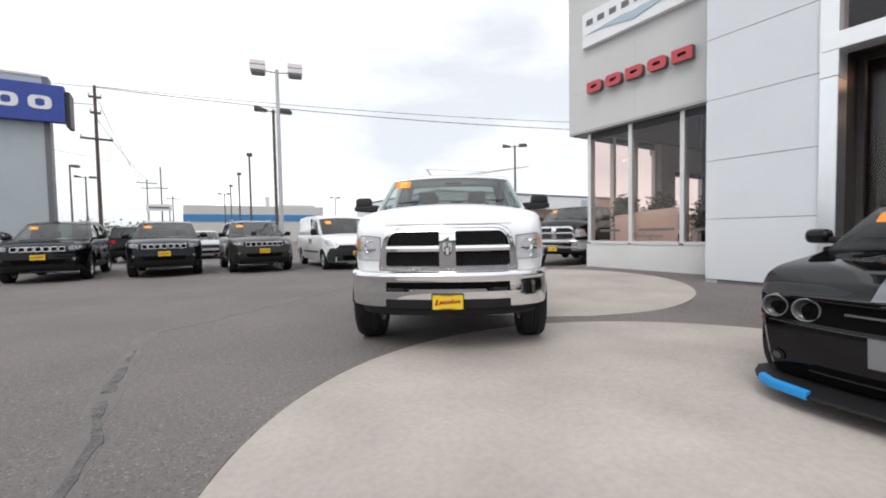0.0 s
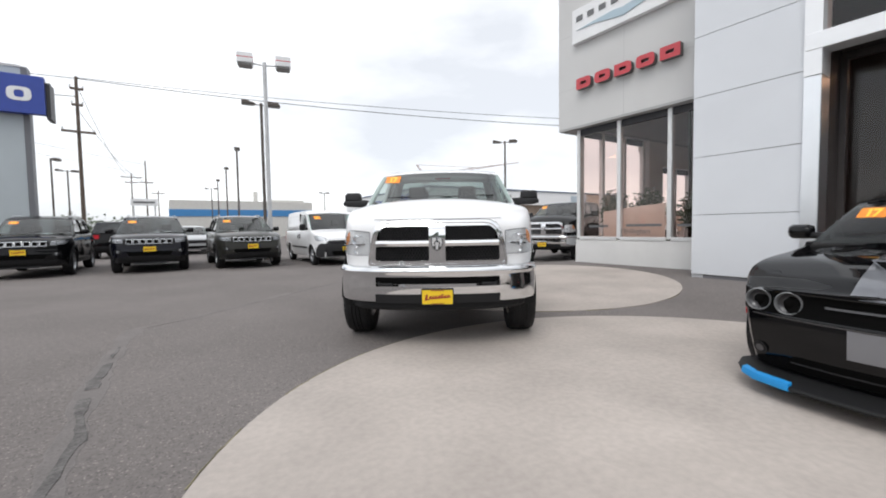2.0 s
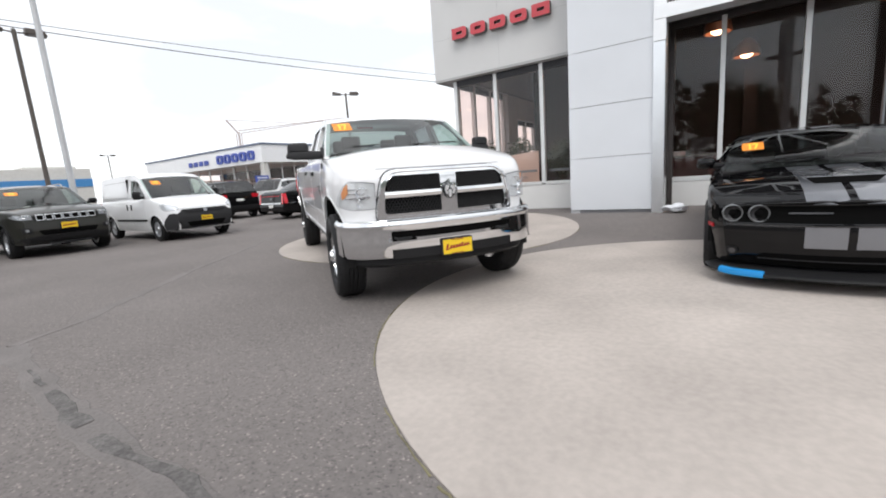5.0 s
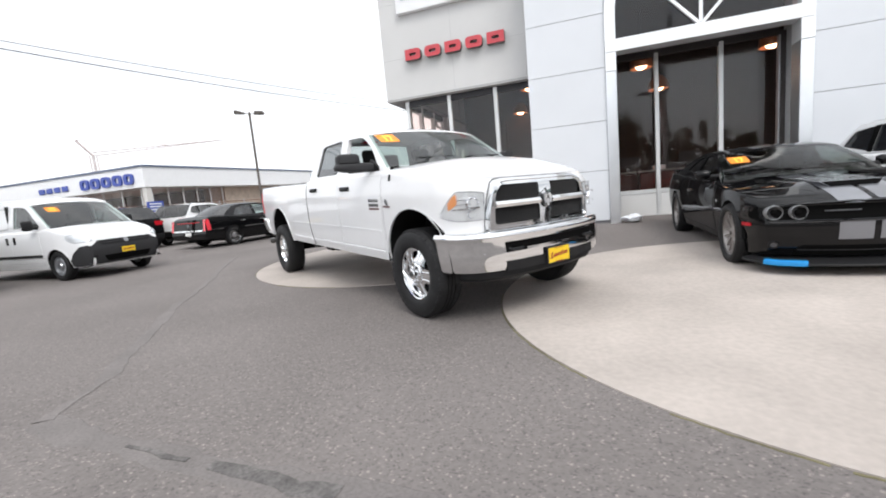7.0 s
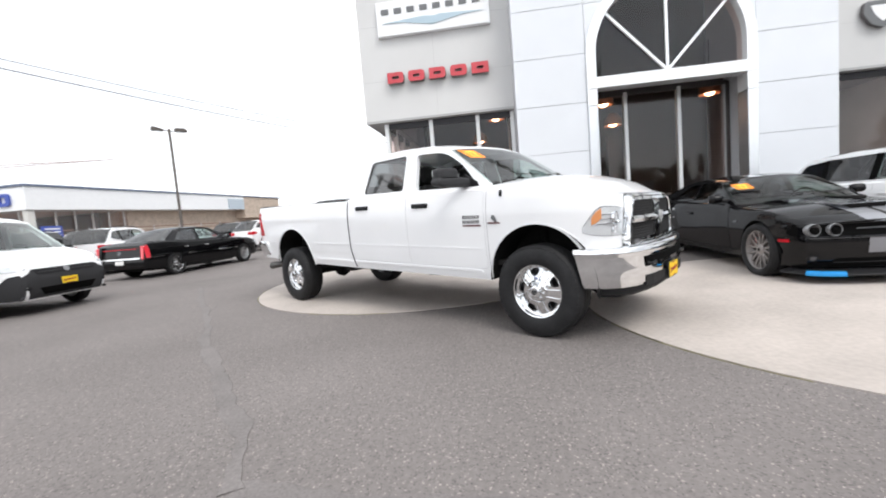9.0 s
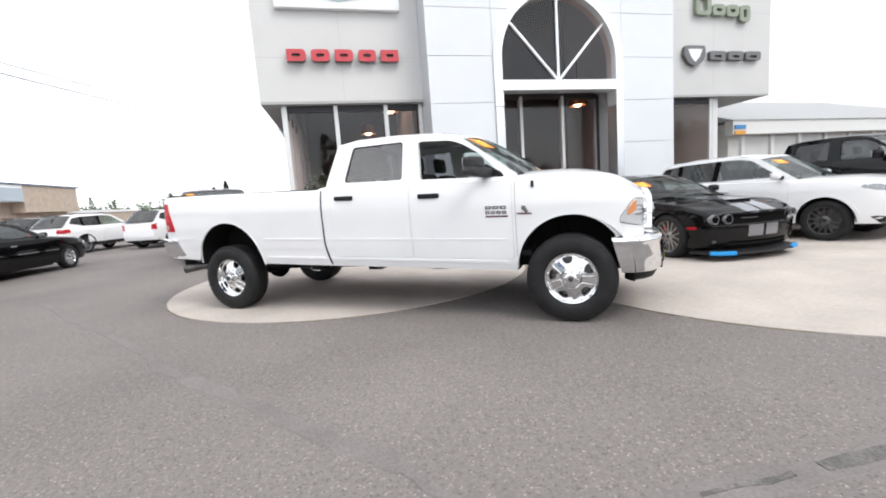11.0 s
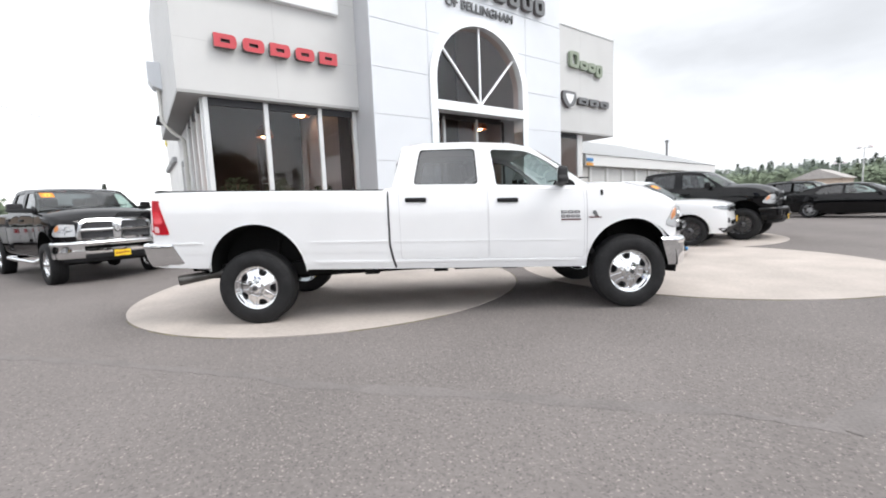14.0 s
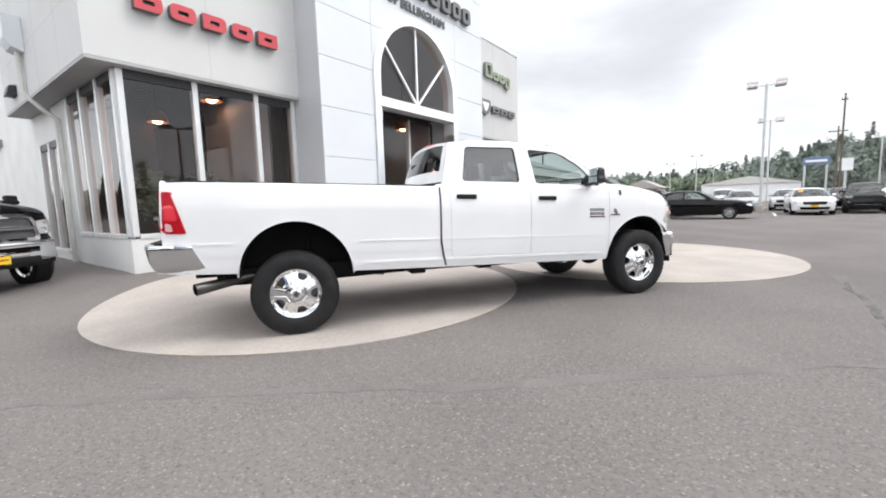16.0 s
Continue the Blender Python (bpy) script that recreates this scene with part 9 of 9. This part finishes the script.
    on("grille_blade", [rounded([(-0.48, 0.735), (0.48, 0.735), (0.48, 0.752), (-0.48, 0.752)], 0.005)], "+x", 0.028, 0.008, GREY_PLASTIC)
    on("emblem", [[(0.05 * math.cos(radians(a)), 0.755 + 0.05 * math.sin(radians(a))) for a in range(0, 360, 30)]], "+x", 0.034, 0.012, SATIN)
    on("intake", [rounded([(-0.42, 0.34), (0.42, 0.34), (0.50, 0.47), (-0.50, 0.47)], 0.03)], "+x", 0.018, 0.004, HOLLOW)
    for sd in (-1, 1):
        wrap_lamp(car, body, (1.85, sd * 0.42), sd, ((24, 0.815, 0.860), (38, 0.790, 0.905), (55, 0.785, 0.945), (70, 0.815, 0.955), (80, 0.880, 0.945)))
    for o in both([(0.66 + 0.035 * math.cos(radians(a)), 0.47 + 0.035 * math.sin(radians(a))) for a in range(0, 360, 30)]):
        on("fog_lamp", [o], "+x", 0.020, 0.008, PLASTIC)
    dealer_plate(car, body, 2.435, 0.545, 0.30, 0.14)
    arch_trim(car, body, s, WHITE_PAINT, 0.03, 0.008)
    mirror(car, body, 1.02, 1.02, 1.23, (0.13, 0.20, 0.22), PLASTIC)
    year_sticker(car, body, -0.52, 1.55, 0.20, 0.11)
    seats(car, (0.25,), 0, 0.65, 1.25)
    part("bulkhead", box(bmesh.new(), -0.10, -0.06, -0.84, 0.84, 0.45, 1.70), CABIN, car)
    return car


# saloon
def saloon(name, m, paint_mat, label, boxy=False, scale=1.0, group="", sticker=False, wheel_mat=SATIN, plate_front=False, chrome_line=False, category="car"):
    lift = 0.03 if boxy else 0.0
    roof = [(0.88, 0.98), (0.16, 1.375), (-0.3, 1.425), (-0.85, 1.425), (-1.28, 1.37), (-1.80 if boxy else -1.95, 1.06)]
    wa = rounded([(0.56, 1.025), (-0.46, 1.025), (-0.44, 1.37), (-0.15, 1.365), (0.12, 1.315)], [0.02, 0.03, 0.03, 0.1, 0.08])
    wr = rounded([(-0.53, 1.025), (-0.51, 1.37), (-0.90, 1.36), (-1.18, 1.29), (-1.42, 1.07), (-1.30, 1.025)], 0.03)
    s = dict(wb=3.05, front=2.42, rear=-2.55, hw=0.945, hub=0.34, track=1.62, lip=0.06,
             edge=[(-2.55, 0.96 + lift), (-2.3, 1.04 + lift), (-1.8, 1.05 + lift / 2), (-1.0, 1.0), (0.6, 0.97), (1.1, 0.955), (1.8, 0.90), (2.25, 0.82), (2.42, 0.76)],
             plan=[(-2.55, 0.86 if not boxy else 0.93), (-2.4, 0.93 if not boxy else 0.965), (-1.9, 0.985), (-1.3, 1.0), (0.0, 0.985), (1.5, 0.99), (1.9, 0.955), (2.2, 0.89), (2.36, 0.81), (2.42, 0.77)],
             side=[(0.20, 0.94), (0.34, 0.97), (0.55, 0.995), (0.72, 1.0), (0.86, 0.985), (0.97, 0.955), (1.1, 0.93)],
             crown=[(-2.55, 0.01), (-2.0, 0.03), (0.8, 0.02), (1.0, 0.04), (1.7, 0.05), (2.42, 0.02)],
             nose=[(0.2, -0.06), (0.38, 0.04), (0.55, 0.05), (0.72, 0.02), (0.9, -0.06)], tail=[(0.2, -0.04), (0.45, 0.05), (0.7, 0.02), (1.0, -0.02)],
             sill=[(-2.55, 0.32), (-2.0, 0.28), (-1.0, 0.23), (1.0, 0.23), (1.9, 0.24), (2.42, 0.25)],
             arches=[(1.525, 0.375, 0.0), (-1.525, 0.375, 0.0)], cowl=0.88, deck=roof[-1][0], roof=roof, roof_hw=0.60, roof_crown=0.04, belt_lo=0.94, bow=0.10, bow_foot=0.2, inset=0.05,
             cab_outline=[(0.88, 0.93), (0.88, 0.98)] + roof[1:] + [(roof[-1][0], 0.93)], windows=[wa, wr], glass=[GLASS, GLASS_DARK],
             wheel=tyre_set("saloon" + wheel_mat.name, 0.34, 0.225, 0.235, "twin", 5 if not boxy else 7, wheel_mat))
    car, body = car_base(name, m @ Matrix.Scale(scale, 4), s, paint_mat, label, category, group)
    on = on_body(car, body)
    gap = GAP if paint_mat in (WHITE_PAINT, SILVER_PAINT) else GAP_DARK
    door(car, body, -0.47, 0.80, 0.32, 0.95, paint_mat, gap)
    door(car, body, -1.38, -0.49, 0.32, 0.96, paint_mat, gap, r=0.10)
    hm = CHROME if chrome_line else paint_mat
    grip(car, body, -0.32, 0.82, hm, 0.18, 0.035)
    grip(car, body, -1.15, 0.83, hm, 0.18, 0.035)
    for ax in ("-y", "+y"):
        if chrome_line:
            on("chrome_strip", [[(-1.10, 0.605), (1.10, 0.59), (1.10, 0.612), (-1.10, 0.627)]], ax, 0.012, 0.01, CHROME)
            on("chrome_strip", [[(-2.50, 0.625), (-1.95, 0.615), (-1.95, 0.637), (-2.50, 0.647)]], ax, 0.012, 0.01, CHROME)
        on("rear_side_lamp", [rounded([(-2.53, 0.62 if boxy else 0.78), (-2.40, 0.62 if boxy else 0.80), (-2.43, 0.99), (-2.55, 0.96)], 0.015)], ax, 0.012, 0.014, TAIL_GLOW if boxy else TAIL_RED)
    if boxy:
        tail_lamp(car, body, None, rounded([(0.78, 0.60), (0.87, 0.60), (0.86, 0.98), (0.76, 0.98)], 0.015), TAIL_GLOW)
        on("boot_strip", [rounded([(-0.74, 0.60), (0.74, 0.60), (0.74, 0.64), (-0.74, 0.64)], 0.005)], "-x", 0.014, 0.014, CHROME)
        on("boot_strip", [rounded([(-0.6, 0.885), (0.6, 0.885), (0.6, 0.91), (-0.6, 0.91)], 0.005)], "-x", 0.010, 0.01, TAIL_RED)
        c = [(0.07 * math.cos(radians(a)), 0.80 + 0.06 * math.sin(radians(a))) for a in range(0, 360, 30)]
        on("emblem", [c], "-x", 0.012, 0.01, EMBLEM)
    else:
        tail_lamp(car, body, None, rounded([(0.10, 0.80), (0.80, 0.80), (0.80, 0.92), (0.10, 0.92)], 0.02), TAIL_RED)
    on("rear_plate", [rounded([(-0.15, 0.46), (0.15, 0.46), (0.15, 0.57), (-0.15, 0.57)], 0.01)], "-x", 0.014, 0.006, PAPER)
    on("rear_shadow_line", [rounded([(-0.85, 0.395), (0.85, 0.395), (0.85, 0.405), (-0.85, 0.405)], 0.003)], "-x", 0.004, 0.0, gap)
    on("grille", [rounded([(-0.46, 0.56), (0.46, 0.56), (0.50, 0.72), (-0.50, 0.72)], 0.04)], "+x", 0.008, 0.01, MESH_BLACK)
    on("intake", [rounded([(-0.55, 0.30), (0.55, 0.30), (0.62, 0.44), (-0.62, 0.44)], 0.04)], "+x", 0.006, 0.0, HOLLOW)
    lamp_cluster(car, body, rounded([(0.52, 0.60), (0.78, 0.63), (0.86, 0.70), (0.82, 0.76), (0.52, 0.73)], 0.03), "+x", REFLECTOR)
    if plate_front:
        dealer_plate(car, body, 2.475, 0.49, 0.30, 0.13)
    mirror(car, body, 0.60, 0.985, 1.05, (0.12, 0.19, 0.13), paint_mat)
    if sticker:
        year_sticker(car, body, -0.40, 1.28, 0.24, 0.09)
    seats(car, (-0.1, -0.95), 0, 0.42, 1.0)
    return car


coupe("muscle_coupe", pose(5.38, 0.50, 0.02, 0, 0.9, 180.3), "black muscle coupe with grey twin stripes and blue splitter guards")
for x, y, yaw, p, lb in ((-3.22, 16.95, -91.5, BLACK_PAINT, "black compact suv facing the lot, yellow dealer plate"),
                         (-0.54, 16.55, -90.5, NAVY_PAINT, "very dark blue compact suv with chrome grille slots"),
                         (2.0, 16.1, -89.5, GREY_PAINT, "olive-grey compact suv with chrome grille slots")):
    crossover("compact_suv", pose(x, y, 0, 0, 0, yaw), p, lb, 1.04, group="compact suvs in a row")
panel_van("panel_van", pose(4.66, 15.2, 0.0, 0, 0, -91.5), "small white panel van with dark unpainted bumper")
crossover("large_white_suv", pose(5.22, -2.20, 0.0, 0, 0, 194), WHITE_PAINT, "white mid-size suv with black wheels", 1.04, clad=WHITE_PAINT, dark_wheel=True, spokes=7, roof_rails=False, plate_y=0.50, front=2.05, bow=0.10)
saloon("long_saloon", pose(11.05, 15.35, 0.0, 0, 0, -6), BLACK_PAINT, "long black saloon with upright red tail lamps and chrome strips", boxy=True, scale=0.99, chrome_line=True, wheel_mat=CHROME)
saloon("black_saloon", pose(2.9, -15.6, 0.0, 0, 0, 180), BLACK_PAINT, "black saloon parked across the lot")
saloon("white_saloon", pose(-2.05, -21.0, 0.0, 0, 0, 92), WHITE_PAINT, "white saloon with yellow plate and sticker", sticker=True, plate_front=True)
crossover("white_estate_suv", pose(20.2, 13.95, 0.0, 0, 0, -25.7), WHITE_PAINT, "large white suv seen from its rear", 1.0, clad=WHITE_PAINT, sticker=False, slots=False, plate=False, tall_rear=True)
pickup("black_pickup", pose(12.3, 10.32, 0.0, 0, 0, -159.5), BLACK_PAINT, "black crew-cab pickup with bright chrome grille and bumper", RAM_WHEEL, GAP_DARK, wb=3.80, rake=0.01, mesh_mat=DARK_METAL, badge=False, steps=True)
pickup("lifted_black_pickup", pose(5.1, -4.45, 0.0, 0, 0, 188.5) @ Matrix.Scale(0.97, 4), BLACK_PAINT, "black lifted pickup with black wheels", tyre_set("lifted", 0.43, 0.29, 0.26, "twin", 6, DARK_METAL), GAP_DARK, wb=3.57, rake=0.0, chrome=BLACK_PAINT, tow=False, badge=False, hub=0.42, sticker=False)

# ---- cars further off ----
def far_cars(maker, spots):
    first = None
    for x, y, yaw in spots:
        m = pose(x, y, 0, 0, 0, yaw)
        if first is None:
            first = maker(m)
            scale = first.matrix_world.to_scale()[0]
        else:
            c = copy_thing(first, m)
            c.scale = (scale, scale, scale)


far_cars(lambda m: crossover("parked_white_suv", m, WHITE_PAINT, "white suv parked further down the lot", 1.03, "far parked cars", clad=PLASTIC, sticker=False, slots=False, plate=False),
         ((12.6, 19.6, 15), (20.5, 17.5, -20), (23.0, 14.5, -30), (7.5, -24.5, 172), (2.5, -33.0, 95)))
far_cars(lambda m: crossover("parked_dark_suv", m, BLACK_PAINT, "dark suv parked further down the lot", 1.03, "far parked cars", sticker=False, slots=False, plate=False),
         ((-1.9, 25.5, 85), (9.6, 21.0, 80), (5.3, -18.6, 178), (-4.6, -22.6, 84), (-8.2, -23.5, 92), (22.0, 20.5, 10)))
far_cars(lambda m: crossover("parked_red_suv", m, RED_PAINT, "dark red suv parked behind the row", 1.03, "far parked cars", sticker=False, slots=False, plate=False),
         ((10.5, -28.0, 175),))
far_cars(lambda m: saloon("parked_silver_saloon", m, SILVER_PAINT, "silver saloon parked further down the lot", group="far parked cars"),
         ((0.9, 26.5, -85), (16.0, 22.0, 20), (1.2, -27.0, 95), (-1.5, -28.0, 85), (13.5, -33.0, 170)))
far_cars(lambda m: saloon("parked_white_saloon", m, WHITE_PAINT, "white saloon parked further down the lot", group="far parked cars"),
         ((4.5, -27.0, 160), (5.0, -22.6, 175), (-6.2, -28.5, 90), (19.0, 21.5, 15)))
far_cars(lambda m: saloon("parked_dark_saloon", m, NAVY_PAINT, "dark saloon parked further down the lot", group="far parked cars"),
         ((-4.3, -28.0, 92), (-11.0, -24.5, 88), (-6.2, 20.5, -90), (10.5, -38.0, 100)))
